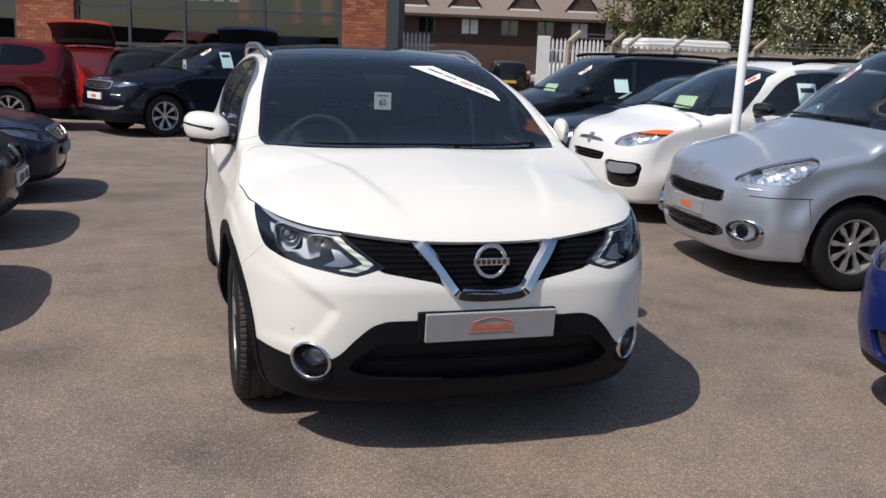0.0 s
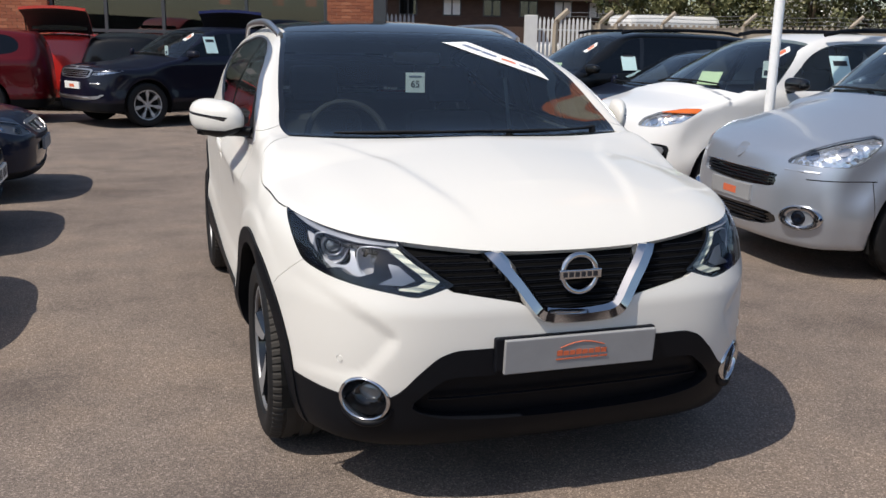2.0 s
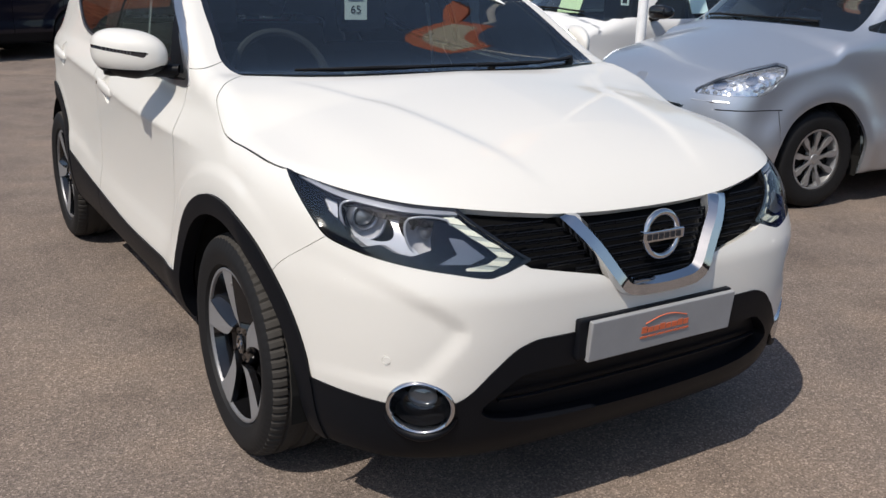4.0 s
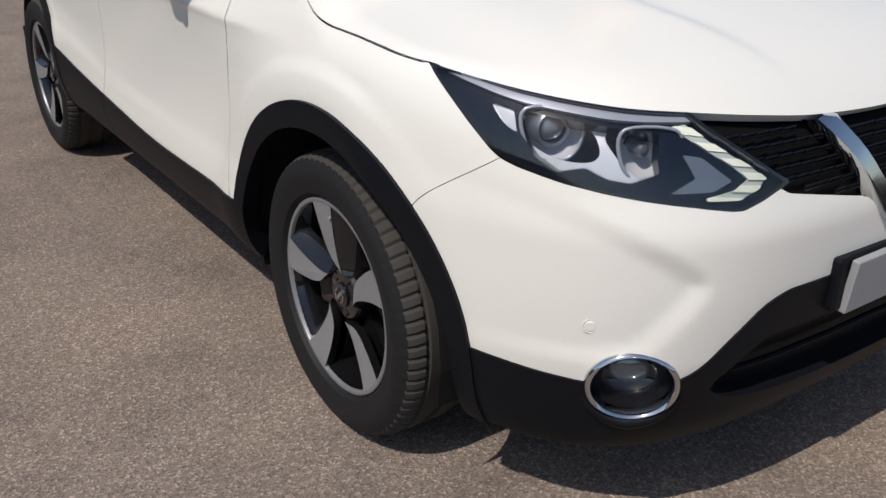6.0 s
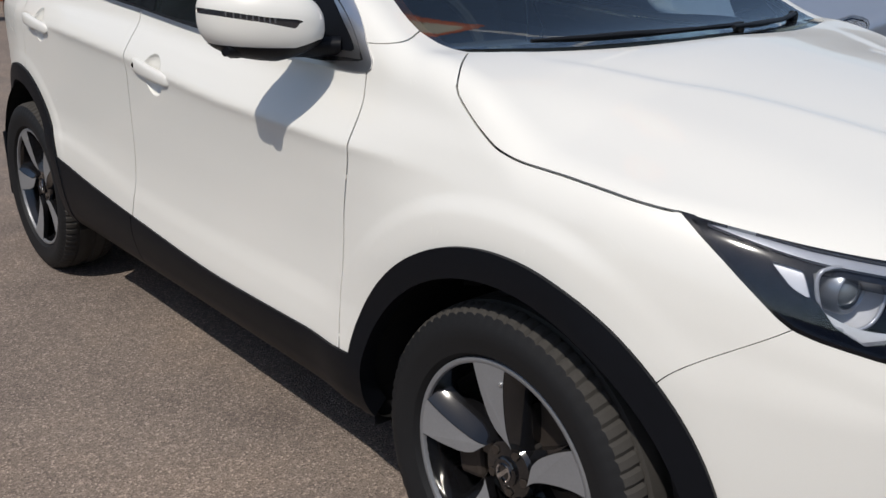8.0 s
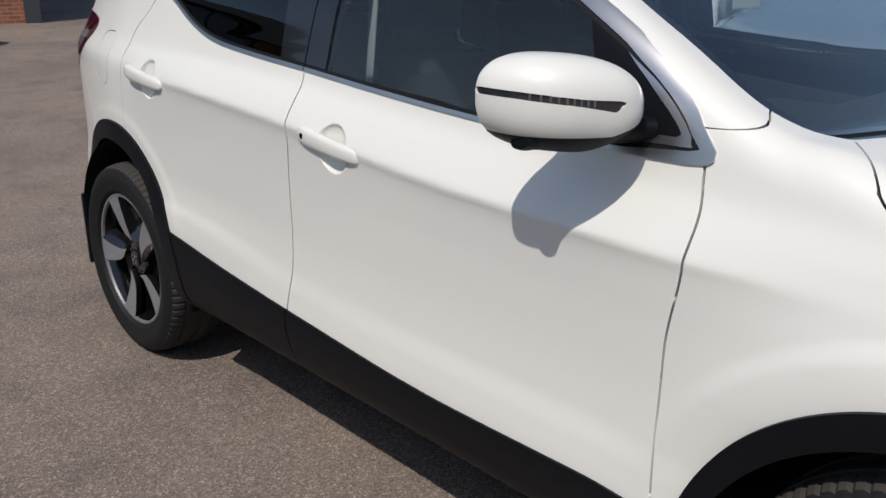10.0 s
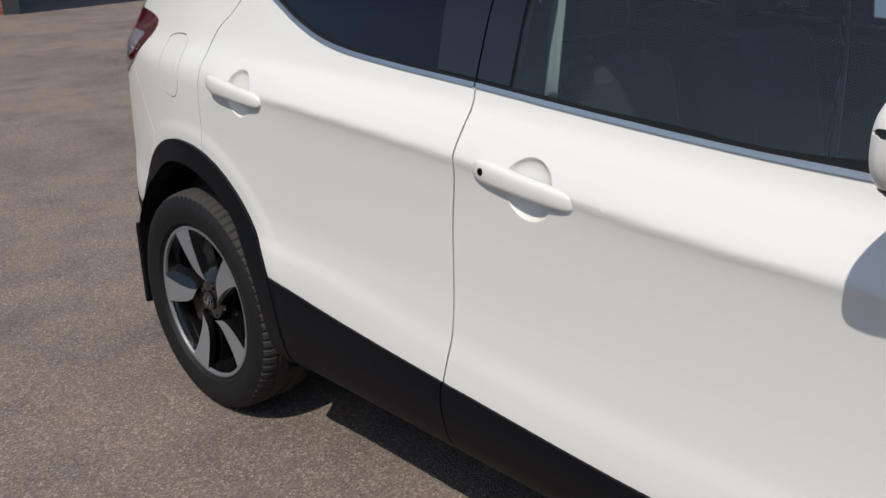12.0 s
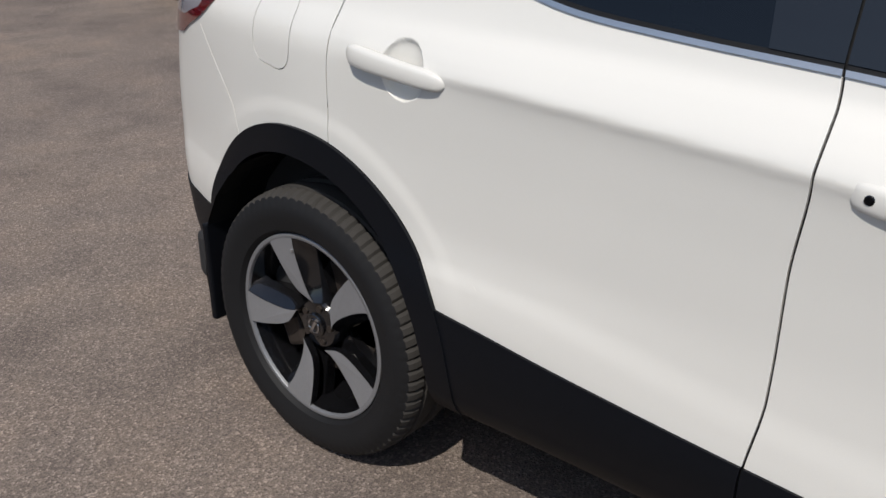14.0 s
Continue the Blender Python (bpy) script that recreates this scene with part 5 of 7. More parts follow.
        smooth(part("fog_scoop", place(tube(scoop, [0.003 + 0.011 * math.sin(math.pi * q / 24) for q in range(25)], 10), m), M_CLAD, fog, "black plastic scoop"), 60)
        for x, z in ((0.72, 0.515),):
            y = nose_y(x, z, 0)
            sm = Matrix.Translation((sd * x, y, z)) @ Matrix.Rotation(radians(-90 + sd * 40), 4, "Z")
            sens = lathe([(0.0, 0.004), (0.009, 0.004), (0.0095, 0.001), (0.0105, 0.001), (0.013, 0.003), (0.0135, -0.004)], 28)
            smooth(part("parking_sensor", place(sens, sm), M_WHITE, car, "white parking sensor"), 30)
    for z, wd in ((0.40, 0.47),):
        pts = [(x, nose_y(abs(x), z, 0.018), z) for x in np.linspace(-wd, wd, 17)]
        part("intake_bar", tube(pts, 0.005, 6, squash=(1.6, 1)), M_CLAD, car)
    # roof rails
    for sd in (-1, 1):
        ys_ = np.linspace(1.22, 2.85, 17)
        pts = [(sd * (0.640 - 0.05 * ((y - 1.9) / 1.0) ** 2), y, 1.50 + 0.052 * min(1, max(0.0, (y - 1.22) * 3)) ** 0.8 * min(1, max(0.02, (2.85 - y) * 4)) ** 0.8 - 0.035 * ((y - 1.9) / 1.0) ** 2) for y in ys_]
        smooth(part("roof_rail", tube(pts, 0.017, 10, squash=(0.8, 1.1)), M_SATIN, car, "satin silver roof rail"), 60)
    # wipers
    for x0, x1, y0, y1 in ((-0.55, 0.19, 0.040, 0.085), (0.10, 0.62, 0.045, 0.085)):
        pts = []
        for q in np.linspace(0, 1, 11):
            x = x0 + (x1 - x0) * q
            y = 0.155 + 0.128 * (x / 0.71) ** 2 + y0 + (y1 - y0) * q
            z = np.linspace(1.0, 1.3, 300)
            f = form(np.stack([np.full(300, abs(x)), np.full(300, y), z], 1))
            pts.append((x, y, z[int(np.argmax(f > 0))] + 0.012))
        wip = part("wiper", tube(pts[4:], [0.006 + 0.0005 * q for q in range(7)], 6, squash=(1.3, 0.8)), M_SEAL, car, "black wiper arm")
        part("wiper_blade", tube([(a, b + 0.006, c + 0.001) for a, b, c in pts[:8]], [0.005 + 0.0055 * math.sin(math.pi * q / 7) for q in range(8)], 8, squash=(1.3, 0.8)), M_SEAL, wip)
        piv = lathe([(0.0, 0.008), (0.010, 0.007), (0.014, 0.0), (0.015, -0.02)], 16)
        smooth(part("wiper_pivot", place(piv, Matrix.Translation(pts[-1]) @ Matrix.Rotation(radians(-90), 4, "Y")), M_SEAL, wip), 40)
    # mud flaps, wheels, wheel liners
    for sd in (-1, 1):
        part("mud_flap", one_box((sd * 0.80 - 0.075, 3.03, 0.225), (sd * 0.80 + 0.075, 3.05, 0.50), 0.006), M_CLAD, car)
        for yc, turn in ((0.0, 0), (2.646, 0)):
            arc = [radians(a) for a in range(-12, 193, 12)]
            vs = [(x, yc + 0.415 * math.cos(a), 0.345 + 0.415 * math.sin(a)) for x in (sd * 0.42, sd * 0.868) for a in arc]
            k = len(arc)
            fs3 = [(i, i + 1, k + i + 1, k + i) for i in range(k - 1)] + [tuple(range(k))]
            part("wheel_liner", (vs, fs3), M_UNDER, car)
    hero_wheel(car, 0.0, -1, 10)
    hero_wheel(car, 2.650, -1, 22)
    hero_wheel(car, 0.0, 1, 20)
    hero_wheel(car, 2.646, 1, 50)
    # cabin
    s.emit(["front_door", "rear_door", "wing"], "door_lining", M_TRIM, car, off=-0.045, skirt=0)
    s.emit(["chrome", "seal", "pillar_f", "pillar_r", "frit", "roof"], "roof_lining", M_TRIM, car, off=-0.02, skirt=0)
    bm = bmesh.new()
    box(bm, (-0.70, 0.30, 0.55), (0.70, 0.72, 1.02), 0.08, 3)
    box(bm, (-0.62, 0.45, 0.98), (-0.16, 0.72, 1.06), 0.04, 3)
    part("dashboard", bm, M_TRIM, car)
    part("cabin_floor", one_box((-0.80, 0.35, 0.28), (0.80, 3.2, 0.42), 0.02), M_TRIM, car)
    part("boot_lining", one_box((-0.7, 2.75, 0.4), (0.7, 3.2, 0.98), 0.03), M_TRIM, car)
    wheel_pts = [Matrix.Translation((-0.38, 0.80, 1.02)) @ Matrix.Rotation(radians(65), 4, "X") @ Vector((0.185 * math.cos(t), 0.185 * math.sin(t), 0)) for t in np.linspace(0, 2 * math.pi, 33)[:-1]]
    part("steering_wheel", tube(wheel_pts, 0.016, 8, True), M_TRIM, car)
    for x in (-0.38, 0.38):
        seat = part("seat", one_box((x - 0.25, 0.95, 0.42), (x + 0.25, 1.48, 0.66), 0.06), M_SEAT, car, "dark cloth seat")
        part("backrest", one_box((-0.25, -0.07, 0), (0.25, 0.07, 0.53), 0.06, Matrix.Translation((x, 1.50, 0.58)) @ Matrix.Rotation(radians(-14), 4, "X")), M_SEAT, seat)
        part("headrest", one_box((-0.13, -0.045, 0), (0.13, 0.045, 0.20), 0.04, Matrix.Translation((x, 1.645, 1.135)) @ Matrix.Rotation(radians(-8), 4, "X")), M_SEAT, seat)
    bench = part("rear_seat", one_box((-0.62, 2.0, 0.42), (0.62, 2.45, 0.66), 0.06), M_SEAT, car, "dark cloth rear bench")
    part("backrest", one_box((-0.62, -0.07, 0), (0.62, 0.07, 0.55), 0.06, Matrix.Translation((0, 2.5, 0.6)) @ Matrix.Rotation(radians(-16), 4, "X")), M_SEAT, bench)
    for x in (-0.715, 0.715):
        belt = part("seat_belt", tube([(x, 1.49, 0.60), (x * 0.985, 1.495, 1.0), (x * 0.93, 1.505, 1.30)], 0.022, 6, squash=(0.12, 1.0)), M_BELT, car, "pale grey seat belt")
        part("belt_anchor", one_box((x * 0.93 - 0.015, 1.48, 1.28), (x * 0.93 + 0.015, 1.53, 1.34), 0.006), M_TRIM, belt)
    mirror = part("rear_view_mirror", one_box((-0.12, 0.97, 1.36), (0.12, 1.0, 1.42), 0.015), M_GLOSSBLACK, car)
    return car, form


HERO, HERO_FORM = white_crossover()


# ---- ground ----
def ground():
    vs = [(x, y, 0.0) for x, y in ((-150, -120), (220, -120), (220, 240), (-150, 240))]
    g = part("ground", (vs, [(0, 1, 2, 3)]), M_ASPHALT)
    tagged(g, "sunlit worn grey-brown asphalt car lot", "ground", kind="structure")


ground()


# ---- the other parked cars ----
def plain_wheel(parent, x, y, r, side, alloy, spokes=8, share=0.66):
    w = new("wheel")
    w.parent = parent
    w.matrix_basis = Matrix.Translation((side * x, y, r)) @ Matrix.Rotation(0 if side > 0 else math.pi, 4, "Z")
    rim = r * share
    smooth(part("tyre", tyre_mesh(r, 0.205, rim, 24), M_RUBBER, w), 30)
    smooth(part("rim", lathe([(0.0, 0.02), (rim * 0.9, 0.02), (rim * 0.93, 0.07), (rim * 0.96, 0.088), (rim * 1.02, 0.09), (rim * 1.03, 0.08)], 40), alloy, w), 30)
    dark = lathe([(0.0, 0.022), (rim * 0.89, 0.022)], 40)
    part("rim_dish", dark, M_UNDER, w)
    for i in range(spokes):
        hw = 150 / spokes / 2
        blade = [(0.03, -40), (rim * 0.45, -hw * 0.62), (rim * 0.75, -hw * 0.92), (rim * 0.93, -hw * 0.62), (rim * 0.94, 0), (rim * 0.93, hw * 0.62), (rim * 0.75, hw * 0.92), (rim * 0.45, hw * 0.62), (0.03, 40)]
        part("spoke", place(polar_slab(blade, lambda q: 0.068 + 0.02 * q / rim, 0.03), Matrix.Rotation(2 * math.pi * i / spokes, 4, "X")), alloy, w)
    smooth(part("hub", lathe([(0.0, 0.078), (0.03, 0.076), (0.045, 0.06), (0.05, 0.03)], 24), alloy, w), 40)
    return w


def parked_car(label, at, yaw, paint_mat, c, h=0.04, group="parked cars", plate=None, cards=(), wheel_mat=None, rails=None, hung=()):
    """A parked car from its outlines, nose towards its own -y, in panels like the white one."""
    car = root("car", label, "car", group, m=Matrix.Translation((at[0], at[1], 0)) @ Matrix.Rotation(radians(yaw), 4, "Z"))
    form = car_form(c)
    y_lo, y_hi = min(y for _, y in c["nose"]) - 0.2, max(y for _, y in c["tail"]) + 0.2
    s = Shell(form, (-0.06, y_lo, 0.1), (c["half"] + 0.12, y_hi, max(z for _, z in c["top"]) + 0.12), h)
    s.weld = True
    xz, yz = (lambda v: v[:, [0, 2]]), (lambda v: v[:, [1, 2]])
    phi = lambda v: np.stack([np.degrees(np.arctan2(v[:, 0], 0.3 - v[:, 1])) / 60, v[:, 2]], 1)
    wb, wr, half = c["wheelbase"], c["wheel_r"], c["half"]
    for yc in (0, wb):
        s.cut(lambda v: wr + 0.055 - np.hypot(v[:, 1] - yc, np.maximum(v[:, 2] - wr, 0)), "hole", where=lambda q: q[:, 0] > half * 0.55)
    s.keep(s.L != "hole")
    s.cut(lambda v: c["sill"] - v[:, 2], "clad")
    height_ = c["roof_z"] - 0.10
    scr0, scr1, belt, roof = c["screen"][0], c["screen"][1], c["belt"], c["roof_z"]
    bow = c.get("screen_bow", 0.12)
    s.cut(lambda v: scr0 - bow * (v[:, 0] / 0.75) ** 2 * -1 - 0.03 - v[:, 1], "bonnet", of=["body"], where=lambda q: (q[:, 2] > c["bonnet_z"]) & (q[:, 1] < scr0 + 0.35))
    px = spline(c["pillar"])
    sf = lambda v: np.minimum(np.minimum(v[:, 1] - scr0 - bow * (v[:, 0] / 0.75) ** 2, scr1 + 0.05 * v[:, 0] ** 2 - v[:, 1]), px(v[:, 2]) - v[:, 0])
    s.cut(sf, "windscreen", of=["body", "bonnet"], where=lambda q: q[:, 2] > belt - 0.08)
    dlo = rounded(c["dlo"], 4)
    s.cut(lambda v: inside(yz(v), dlo), "side_glass", of=["body"], where=lambda q: (q[:, 0] > half * 0.45) & (q[:, 2] > belt - 0.1))
    if "quarter" in c:
        s.cut(lambda v: np.minimum(np.minimum(v[:, 2] - belt - 0.005, c["quarter"][0][2] - v[:, 1] + 0.9 * (v[:, 2] - belt)), height_ - v[:, 2]), "post", of=["body"], where=lambda q: (q[:, 0] > half * 0.45) & (q[:, 1] < c["quarter"][0][3]))
        s.cut(lambda v: inside(yz(v), rounded(c["quarter"][1], 4)), "side_glass", of=["body", "post"], where=lambda q: (q[:, 0] > half * 0.45) & (q[:, 2] > belt - 0.1))
    for line in c.get("seams", ()):
        axis, other = (2, 1) if line[0] == "z" else (1, 2)
        s.band(lambda v: v[:, axis] - line[1] - line[4] * (v[:, other] - line[2]), 0.0035, "gap", ["body", "bumper", "clad"], where=lambda q: (q[:, other] > line[2]) & (q[:, other] < line[3]) & (q[:, 0] > line[5]) & (q[:, 1] < 0.2))
    for p0 in c["posts"]:
        s.band(lambda v: v[:, 1] - p0 - 0.15 * (v[:, 2] - belt), 0.03, "post", ["side_glass"])
        s.band(lambda v: v[:, 1] - p0 + 0.02, 0.004, "gap", ["body"], where=lambda q: (q[:, 2] < belt + 0.02) & (q[:, 2] > c["sill"]) & (q[:, 0] > half * 0.7))
    s.cut(lambda v: inside(phi(v), np.array(c["lamp"])), "lamp", of=["body", "bonnet"], where=lambda q: q[:, 1] < 0.25)
    s.cut(lambda v: 0.004 - inside(phi(v), np.array(c["lamp"])), "lamp_edge", of=["lamp"])
    for poly, lab in c["front"]:
        s.cut(lambda v: inside(xz(v), rounded(poly, 3)), lab, of=["body", "clad", "bonnet", "trim", "grille"], where=lambda q: q[:, 1] < -0.2)
    if "bumper_z" in c:
        s.cut(lambda v: np.minimum(c["bumper_z"] - v[:, 2], -0.36 - v[:, 1]), "bumper", of=["body", "clad"])
        s.emit("bumper", "front_bumper", paint_mat, car, skirt=0.02)
    strips = s.islands("body")
    s.emit("body", "body_shell", paint_mat, car, skirt=0.03)
    for strip in strips:
        for sd in (-1, 1):
            s.emit(strip, "body_panel", paint_mat, car, skirt=0.03, sides=sd)
    s.emit("bonnet", "bonnet", paint_mat, car, skirt=0.02)
    s.emit("clad", "lower_trim", c.get("clad_mat", M_CLAD), car, skirt=0.02)
    s.emit("windscreen", "windscreen", M_SCREEN, car, skirt=0)
    s.emit("post", "window_post", M_GLOSSBLACK, car, skirt=0.01, kind="stuff")
    s.emit("gap", "panel_gap", M_SEAL, car, off=-0.008, skirt=0, kind="stuff")
    s.emit("grille", "grille", M_GLOSSBLACK, car, off=-0.02, skirt=0)
    s.emit("trim", "bumper_trim", M_SATIN, car, off=0.006, skirt=0.02)
    for sd in (-1, 1):
        s.emit("fog", "fog_lamp", c.get("fog_mat", M_CHROME), car, sides=sd, off=0.004, skirt=0.03)
        s.emit("side_glass", "side_window", c.get("glass", M_GLASS), car, sides=sd, skirt=0)
        hl = s.emit("lamp", "headlamp", M_LENS, car, sides=sd, skirt=0)
        if hl:
            hl.visible_shadow = False
            s.emit("lamp_edge", "lamp_rim", M_SILVERED, hl, sides=sd, off=-0.001, skirt=0.004)
            s.emit("lamp", "lamp_bowl", c.get("lamp_mat", M_SILVERED), hl, sides=sd, off=-0.022, skirt=0.02)
            zs_ = [z for _, z in c["lamp"]]
            for ang, rr in ((33, 0.034), (42, 0.030)):
                zc_ = (min(zs_) * 0.55 + max(zs_) * 0.45) - 0.02 + 0.004 * (ang - 33)
                ring = lambda v: np.hypot((phi(v)[:, 0] * 60 - ang) * 0.0155, v[:, 2] - zc_)
                s.cut(lambda v: rr - ring(v), "lamp_eye", of=["lamp"])
            s.emit("lamp_eye", "lamp_reflectors", M_CHROME, hl, sides=sd, off=-0.012, skirt=0.02, kind="stuff")
            s.L[s.L == "lamp_eye"] = "lamp"
            if c.get("amber"):
                s.cut(lambda v: v[:, 2] - c["amber"], "amber", of=["lamp"])
                s.emit("amber", "indicator", M_AMBER, hl, sides=sd, off=0.003, skirt=0.01)
                s.L[s.L == "amber"] = "lamp"
        for yc in (0, wb):
            plain_wheel(car, half - 0.135, yc, wr, sd, wheel_mat or M_ALLOY, c.get("spokes", 8), c.get("rim_share", 0.66))
            arc = [radians(a) for a in range(-20, 201, 20)]
            k = len(arc)
            vs = [(x, yc + (wr + 0.06) * math.cos(a), wr + (wr + 0.06) * math.sin(a)) for x in (sd * half * 0.5, sd * (half - 0.03)) for a in arc]
            part("wheel_liner", (vs, [(i, i + 1, k + i + 1, k + i) for i in range(k - 1)] + [tuple(range(k))]), M_UNDER, car)
        my, mz = scr0 + c.get("mirror_back", 0.33), belt + 0.07
        bm = bmesh.new()
        g = bmesh.ops.create_icosphere(bm, subdivisions=3, radius=1.0)
        for v in bm.verts:
            q = [math.copysign(abs(e) ** 0.72, e) for e in v.co]
            v.co = Vector((sd * (half + 0.09 + 0.10 * q[0]), my + 0.06 * min(q[1], 0.4) + 0.04 * q[0], mz + 0.062 * q[2] * (1 - 0.15 * q[0])))
        mm = smooth(part("door_mirror", bm, c.get("mirror_mat", paint_mat), car), 60)
        part("mirror_arm", tube([(sd * (half + 0.05), my, mz - 0.05), (sd * (half - 0.08), my, mz - 0.075)], 0.025, 8), M_CLAD, mm)
    s.emit(["body"] + strips, "cabin_lining", M_TRIM, car, off=-0.04, skirt=0)
    part("dashboard", one_box((-half + 0.16, scr0 + 0.03, 0.5), (half - 0.16, scr0 + 0.5, belt - 0.04), 0.05), M_TRIM, car)
    for x in (-0.37, 0.37):
        st = part("seat", one_box((x - 0.23, scr0 + 0.85, 0.45), (x + 0.23, scr0 + 1.35, 0.7), 0.05), M_SEAT, car)
        part("backrest", one_box((x - 0.23, scr0 + 1.3, 0.6), (x + 0.23, scr0 + 1.45, belt + 0.18), 0.05), M_SEAT, st)
        part("headrest", one_box((x - 0.12, scr0 + 1.36, belt + 0.2), (x + 0.12, scr0 + 1.45, belt + 0.38), 0.03), M_SEAT, st)
    if rails:
        for sd in (-1, 1):
            pts = [(sd * rails[0], y, rails[1] + rails[2] * math.sin(math.pi * min(1, max(0, q / 10))) ** 0.4) for q, y in enumerate(np.linspace(rails[3], rails[4], 11))]
            part("roof_rail", tube(pts, 0.022, 8), M_CLAD, car)
    ny = lambda x, z: next((y for y in np.arange(y_lo, 0.5, 0.01) if form(np.array([[abs(x), y, z]]))[0] < 0), y_lo)
    for z, x0, x1, rad, mat in c.get("bars", ()):
        pts = [(x, ny(x, z) + 0.002, z) for x in np.linspace(x0, x1, 9)]
        part("grille_bar", tube(pts, rad, 6), mat, car)
    for fx, fz, fr_ in c.get("fogs", ()):
        for sd in (-1, 1):
            to = Matrix.Translation((sd * (fx + 0.006), ny(fx, fz) - 0.006, fz)) @ Matrix.Rotation(radians(-90 + sd * 36), 4, "Z")
            fog = smooth(part("fog_lamp", place(lathe([(0.0, -0.005), (fr_ * 0.35, 0.004), (fr_ * 0.6, -0.004), (fr_ * 0.62, -0.02)], 24), to), M_LAMPGREY, car), 40)
            smooth(part("fog_ring", place(lathe([(fr_ * 0.60, -0.02), (fr_ * 0.68, 0.006), (fr_ * 0.8, 0.012), (fr_ * 0.98, 0.010), (fr_ * 1.06, 0.0), (fr_ * 1.1, -0.03)], 32), to @ Matrix.Translation((0, sd * 0.012, 0)) @ Matrix.Diagonal((1, 1.7, 1, 1))), M_CHROME, fog), 40)
    if plate:
        pz, pm, ink = plate
        y = ny(0.0, pz) - 0.014
        p = part("number_plate", one_box((-0.26, y - 0.006, pz - 0.056), (0.26, y + 0.02, pz + 0.056), 0.003), pm, car)
        if ink is M_ORANGE:
            part("plate_print", one_box((-0.085, y - 0.0075, pz - 0.03), (0.085, y - 0.005, pz + 0.018)), ink, p)
        else:
            for k in range(7):
                x = -0.225 + k * 0.062 + (0.03 if k > 3 else 0)
                part("plate_bar", one_box((x, y - 0.0075, pz - 0.035), (x + 0.042, y - 0.005, pz + 0.035)), ink, p)
    by = ny(0.0, c["badge_z"])
    slope = math.atan2(ny(0.0, c["badge_z"] + 0.04) - ny(0.0, c["badge_z"] - 0.04), 0.08)
    shield = rounded([(-0.050, 0.046), (0.0, 0.056), (0.050, 0.046), (0.046, -0.020), (0.0, -0.060), (-0.046, -0.020)], 4)
    lay = lambda a, b, d: (a, d, b)
    badge = place(prism([tuple(q) for q in shield], 0.014, lay), Matrix.Translation((0, by - 0.010, c["badge_z"])) @ Matrix.Rotation(-slope, 4, "X"))
    part("badge", badge, M_ALLOY, car, "bright plain badge")
    wy = [(x, scr0 + 0.05 + bow * (x / 0.75) ** 2) for x in np.linspace(-0.6, 0.5, 8)]
    wz = lambda x, y: next((z for z in np.arange(0.7, 1.9, 0.01) if form(np.array([[abs(x), y, z]]))[0] > 0), 1.0)
    part("wiper", tube([(x, y, wz(x, y) + 0.012) for x, y in wy], 0.009, 6), M_SEAL, car)
    top_z = lambda x, y: next((z for z in np.arange(1.95, 0.8, -0.004) if form(np.array([[abs(x), y, z]]))[0] < 0), 1.0)
    for kind, x, y in hung:
        z = top_z(x, y)
        if kind == "hanger":
            cd = part("hanging_card", one_box((x - 0.055, y + 0.05, z - 0.24), (x + 0.055, y + 0.054, z - 0.08), 0.001), M_AGECARD, car, "pale card hung behind the windscreen")
            part("card_print", one_box((x - 0.03, y + 0.048, z - 0.22), (x + 0.03, y + 0.051, z - 0.17)), M_INK, cd)
        elif kind == "paper":
            part("dash_paper", one_box((-0.11, -0.08, 0), (0.11, 0.08, 0.003), 0.0, Matrix.Translation((x, y + 0.10, top_z(x, y) - 0.03)) @ Matrix.Rotation(radians(28), 4, "Z") @ Matrix.Rotation(radians(50), 4, "X")), M_PAPERGREEN, car, "pale green sheet on the dashboard")
        else:
            pts = [(x + dx, y + dy) for dx, dy in ((0, 0), (0.09, 0.0), (0.09, 0.16), (0, 0.22))]
            part("screen_sticker", ([(a, b, top_z(a, b) + 0.006) for a, b in pts], [(0, 1, 2, 3)]), M_PAPER, car, "white windscreen sticker")
            part("sticker_print", ([(a * 0.6 + 0.4 * (x + 0.045), b * 0.5 + 0.5 * (y + 0.10), top_z(a * 0.6 + 0.4 * (x + 0.045), b * 0.5 + 0.5 * (y + 0.10)) + 0.010) for a, b in pts], [(0, 1, 2, 3)]), M_ORANGE, car)
    for sd, y, z, mat in cards:
        x = next((q for q in np.arange(half + 0.1, 0.2, -0.01) if form(np.array([[q, y, z]]))[0] < 0), half) + 0.006
        cd = part("window_card", one_box((sd * x - 0.004, y - 0.11, z - 0.15), (sd * x + 0.004, y + 0.11, z + 0.15), 0.001, Matrix.Translation((sd * x, 0, z)) @ Matrix.Rotation(radians(-sd * 25), 4, "Y") @ Matrix.Translation((-sd * x, 0, -z))), mat, car, "printed price card")
        part("card_print", one_box((sd * x - 0.006, y - 0.08, z + 0.05), (sd * x + 0.006, y + 0.08, z + 0.10), 0.0, Matrix.Translation((sd * x, 0, z)) @ Matrix.Rotation(radians(-sd * 25), 4, "Y") @ Matrix.Translation((-sd * x, 0, -z))), M_INK, cd)
    return car, form, s


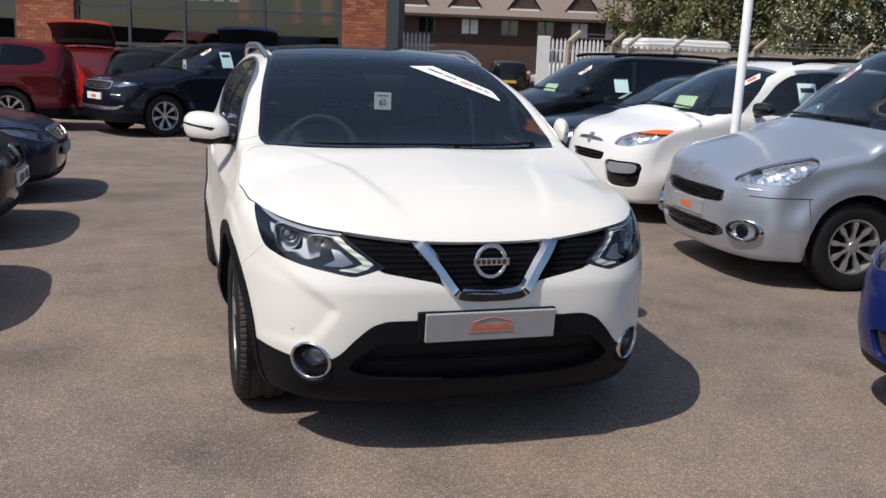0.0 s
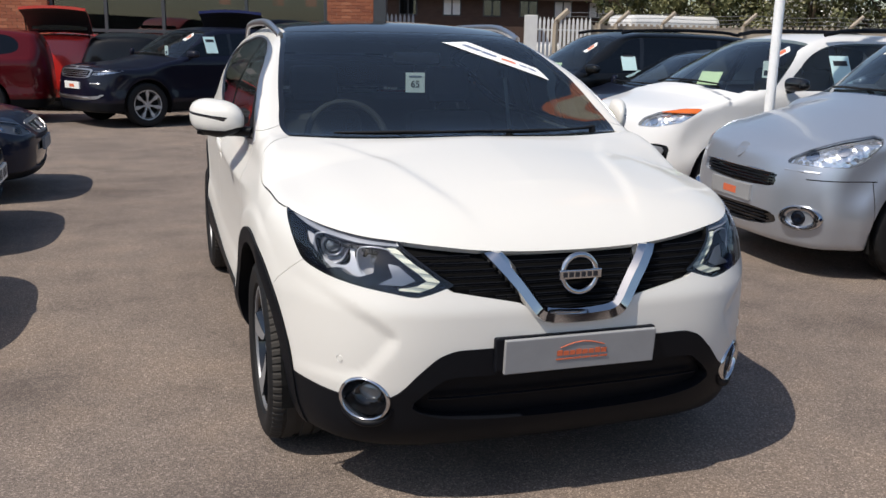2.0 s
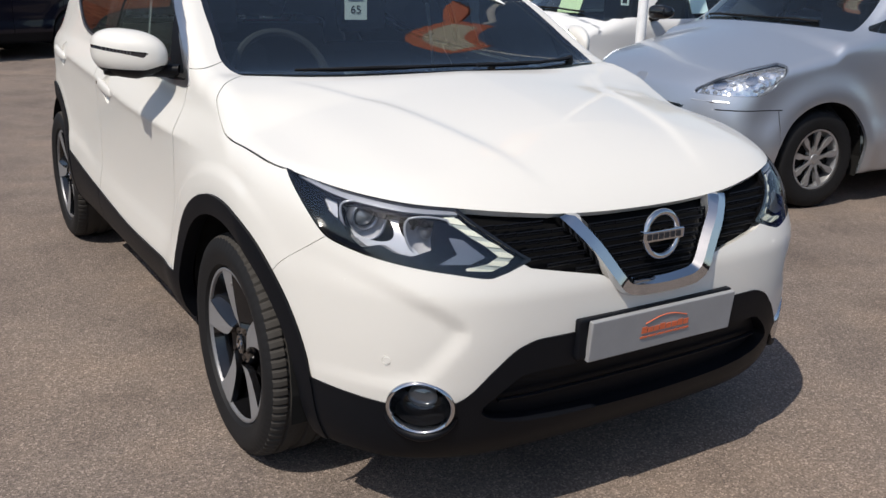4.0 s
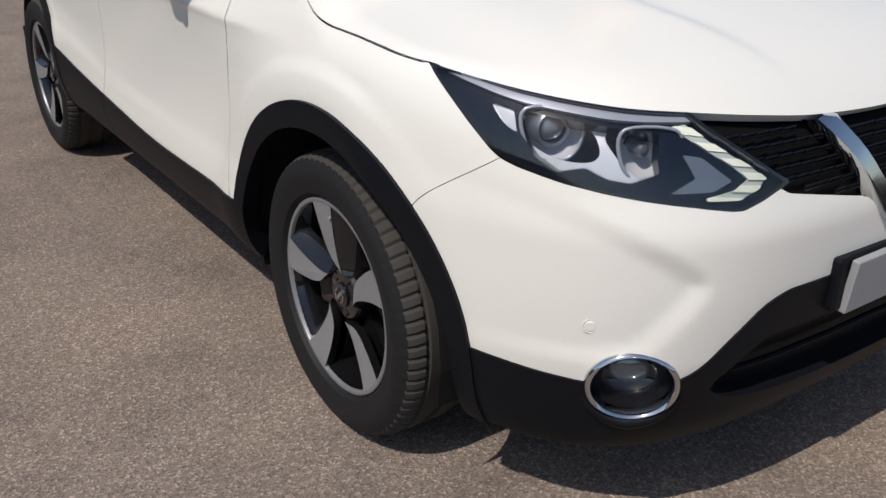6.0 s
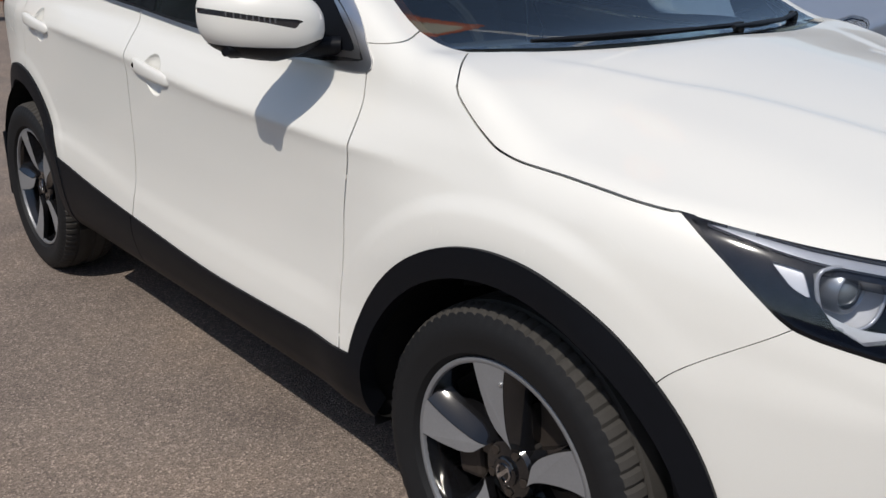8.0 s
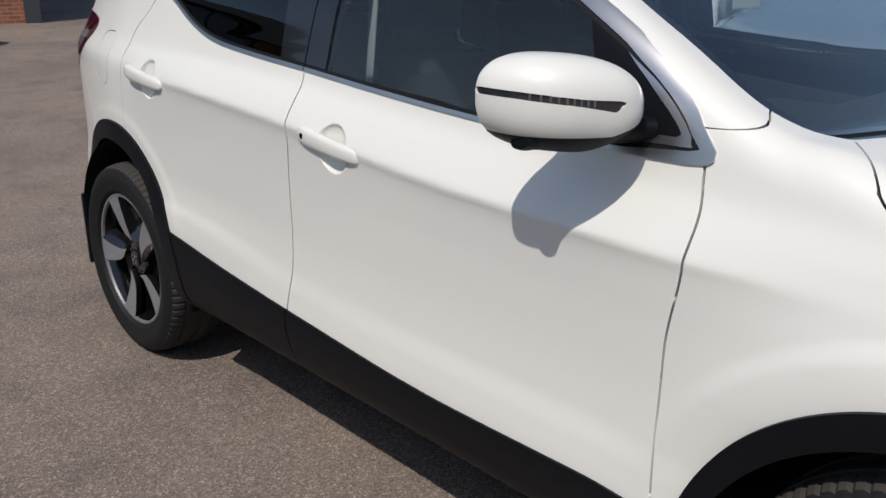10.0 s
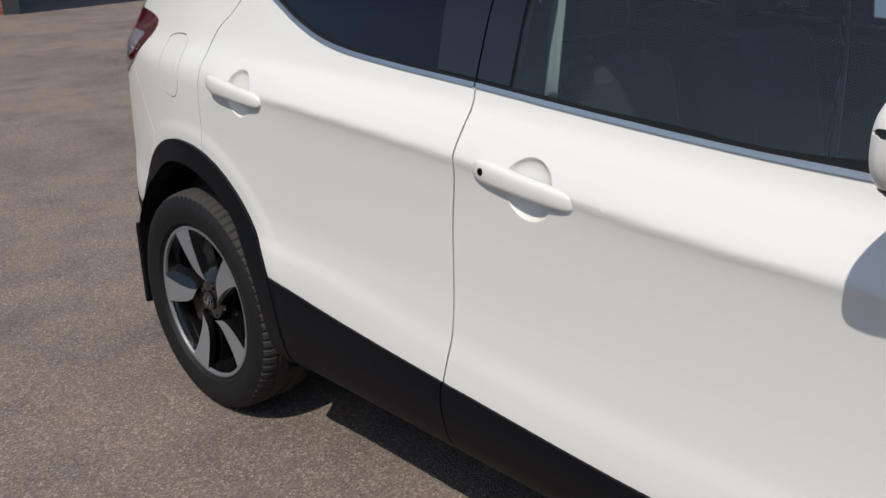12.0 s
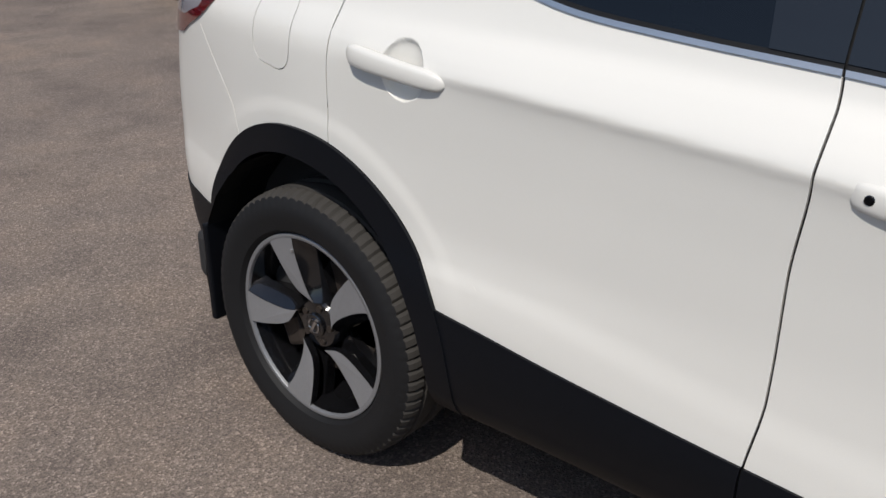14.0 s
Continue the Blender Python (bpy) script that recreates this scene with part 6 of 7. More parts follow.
def outlines(length=4.35, height=1.55, half=0.89, wheelbase=2.62, bonnet_z=0.92, belt=0.98, nose_z=0.72, screen=(0.30, 1.15), over=0.86, wheel_r=0.32, bottom=0.2, upright=0.0, **more):
    """Everyday hatchback or estate outlines from a few sizes; front axle at y = 0."""
    end = length - over
    a, b = screen
    sz = 1.0 + (belt - 0.98)
    c = dict(
        half=half, wheelbase=wheelbase, wheel_r=wheel_r, bottom=bottom, axle_z=wheel_r, nose_quad=0.10, nose_six=0.28, k_nose=0.05, flare=0.016, flare_r=wheel_r + 0.07, screen=screen, belt=belt, roof_z=height, screen_bow=0.14, bonnet_z=nose_z + 0.02,
        top=[(-over - 0.15, nose_z - 0.2), (-over + 0.04, nose_z), (-over + 0.2, nose_z + 0.09), (-0.2, bonnet_z), (a - 0.05, belt + 0.02), (a + 0.05, belt + 0.06), ((a + b) / 2, (belt + 0.06 + height - 0.06) / 2 + 0.01), (b, height - 0.06),
             (b + 0.4, height - 0.005), (b + 0.9, height), (end - 0.9, height - 0.02), (end - 0.3 + upright * 0.25, height - 0.09), (end, height - 0.25 + upright * 0.1)],
        side=[(0.1, half - 0.09), (bottom + 0.08, half - 0.03), (0.45, half), (0.62, half - 0.012), (belt - 0.12, half), (belt - 0.04, half - 0.012), (belt + 0.03, half - 0.05), (height - 0.25, half - 0.16), (height - 0.08, half - 0.245), (height + 0.02, half - 0.33)],
        plan=[(-over, -0.12), (-0.5, -0.05), (0, -0.01), (0.4, 0), (wheelbase - 0.3, 0), (wheelbase + 0.2, -0.03), (end, -0.13)],
        nose=[(0.1, -over + 0.12), (0.25, -over + 0.04), (0.42, -over), (0.55, -over + 0.005), (nose_z - 0.02, -over + 0.06), (nose_z + 0.15, -over + 0.25), (1.2, -0.2)],
        tail=[(0.2, end - 0.1), (0.5, end), (0.9, end - 0.02), (belt + 0.1, end - 0.08 + upright * 0.05), (height, end - 0.35 + upright * 0.25)],
        crown=[(-over, 0.06), (0, 0.08), (a, 0.03), (b, 0.05), (end, 0.07)],
        pillar=[(belt - 0.1, half - 0.13), (belt + 0.1, half - 0.16), (height - 0.1, half - 0.31), (height, half - 0.34)],
        dlo=[(a + 0.22, belt + 0.02), (a + 0.9, belt + 0.02), (wheelbase - 0.4, belt + 0.04), (end - 0.55, belt + 0.08), (end - 0.5, height - 0.2), (end - 0.9, height - 0.11), (b + 0.6, height - 0.095), (b + 0.15, height - 0.13), ((a + b) / 2 + 0.2, belt + 0.2)],
        posts=(a + 1.15, wheelbase - 0.15), sill=0.27, badge_z=nose_z - 0.03,
        lamp=[(22 / 60, nose_z - 0.06), (30 / 60, nose_z - 0.08), (45 / 60, nose_z - 0.03), (52 / 60, nose_z + 0.06), (42 / 60, nose_z + 0.05), (28 / 60, nose_z + 0.01)],
        front=[([(-0.3, nose_z - 0.03), (0.34, nose_z - 0.03), (0.36, nose_z - 0.1), (0.25, nose_z - 0.15), (-0.3, nose_z - 0.15)], "grille"), ([(-0.3, 0.42), (0.45, 0.42), (0.5, 0.34), (0.4, 0.27), (-0.3, 0.27)], "grille")])
    c.update(more)
    return c


# silver people carrier beside the white car's left flank
silver = outlines(4.38, 1.80, 0.90, 2.73, 1.06, 1.12, 0.80, (0.12, 0.95), 0.88, 0.325, 0.20, 1.0, spokes=9, rim_share=0.60, mirror_back=0.66, flare=0.030, flare_r=0.43,
                  seams=(("z", 0.655, -0.75, -0.36, 0.02, 0.50), ("y", -0.36, 0.30, 0.655, -0.10, 0.60)), clad_mat=M_SILVER,
                  lamp=[(25 / 60, 0.742), (36 / 60, 0.738), (45 / 60, 0.745), (48 / 60, 0.775), (53 / 60, 0.89), (52.5 / 60, 0.935), (49 / 60, 0.945), (40 / 60, 0.905), (32 / 60, 0.845), (26 / 60, 0.775)],
                  front=[([(-0.3, 0.655), (0.42, 0.665), (0.46, 0.64), (0.42, 0.575), (-0.3, 0.560)], "grille"), ([(-0.3, 0.405), (0.45, 0.41), (0.42, 0.315), (-0.3, 0.28)], "grille"),
                         ], badge_z=0.775, lamp_mat=M_FACET, posts=(1.25, 2.5),
                  fogs=((0.675, 0.405, 0.078),), bumper_z=0.605,
                  bars=[(z, -0.41, 0.41, 0.006, M_CLAD) for z in (0.59, 0.61, 0.63, 0.65)] + [(z, -0.41, 0.41, 0.006, M_CLAD) for z in (0.31, 0.335, 0.36, 0.385)] + [(0.668, -0.44, 0.44, 0.006, M_CHROME), (0.700, 0.52, 0.74, 0.010, M_SILVER), (0.700, -0.74, -0.52, 0.010, M_SILVER)])
parked_car("metallic silver people carrier with a black-barred grille", (3.565, 2.04), 263.5, M_SILVER, silver, 0.028, plate=(0.50, M_PLATE, M_ORANGE), hung=(("sticker", -0.45, 0.55),))
citro = outlines(4.08, 1.62, 0.87, 2.54, 1.02, 1.08, 0.82, (-0.02, 0.95), 0.80, 0.31, 0.2, 0.9, mirror_mat=M_GLOSSBLACK, mirror_back=0.62, amber=0.885, quarter=((0, 0, 0.30, 0.95), [(0.06, 1.105), (0.40, 1.10), (0.48, 1.12), (0.86, 1.485), (0.78, 1.50), (0.40, 1.32)]),
                 dlo=[(0.66, 1.10), (1.5, 1.10), (2.2, 1.12), (2.75, 1.16), (2.80, 1.42), (2.4, 1.51), (1.6, 1.525), (1.20, 1.50), (0.98, 1.43), (0.80, 1.30)], pillar=[(0.98, 0.78), (1.18, 0.755), (1.52, 0.60), (1.62, 0.56)], clad_mat=M_PUREWHITE,
                 lamp=[(24 / 60, 0.75), (34 / 60, 0.75), (46 / 60, 0.80), (56 / 60, 0.93), (46 / 60, 0.925), (34 / 60, 0.885), (27 / 60, 0.83)],
                 front=[([(-0.3, 0.795), (0.28, 0.795), (0.31, 0.765), (-0.3, 0.77)], "trim"), ([(-0.3, 0.66), (0.30, 0.665), (0.34, 0.63), (0.30, 0.585), (-0.3, 0.58)], "grille"), ([(0.40, 0.598), (0.58, 0.604), (0.76, 0.598), (0.772, 0.50), (0.745, 0.37), (0.60, 0.352), (0.47, 0.372), (0.42, 0.48)], "grille"), ([(0.445, 0.582), (0.58, 0.586), (0.735, 0.582), (0.742, 0.52), (0.70, 0.494), (0.52, 0.488), (0.455, 0.515)], "fog")], badge_z=0.785, lamp_mat=M_FACET, fog_mat=M_ALLOY, bumper_z=0.56, bars=[(0.605, -0.30, 0.30, 0.008, M_CLAD), (0.635, -0.30, 0.30, 0.008, M_CLAD)])
parked_car("white compact people carrier with amber-topped lamps", (3.76, 4.55), 270, M_PUREWHITE, citro, 0.036, cards=((1, 1.25, 1.27, M_PAPERBLUE),), rails=(0.66, 1.60, 0.05, 1.1, 2.8), hung=(("hanger", 0.36, 0.66), ("paper", 0.10, 0.16), ("sticker", 0.50, 0.62)))
lowdark = outlines(4.3, 1.44, 0.88, 2.6, 0.88, 0.94, 0.70, (0.35, 1.25), 0.88, 0.31)
parked_car("dark blue-black low hatchback between two taller cars", (4.1, 6.75), 270, M_NAVY, lowdark, 0.05)
mpv = outlines(4.6, 1.66, 0.91, 2.75, 1.02, 1.07, 0.78, (0.18, 1.05), 0.9, 0.33, 0.2, 0.8, glass=M_PRIVACY)
parked_car("black people carrier with price cards in its windows", (4.0, 8.85), 270, M_BLACKP, mpv, 0.045, cards=((1, 1.15, 1.26, M_PAPERBLUE),), rails=(0.66, 1.63, 0.05, 1.1, 3.0), hung=(("sticker", 0.40, 0.65), ("paper", 0.0, 0.30)))
bluefront = outlines(4.0, 1.48, 0.87, 2.5, 0.90, 0.96, 0.74, (0.3, 1.15), 0.82, 0.31, bars=[(z, -0.33, 0.33, 0.008, M_CHROME) for z in (0.61, 0.64, 0.67, 0.70)])
parked_car("bright blue hatchback nosing out of the row", (2.63, -1.27), 270, M_BLUE, bluefront, 0.045)
# the row on the other side of the lane
kia = outlines(4.3, 1.47, 0.89, 2.65, 0.86, 0.95, 0.66, (0.35, 1.25), 0.86, 0.315, lamp=[(24 / 60, 0.60), (34 / 60, 0.585), (48 / 60, 0.66), (54 / 60, 0.74), (44 / 60, 0.735), (30 / 60, 0.69)],
               front=[([(-0.3, 0.685), (0.39, 0.695), (0.44, 0.645), (0.32, 0.578), (-0.3, 0.582)], "trim"), ([(-0.3, 0.665), (0.36, 0.675), (0.40, 0.64), (0.30, 0.595), (-0.3, 0.60)], "grille"), ([(-0.3, 0.50), (0.45, 0.50), (0.5, 0.36), (0.4, 0.28), (-0.3, 0.28)], "grille")])
parked_car("slate blue hatchback with a slim chrome-edged grille", (-3.02, 6.1), 90, M_SLATE, kia, 0.045, plate=(0.47, M_PLATE, M_PLATE))
blk = outlines(4.2, 1.5, 0.89, 2.6, 0.88, 0.96, 0.70, (0.32, 1.2), 0.84, 0.315)
parked_car("black hatchback with a white number plate", (-3.12, 3.95), 90, M_BLACKP, blk, 0.045, plate=(0.46, M_PLATEW, M_INK))
parked_car("black hatchback standing at the end of the row", (-3.10, 1.72), 90, M_BLACKP, blk, 0.07)
# across the far end of the lane
suv = outlines(4.37, 1.63, 0.94, 2.66, 1.03, 1.10, 0.90, (0.45, 1.25), 0.84, 0.36, 0.24, 0.3, dlo=[(0.67, 1.13), (1.4, 1.14), (2.3, 1.2), (3.0, 1.28), (2.98, 1.40), (2.4, 1.48), (1.7, 1.52), (1.35, 1.47), (1.05, 1.34)], glass=M_PRIVACY,
               lamp=[(25 / 60, 0.835), (34 / 60, 0.83), (46 / 60, 0.865), (55 / 60, 0.92), (42 / 60, 0.905), (27 / 60, 0.89)], sill=0.4,
               front=[([(-0.3, 0.915), (0.47, 0.92), (0.50, 0.86), (0.42, 0.785), (-0.3, 0.785)], "trim"), ([(-0.3, 0.895), (0.44, 0.90), (0.46, 0.86), (0.40, 0.80), (-0.3, 0.80)], "grille"), ([(-0.3, 0.50), (0.55, 0.50), (0.75, 0.54), (0.75, 0.50), (0.5, 0.44), (-0.3, 0.44)], "trim")], badge_z=0.96, lamp_mat=M_REFLECT, bars=[(z, -0.42, 0.42, 0.006, M_SATIN) for z in (0.82, 0.85, 0.878)] + [(0.955, -0.34, 0.34, 0.009, M_ALLOY)] + [(0.47, -0.50, 0.50, 0.022, M_SATIN), (0.70, 0.52, 0.72, 0.012, M_ALLOY), (0.70, -0.72, -0.52, 0.012, M_ALLOY)], spokes=7)
parked_car("dark navy compact off-roader with silver wheels", (-1.62, 13.02), -62, M_NAVY, suv, 0.045, plate=(0.66, M_PLATEW, M_ORANGE), cards=((1, 1.25, 1.32, M_PAPERBLUE),), hung=(("hanger", -0.05, 0.85), ("sticker", 0.42, 0.95)))
red = outlines(4.75, 1.56, 0.95, 2.85, 1.02, 1.06, 0.88, (0.45, 1.25), 0.86, 0.36, 0.24, 0.5, sill=0.4, glass=M_PRIVACY)
parked_car("deep red off-roader with dark windows", (-6.6, 13.9), -90, M_REDP, red, 0.055, cards=((1, 1.9, 1.32, M_PAPERBLUE),))


# ---- marks on the white car's windscreen ----
def on_screen(x, y, lift=0.004):
    z = np.linspace(1.05, 1.6, 400)
    f = HERO_FORM(np.stack([np.full(400, abs(x)), np.full(400, y), z], 1))
    return (x, y, float(z[int(np.argmax(f > 0))]) + lift)


def sheet_on_screen(name, corners, mat, label, lift=0.004, n=10, parent=None):
    a, b, c, d = (np.array(q) for q in corners)
    vs, fs = [], []
    for i in range(n + 1):
        for j in range(3):
            u, v = i / n, j / 2
            p = (a * (1 - u) + b * u) * (1 - v) + (d * (1 - u) + c * u) * v
            vs.append(on_screen(p[0], p[1], lift))
    for i in range(n):
        for j in range(2):
            fs.append((i * 3 + j, i * 3 + 3 + j, i * 3 + 4 + j, i * 3 + 1 + j))
    ob = part(name, (vs, fs), mat, parent)
    if label:
        tagged(ob, label)
    return ob


BANNER = [(0.293, 1.094), (0.559, 0.823), (0.578, 0.716), (0.156, 1.076)]
CARD, CARD_TURN = (-0.041, 0.865, 1.28), -14
bann = sheet_on_screen("screen_banner", BANNER, M_PAPER, "white paper banner with orange and dark print", parent=HERO)
for u0, u1, mat in ((0.10, 0.30, M_PRINTBLUE), (0.32, 0.48, M_PRINTBLUE), (0.54, 0.70, M_ORANGE), (0.74, 0.82, M_PRINTBLUE), (0.84, 0.92, M_PRINTBLUE)):
    a, b, c, d = (np.array(q) for q in BANNER)
    lo, hi = (lambda u: a * (1 - u) + b * u), (lambda u: d * (1 - u) + c * u)
    q = lambda u, v: lo(u) * (1 - v) + hi(u) * v
    sheet_on_screen("banner_print", [q(u0, 0.40), q(u1, 0.40), q(u1, 0.60), q(u0, 0.60)], mat, "", 0.006, 6, bann)
card = part("age_card", one_box((-0.045, -0.001, -0.046), (0.045, 0.001, 0.046), 0.0008, Matrix.Translation(CARD) @ Matrix.Rotation(radians(CARD_TURN), 4, "Z")), M_AGECARD, HERO, "pale blue age card hanging behind the windscreen")
cu = bpy.data.curves.new("card_number", "FONT")
cu.body, cu.size, cu.align_x, cu.align_y = "65", 0.085, "CENTER", "CENTER"
tmp = bpy.data.objects.new("card_number", cu)
scene.collection.objects.link(tmp)
bpy.context.view_layer.update()
num_mesh = bpy.data.meshes.new_from_object(tmp)
bpy.data.objects.remove(tmp)
num_mesh.materials.append(M_INK)
num = new("card_number", num_mesh)
num.parent = card
num.matrix_basis = Matrix.Translation(CARD) @ Matrix.Rotation(radians(CARD_TURN), 4, "Z") @ Matrix.Translation((0, -0.003, -0.008)) @ Matrix.Rotation(radians(90), 4, "X") @ Matrix.Diagonal((0.52, 0.52, 1, 1))
part("card_bar", one_box((-0.030, -0.0025, 0.026), (0.030, -0.0012, 0.032), 0.0, Matrix.Translation(CARD) @ Matrix.Rotation(radians(CARD_TURN), 4, "Z")), M_PRINTBLUE, card)


# ---- white sign pole ----
pole = part("sign_pole", join(lathe([(0.042, 0.0), (0.040, 7.25), (0.0, 7.26)], 24)), M_PAPER)
pole.matrix_basis = Matrix.Translation((3.87, 3.32, 0)) @ Matrix.Rotation(radians(-90), 4, "Y")
smooth(pole, 40)
tagged(pole, "slim white painted steel pole standing between cars", "pole")


def pole_sign():
    """Cream panel in an orange border, bracketed high on the pole."""
    sign = root("hanging_sign", "cream banner sign with an orange border, bracketed to a white pole", "sign")
    m = Matrix.Translation((3.87, 3.32, 0)) @ Matrix.Rotation(math.atan2(-0.75, 0.66), 4, "Z")
    sign.matrix_basis = m
    part("panel", one_box((-0.43, -0.060, 5.45), (0.17, -0.044, 7.05), 0.003), M_CREAM, sign)
    for x0, x1, z0, z1 in ((-0.46, -0.30, 5.40, 7.10), (0.08, 0.20, 5.40, 7.10), (-0.30, 0.08, 5.40, 5.58), (-0.30, 0.08, 6.92, 7.10)):
        part("border", one_box((x0, -0.064, z0), (x1, -0.040, z1), 0.002), M_BORDER, sign, "orange border")
    for z in (5.6, 6.9):
        part("bracket", one_box((-0.06, -0.042, z - 0.03), (0.06, 0.045, z + 0.03), 0.004), M_PAPER, sign)


# ---- buildings and fence ----
def brick(name, a, b, mortar, scale=1.0):
    m, n, l, p = material(name)
    tc, bt = n.new("ShaderNodeTexCoord"), n.new("ShaderNodeTexBrick")
    bt.inputs["Color1"].default_value, bt.inputs["Color2"].default_value, bt.inputs["Mortar"].default_value = (*a, 1), (*b, 1), (*mortar, 1)
    bt.inputs["Scale"].default_value, bt.inputs["Mortar Size"].default_value = 1.0, 0.006
    bt.inputs["Brick Width"].default_value, bt.inputs["Row Height"].default_value = 0.225 * scale, 0.075 * scale
    mp = n.new("ShaderNodeMapping")
    mp.inputs["Rotation"].default_value = (radians(90), 0, 0)
    l.new(tc.outputs["Object"], mp.inputs[0])
    l.new(mp.outputs[0], bt.inputs["Vector"])
    t = noise_tex(n, l, 1.3, 5)
    l.new(mix(n, l, bt.outputs[0], ramp(n, l, t.outputs[0], [(0.3, (0.75, 0.75, 0.75)), (0.7, (1.1, 1.08, 1.05))]).outputs[0], 0.7, "MULTIPLY"), p.inputs["Base Color"])
    p.inputs["Roughness"].default_value = 0.9
    bump(n, l, p, bt.outputs[1], -0.6, 0.01)
    return m


M_BRICK = brick("orange_brick", (0.33, 0.115, 0.06), (0.22, 0.075, 0.045), (0.30, 0.25, 0.2))
M_DARKBRICK = brick("brown_brick", (0.075, 0.042, 0.032), (0.055, 0.032, 0.026), (0.08, 0.06, 0.05))
M_FRAMEGREY = plain("grey_aluminium", (0.06, 0.066, 0.075), 0.45, 0.3)
M_TILES = plain("roof_tiles", (0.19, 0.155, 0.135), 0.9, grain=0.6, scale=9, depth=0.03)
M_CONCRETE = plain("weathered_concrete", (0.36, 0.31, 0.25), 0.9, grain=0.5, scale=30, depth=0.004)
M_PALE = plain("pale_steel_paint", (0.66, 0.67, 0.68), 0.5)
M_YELLOW = plain("yellow_plate", (0.65, 0.42, 0.04), 0.5)
M_WIRE = plain("galvanised_wire", (0.33, 0.34, 0.35), 0.5, 0.7)
M_SHOPGLASS = glass("shop_glass", (0.45, 0.50, 0.50), ior=1.7)
M_INNER = plain("showroom_wall", (0.20, 0.20, 0.19), 0.8)
M_BANNER = plain("orange_banner", (0.55, 0.10, 0.05), 0.7)


def slab(name, o, d, s0, s1, w0, w1, z0, z1, mat, parent=None, label=""):
    """An upright box along a line: s along it, w into it."""
    ang = math.atan2(d[1], d[0])
    bm = one_box((s0, w0, z0), (s1, w1, z1))
    ob = part(name, bm, mat, parent, label)
    ob.matrix_basis = Matrix.Translation((o[0], o[1], 0)) @ Matrix.Rotation(ang, 4, "Z")
    return ob


def showroom():
    o, d = (2.9, 18.2), (0.966, -0.26)
    b = root("showroom", "brick and glass car showroom with grey frames", "building")
    for s0, s1 in ((0.0, 1.08), (-7.75, -6.38), (-17.5, -16.2)):
        slab("brick_pier", o, d, s0, s1, 0.0, 0.5, 0.0, 6.4, M_BRICK, b, "orange brick pier")
    slab("corner_column", o, d, 1.08, 1.36, -0.06, 0.5, 0.0, 6.4, M_FRAMEGREY, b)
    slab("side_wall", o, d, 1.0, 1.3, 0.5, 14, 0.0, 6.4, M_DARKBRICK, b)
    slab("roof_slab", o, d, -18, 1.5, -0.3, 14, 6.4, 6.9, M_FRAMEGREY, b)
    slab("back_wall", o, d, -18, 1.0, 9, 9.3, 0.0, 6.4, M_INNER, b)
    slab("end_wall", o, d, -18, -17.6, 0.0, 9, 0.0, 6.4, M_INNER, b)
    slab("floor", o, d, -18, 1.0, 0.2, 9, 0.0, 0.06, M_INNER, b)
    for s0, s1, bars in ((-6.38, 0.0, (-6.33, -5.1, -3.79, -1.88, -0.05)), (-16.2, -7.75, (-16.15, -14.1, -12, -9.9, -7.8))):
        zs = (0.1, 1.55, 2.42, 4.3, 6.35)
        for q0, q1 in zip(bars[:-1], bars[1:]):
            for z0, z1 in zip(zs[:-1], zs[1:]):
                w = slab("window", o, d, q0 + 0.03, q1 - 0.03, 0.13, 0.14, z0 + 0.03, z1 - 0.03, M_SHOPGLASS, b, "dark reflecting shop glass")
                w.visible_shadow = False
        for q in bars:
            slab("mullion", o, d, q - 0.035, q + 0.035, 0.08, 0.2, 0.0, 6.4, M_FRAMEGREY, b)
        for z in zs:
            slab("transom", o, d, s0, s1, 0.085, 0.195, z - 0.035, z + 0.035, M_FRAMEGREY, b)
    for s in (-2.45, -1.2, -0.42):
        slab("hanging_banner", o, d, s - 0.13, s + 0.13, 0.55, 0.57, 2.2, 4.2, M_BANNER, b, "orange hanging banner")
    for k in range(9):
        slab("sign_bar", o, d, -5.6 + 0.36 * k, -5.36 + 0.36 * k, 0.118, 0.128, 2.62, 2.86, M_INNER, b)
    for k in range(4):
        slab("display_desk", o, d, -5.5 + 1.3 * k, -4.9 + 1.3 * k, 2.5, 3.2, 0.06, 1.1, M_INNER, b)


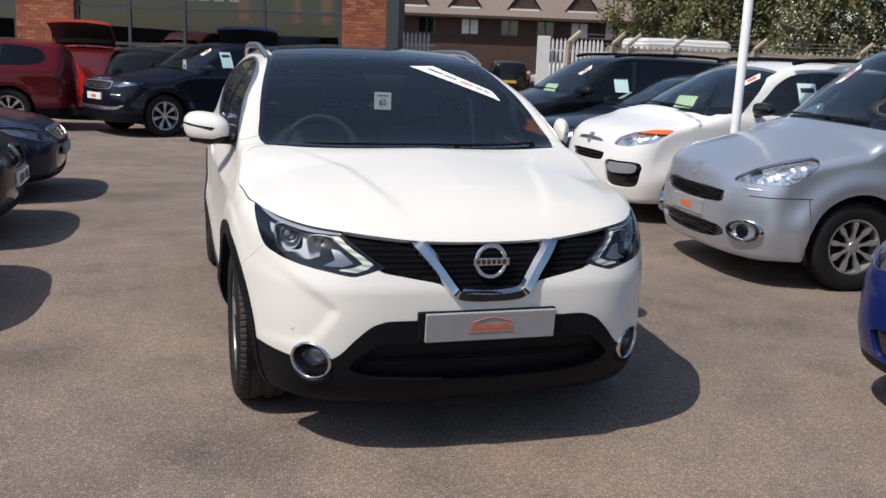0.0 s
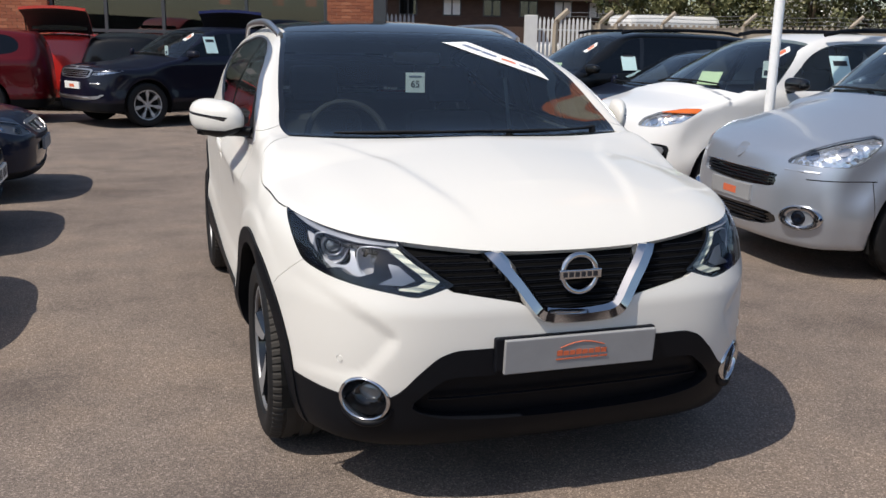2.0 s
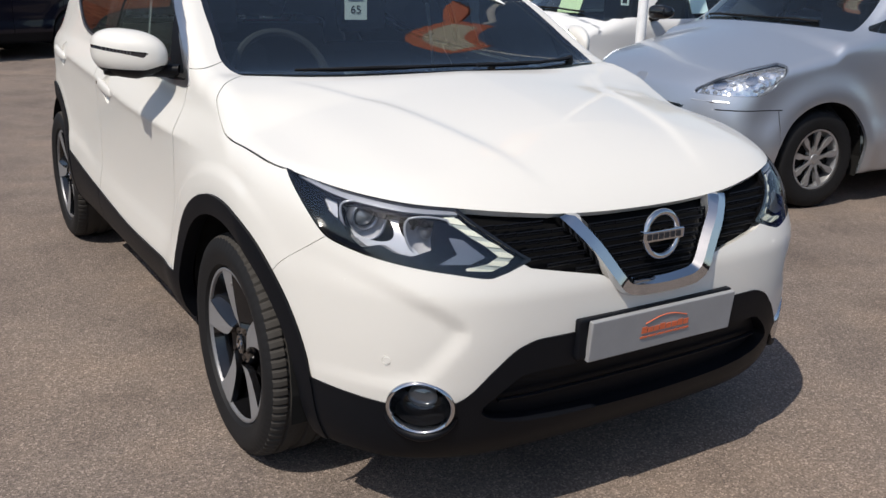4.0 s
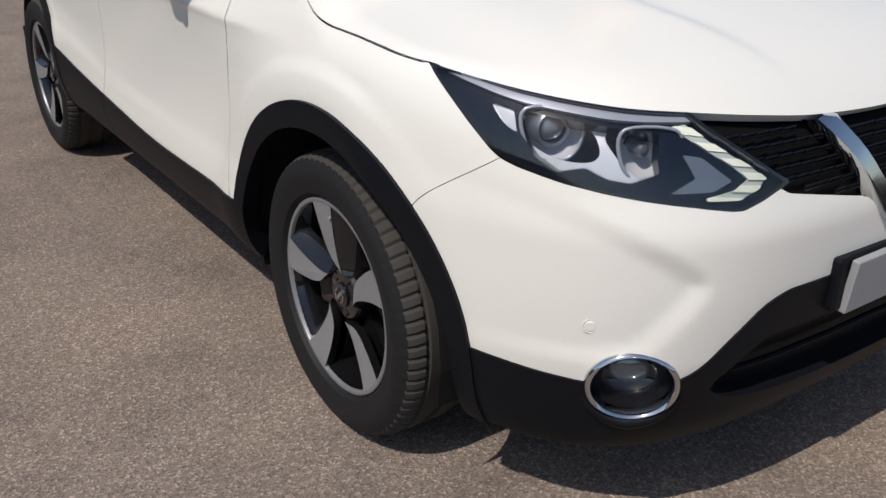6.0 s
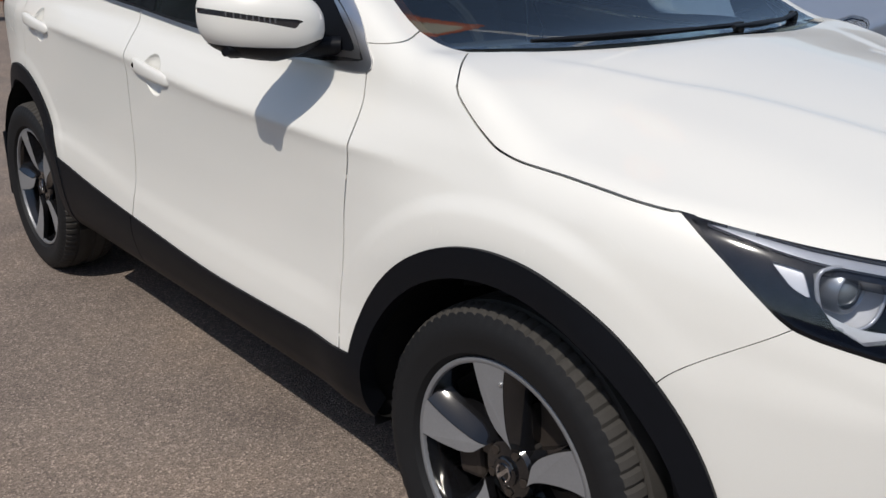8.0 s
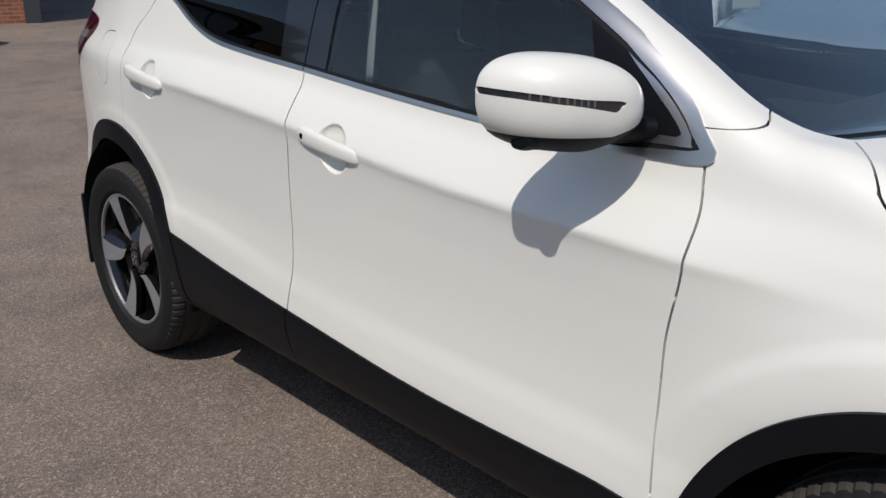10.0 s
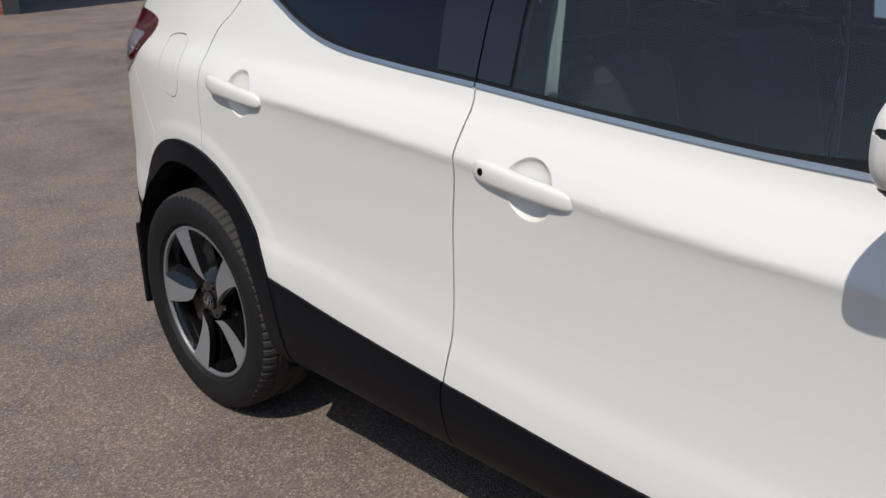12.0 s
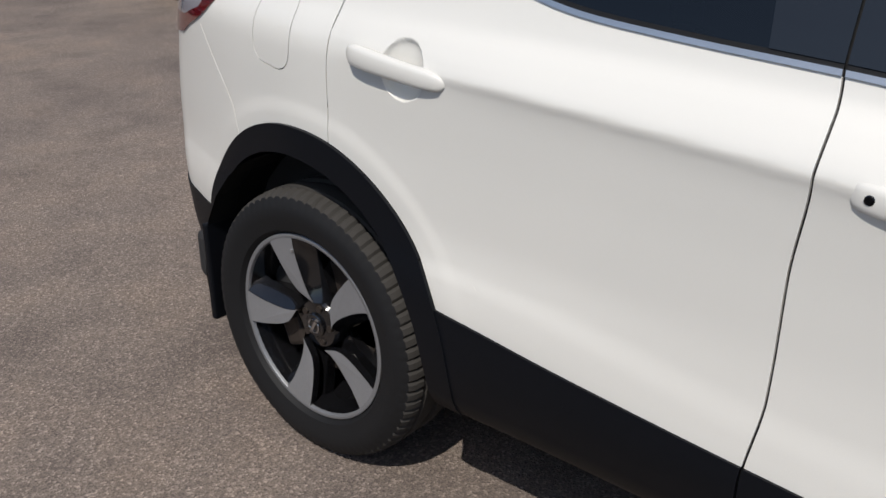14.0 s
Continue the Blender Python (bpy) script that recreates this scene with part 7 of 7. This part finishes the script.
def house():
    o, d = (15.0, 45.0), (0.956, -0.29)
    h = root("house", "long brown brick building with a tiled roof and triangular dormers", "building")
    slab("wall", o, d, -12, 9.4, 0.0, 9, 0.0, 3.95, M_DARKBRICK, h)
    ang = math.atan2(d[1], d[0])
    m = Matrix.Translation((o[0], o[1], 0)) @ Matrix.Rotation(ang, 4, "Z")
    vs = [(-12.4, -0.5, 3.85), (9.8, -0.5, 3.85), (9.8, 4.5, 7.6), (-12.4, 4.5, 7.6), (9.8, 9.5, 3.85), (-12.4, 9.5, 3.85), (-12.4, -0.5, 3.7), (9.8, -0.5, 3.7)]
    r = part("roof", (vs, [(0, 1, 2, 3), (3, 2, 4, 5), (6, 7, 1, 0), (0, 3, 5), (1, 4, 2)]), M_TILES, h, "brown tiled roof")
    r.matrix_basis = m
    slab("gutter", o, d, -12.4, 9.8, -0.62, -0.5, 3.72, 3.86, M_DARKBRICK, h)
    for s in (-6.4, -3.2, -0.3, 3.0, 6.2, 9.3 - 0.6):
        if s > 8:
            continue
        k = s
        vs = [(k - 0.85, 0.12, 4.32), (k + 0.85, 0.12, 4.32), (k, 0.12, 5.45), (k, 3.0, 5.45), (k - 1.0, 0.0, 4.26), (k + 1.0, 0.0, 4.26), (k, 0.0, 5.55), (k, 3.2, 5.6), (k - 1.0, 1.2, 4.4), (k + 1.0, 1.2, 4.4)]
        dm = part("dormer", (vs[:3], [(0, 1, 2)]), M_DARKBRICK, h, "dark triangular dormer")
        dm.matrix_basis = m
        q = part("dormer_roof", ([vs[i] for i in (4, 6, 7, 8, 5, 9)], [(0, 1, 2, 3), (1, 4, 5, 2)]), M_TILES, dm)
        q.matrix_basis = Matrix.Identity(4)
        e = part("dormer_board", one_box((k - 0.8, 0.0, 4.22), (k + 0.8, 0.1, 4.32)), M_PALE, dm)
    for i, s in enumerate((-2.4, 0.0, 2.2, 4.2, 6.1, 8.0)):
        w = slab("window", o, d, s - 0.5, s + 0.5, -0.03, 0.04, 2.8, 3.72, M_FRAMEGREY, h)
        for q in (-0.24, 0.24):
            part("pane", one_box((s + q - 0.2, -0.045, 2.87), (s + q + 0.2, -0.035, 3.65)), (M_SHOPGLASS, M_PALE, M_SHOPGLASS, M_SHOPGLASS, M_PALE, M_PALE)[i], w)


def fence():
    o, d = (13.5, 27.0), (0.956, -0.29)
    f = root("perimeter_fence", "concrete panel fence with cranked posts and barbed wire", "fence")
    slab("panel_wall", o, d, -0.4, 26, 0.0, 0.08, 0.0, 2.12, M_CONCRETE, f, "weathered concrete panels")
    posts = (-0.6, 1.0, 1.6, 3.25, 6.2, 10.1, 13.5, 17, 20.5, 24)
    ang = math.atan2(d[1], d[0])
    m = Matrix.Translation((o[0], o[1], 0)) @ Matrix.Rotation(ang, 4, "Z")
    for i, s in enumerate(posts):
        k = 1.0 if i not in (0,) else 1.5
        p = part("post", tube([(s, -0.06, 0), (s, -0.06, 2.15), (s + 0.08, -0.06, 2.28), (s + 0.45, -0.06, 2.62)], 0.075 * k, 6), M_CONCRETE, f, "cranked concrete post")
        p.matrix_basis = m
    for z, q in ((2.28, 0.09), (2.42, 0.24), (2.56, 0.39)):
        pts = [(s + q, -0.08, z - 0.05 * math.sin(math.pi * ((s * 0.33) % 1.0))) for s in np.linspace(-0.5, 25, 70)]
        w = part("barbed_wire", tube(pts, 0.009, 4), M_WIRE, f)
        w.matrix_basis = m
    for k in range(110):
        s = 0.2 + k * 0.22
        if k % 1 == 0:
            pk = part("panel_tooth", one_box((s, -0.01, 2.12), (s + 0.1, 0.05, 2.19)), M_CONCRETE, f)
            pk.matrix_basis = m
    for s0, s1, oo in ((-6.8, -5.5, 0.0), (-1.2, 0.8, 0.4)):
        g = root("palisade_gate", "pale painted steel palisade with pointed pales", "fence")
        mm = m @ Matrix.Translation((0, oo - 0.5, 0))
        n = int((s1 - s0) / 0.15)
        for k in range(n):
            s = s0 + k * 0.15
            vs = [(s, 0, 0.05), (s + 0.085, 0, 0.05), (s + 0.085, 0, 2.25), (s + 0.0425, 0, 2.38), (s, 0, 2.25)]
            pale = part("pale", (vs + [(x, 0.03, z) for x, _, z in vs], [(0, 1, 2, 3, 4), (9, 8, 7, 6, 5)] + [(i, 5 + i, 5 + (i + 1) % 5, (i + 1) % 5) for i in range(5)]), M_PALE, g)
            pale.matrix_basis = mm
        for z in (0.5, 1.9):
            r = part("rail", one_box((s0 - 0.05, 0.035, z), (s1 + 0.05, 0.08, z + 0.06)), M_PALE, g)
            r.matrix_basis = mm
    gp = part("gate_post", one_box((-1.75, -0.6, 0), (-1.3, -0.3, 2.42), 0.02), M_PALE)
    gp.matrix_basis = m
    tagged(gp, "square pale steel gate post beside the palisade", "post")


pole_sign()
showroom()
house()
fence()
# added walls out of view: darken the horizon mirrored in paint and glass
for nm, o, d, ln in (("wall_west", (-22, 30), (0, -1), 60), ("wall_south", (-22, -24), (1, 0), 60), ("wall_east", (38, -24), (0, 1), 45)):
    w = slab(nm, o, d, 0, ln, 0, 0.3, 0, 2.6, M_DARKBRICK)
    tagged(w, "added unseen brown brick wall that darkens low reflections", "wall", kind="structure")
van = root("van", "white van parked behind the concrete fence", "van")
part("body", one_box((17.0, 29.0, 0.35), (21.2, 31.0, 2.62), 0.25), M_PUREWHITE, van)
for x in (17.8, 20.3):
    part("wheel", place(lathe([(0.0, -0.1), (0.33, -0.1), (0.33, 0.1), (0.0, 0.1)], 24), Matrix.Translation((x, 29.0, 0.33)) @ Matrix.Rotation(radians(90), 4, "Z")), M_RUBBER, van)

# cars by the showroom with raised tailgates, and cars beyond the gate
small = outlines(3.9, 1.50, 0.86, 2.45, 0.92, 0.98, 0.74, (0.3, 1.1), 0.8, 0.31, 0.2, 0.7)
for at, yaw, mat, lab, lift in (((-2.55, 18.6), 176, M_BRIGHTRED, "bright red hatchback with its tailgate raised", True), ((-1.2, 18.2), 172, M_BLACKP, "black hatchback backed out from the showroom", False),
                                ((0.95, 18.0), 170, M_BLUE, "deep blue hatchback with its tailgate raised", True)):
    ob, _, _ = parked_car(lab, at, yaw, mat, small, 0.07, "showroom cars")
    if lift:
        vs, fs = [], []
        for i in range(9):
            for j in range(7):
                u, v = i / 8 - 0.5, j / 6
                vs.append((u * 1.15, 2.45 + 0.95 * v, 1.50 + 0.42 * math.sin(v * 1.5) + 0.04 * (1 - 4 * u * u)))
        for i in range(8):
            for j in range(6):
                fs.append((i * 7 + j, i * 7 + j + 1, i * 7 + j + 8, i * 7 + j + 7))
        n = len(vs)
        low = [(x, y, z - 0.05) for x, y, z in vs]
        rim = [i * 7 for i in range(9)] + [56 + j for j in range(1, 7)] + [i * 7 + 6 for i in range(7, -1, -1)] + [j for j in range(5, 0, -1)]
        fs2 = fs + [tuple(n + k for k in reversed(f)) for f in fs] + [(a, b, n + b, n + a) for a, b in zip(rim, rim[1:] + rim[:1])]
        tg = part("tailgate", (vs + low, fs2), mat, ob, "raised tailgate")
        smooth(tg, 40)
        part("tailgate_lining", ([(x, y, z - 0.008) for x, y, z in low], [tuple(reversed(f)) for f in fs]), M_TRIM, tg)
        part("tailgate_glass", one_box((-0.5, 2.62, 1.52), (0.5, 2.66, 1.72), 0.01), M_GLOSSBLACK, tg)
        for sx in (-0.55, 0.55):
            part("gas_strut", tube([(sx, 2.75, 1.25), (sx, 3.0, 1.72)], 0.012, 6), M_SEAL, tg)
for at, mat, lab in (((12.7, 33.2), M_BLACKP, "black hatchback seen from behind beyond the gate"), ((13.75, 30.6), M_PUREWHITE, "white hatchback beyond the gate"), ((10.6, 33.8), M_REDP, "dark red hatchback beside the showroom")):
    ob, _, sh = parked_car(lab, at, 165, mat, small, 0.06, "far cars")
    for sd in (-1, 1):
        part("tail_lamp", one_box((sd * 0.72 - 0.09, 3.0, 0.78), (sd * 0.72 + 0.09, 3.1, 0.95), 0.02), M_TAIL, ob)
    part("number_plate", one_box((-0.26, 3.08, 0.62), (0.26, 3.12, 0.73), 0.004), M_YELLOW, ob, "yellow rear plate")


# ---- trees ----
def leaf_mat(name, a, b):
    m, n, l, p = material(name)
    g = n.new("ShaderNodeNewGeometry")
    l.new(ramp(n, l, g.outputs["Random Per Island"], [(0.0, a), (1.0, b)]).outputs[0], p.inputs["Base Color"])
    p.inputs["Roughness"].default_value = 0.6
    return m


M_LEAF = leaf_mat("leaves", (0.06, 0.07, 0.025), (0.19, 0.185, 0.075))
M_LEAFDARK = leaf_mat("dark_leaves", (0.025, 0.04, 0.012), (0.08, 0.10, 0.03))
M_BLOSSOM = leaf_mat("blossom", (0.55, 0.53, 0.48), (0.85, 0.83, 0.76))
M_BARK = plain("bark", (0.09, 0.065, 0.045), 0.95, grain=0.8, scale=25, depth=0.01)


def leaves(rng, centres, radii, per, size):
    """Small bent leaf faces scattered through clumps."""
    c = np.repeat(centres, per, 0)
    r = np.repeat(radii, per)[:, None]
    d = rng.normal(size=(len(c), 3))
    d /= np.linalg.norm(d, axis=1, keepdims=True)
    p = c + d * r * rng.random((len(c), 1)) ** 0.45
    u = rng.normal(size=(len(c), 3))
    u /= np.linalg.norm(u, axis=1, keepdims=True)
    v = np.cross(u, d + 0.01)
    v /= np.maximum(np.linalg.norm(v, axis=1, keepdims=True), 1e-6)
    k = size * (0.6 + 0.8 * rng.random((len(c), 1)))
    pts = np.stack([p - u * k, p + v * k * 0.5, p + u * k, p - v * k * 0.5], 1).reshape(-1, 3)
    n = len(c)
    f = np.arange(4 * n).reshape(n, 4)
    return pts, f


def tree(at, height, spread, mat, seed, count=90, per=150, flowers=0):
    rng = np.random.default_rng(seed)
    t = root("tree", "leafy tree with blossom behind the fence" if flowers else "leafy spring tree behind the fence", "tree", "trees")
    t.matrix_basis = Matrix.Translation((at[0], at[1], 0))
    limbs = [tube([(0, 0, -0.1), (0.05, 0.05, height * 0.3), (0.1, -0.1, height * 0.6), (0.0, 0.1, height * 0.9)], [0.2, 0.15, 0.09, 0.03], 8)]
    ends = []
    for k in range(14):
        a, z0 = k * 2.4 + rng.random(), height * (0.15 + 0.6 * k / 14)
        e = (spread * 0.8 * math.cos(a) * (1 - 0.4 * k / 14), spread * 0.8 * math.sin(a) * (1 - 0.4 * k / 14), z0 + height * 0.22)
        limbs.append(tube([(0, 0, z0), (e[0] * 0.5, e[1] * 0.5, z0 + height * 0.13), e], [0.07, 0.045, 0.015], 6))
        ends.append(e)
    part("trunk", join(*limbs), M_BARK, t)
    a, q = rng.random(count) * 2 * math.pi, np.sqrt(rng.random(count))
    z = height * (0.08 + 0.92 * rng.random(count))
    w = spread * np.sin(np.clip(z / height, 0.12, 0.97) * math.pi) ** 0.45
    cs = np.stack([q * w * np.cos(a), q * w * np.sin(a), z], 1)
    cs = np.concatenate([cs, np.array(ends)])
    rs = 0.35 + 0.5 * rng.random(len(cs))
    part("crown", leaves(rng, cs, rs, per, 0.092), mat, t, kind="stuff")
    if flowers:
        sel = rng.random(len(cs)) < flowers
        part("blossom", leaves(rng, cs[sel], rs[sel] * 1.05, 70, 0.06), M_BLOSSOM, t, kind="stuff")


for k, (x, y, hgt, sp, mat, fl) in enumerate(((21.2, 34.5, 7.0, 2.5, M_LEAF, 0), (22.6, 31.8, 7.6, 2.8, M_LEAF, 0), (25.0, 30.5, 7.5, 2.8, M_LEAFDARK, 0), (24.2, 27.4, 7.5, 2.3, M_LEAF, 0.55), (27.4, 26.6, 7.8, 2.6, M_LEAF, 0.6),
                                              (30.5, 27.5, 8, 3.0, M_LEAFDARK, 0), (29, 35, 10, 4.0, M_LEAFDARK, 0), (23.5, 38, 10, 4.0, M_LEAFDARK, 0), (36, 30, 9, 4.0, M_LEAF, 0))):
    tree((x, y), hgt, sp, mat, 20 + k, flowers=fl)


# ---- bricks of the two showroom piers that stand in view, nearest courses one by one ----
def pier_bricks():
    pier = [ob for ob in bpy.data.objects if ob.name.startswith("brick_pier")]
    o, d = (2.9, 18.2), (0.966, -0.26)
    m = Matrix.Translation((o[0], o[1], 0)) @ Matrix.Rotation(math.atan2(d[1], d[0]), 4, "Z")
    mat, n, l, p = material("fired_brick")
    info = n.new("ShaderNodeObjectInfo")
    tone = ramp(n, l, info.outputs["Random"], [(0.0, (0.20, 0.062, 0.036)), (0.5, (0.31, 0.105, 0.055)), (1.0, (0.40, 0.155, 0.085))])
    grit = noise_tex(n, l, 60, 4)
    l.new(mix(n, l, tone.outputs[0], ramp(n, l, grit.outputs[0], [(0.3, (0.7, 0.7, 0.7)), (0.7, (1.1, 1.1, 1.1))]).outputs[0], 0.6, "MULTIPLY"), p.inputs["Base Color"])
    p.inputs["Roughness"].default_value = 0.9
    bump(n, l, p, grit.outputs[0], 0.4, 0.003)
    shapes = {}
    rng = random.Random(5)
    for host, s0, s1 in ((pier[0], 0.0, 1.08), (pier[1], -7.75, -6.38)):
        for row in range(28):
            z = 1.10 + row * 0.075
            s = s0
            first = 0.1075 if row % 2 else 0.215
            while s < s1 - 0.03:
                w = min(first, s1 - s)
                key = round(w, 3)
                if key not in shapes:
                    bm = one_box((0.005, -0.007, 0.005), (w - 0.005, 0.03, 0.070), 0.003)
                    me = bpy.data.meshes.new("brick")
                    bm.to_mesh(me)
                    bm.free()
                    me.materials.append(mat)
                    shapes[key] = me
                ob = new("brick", shapes[key])
                ob.parent = host
                ob.matrix_basis = Matrix.Translation((s, -0.002 * rng.random(), z))
                s += w
                first = 0.225
    return m


pier_bricks()
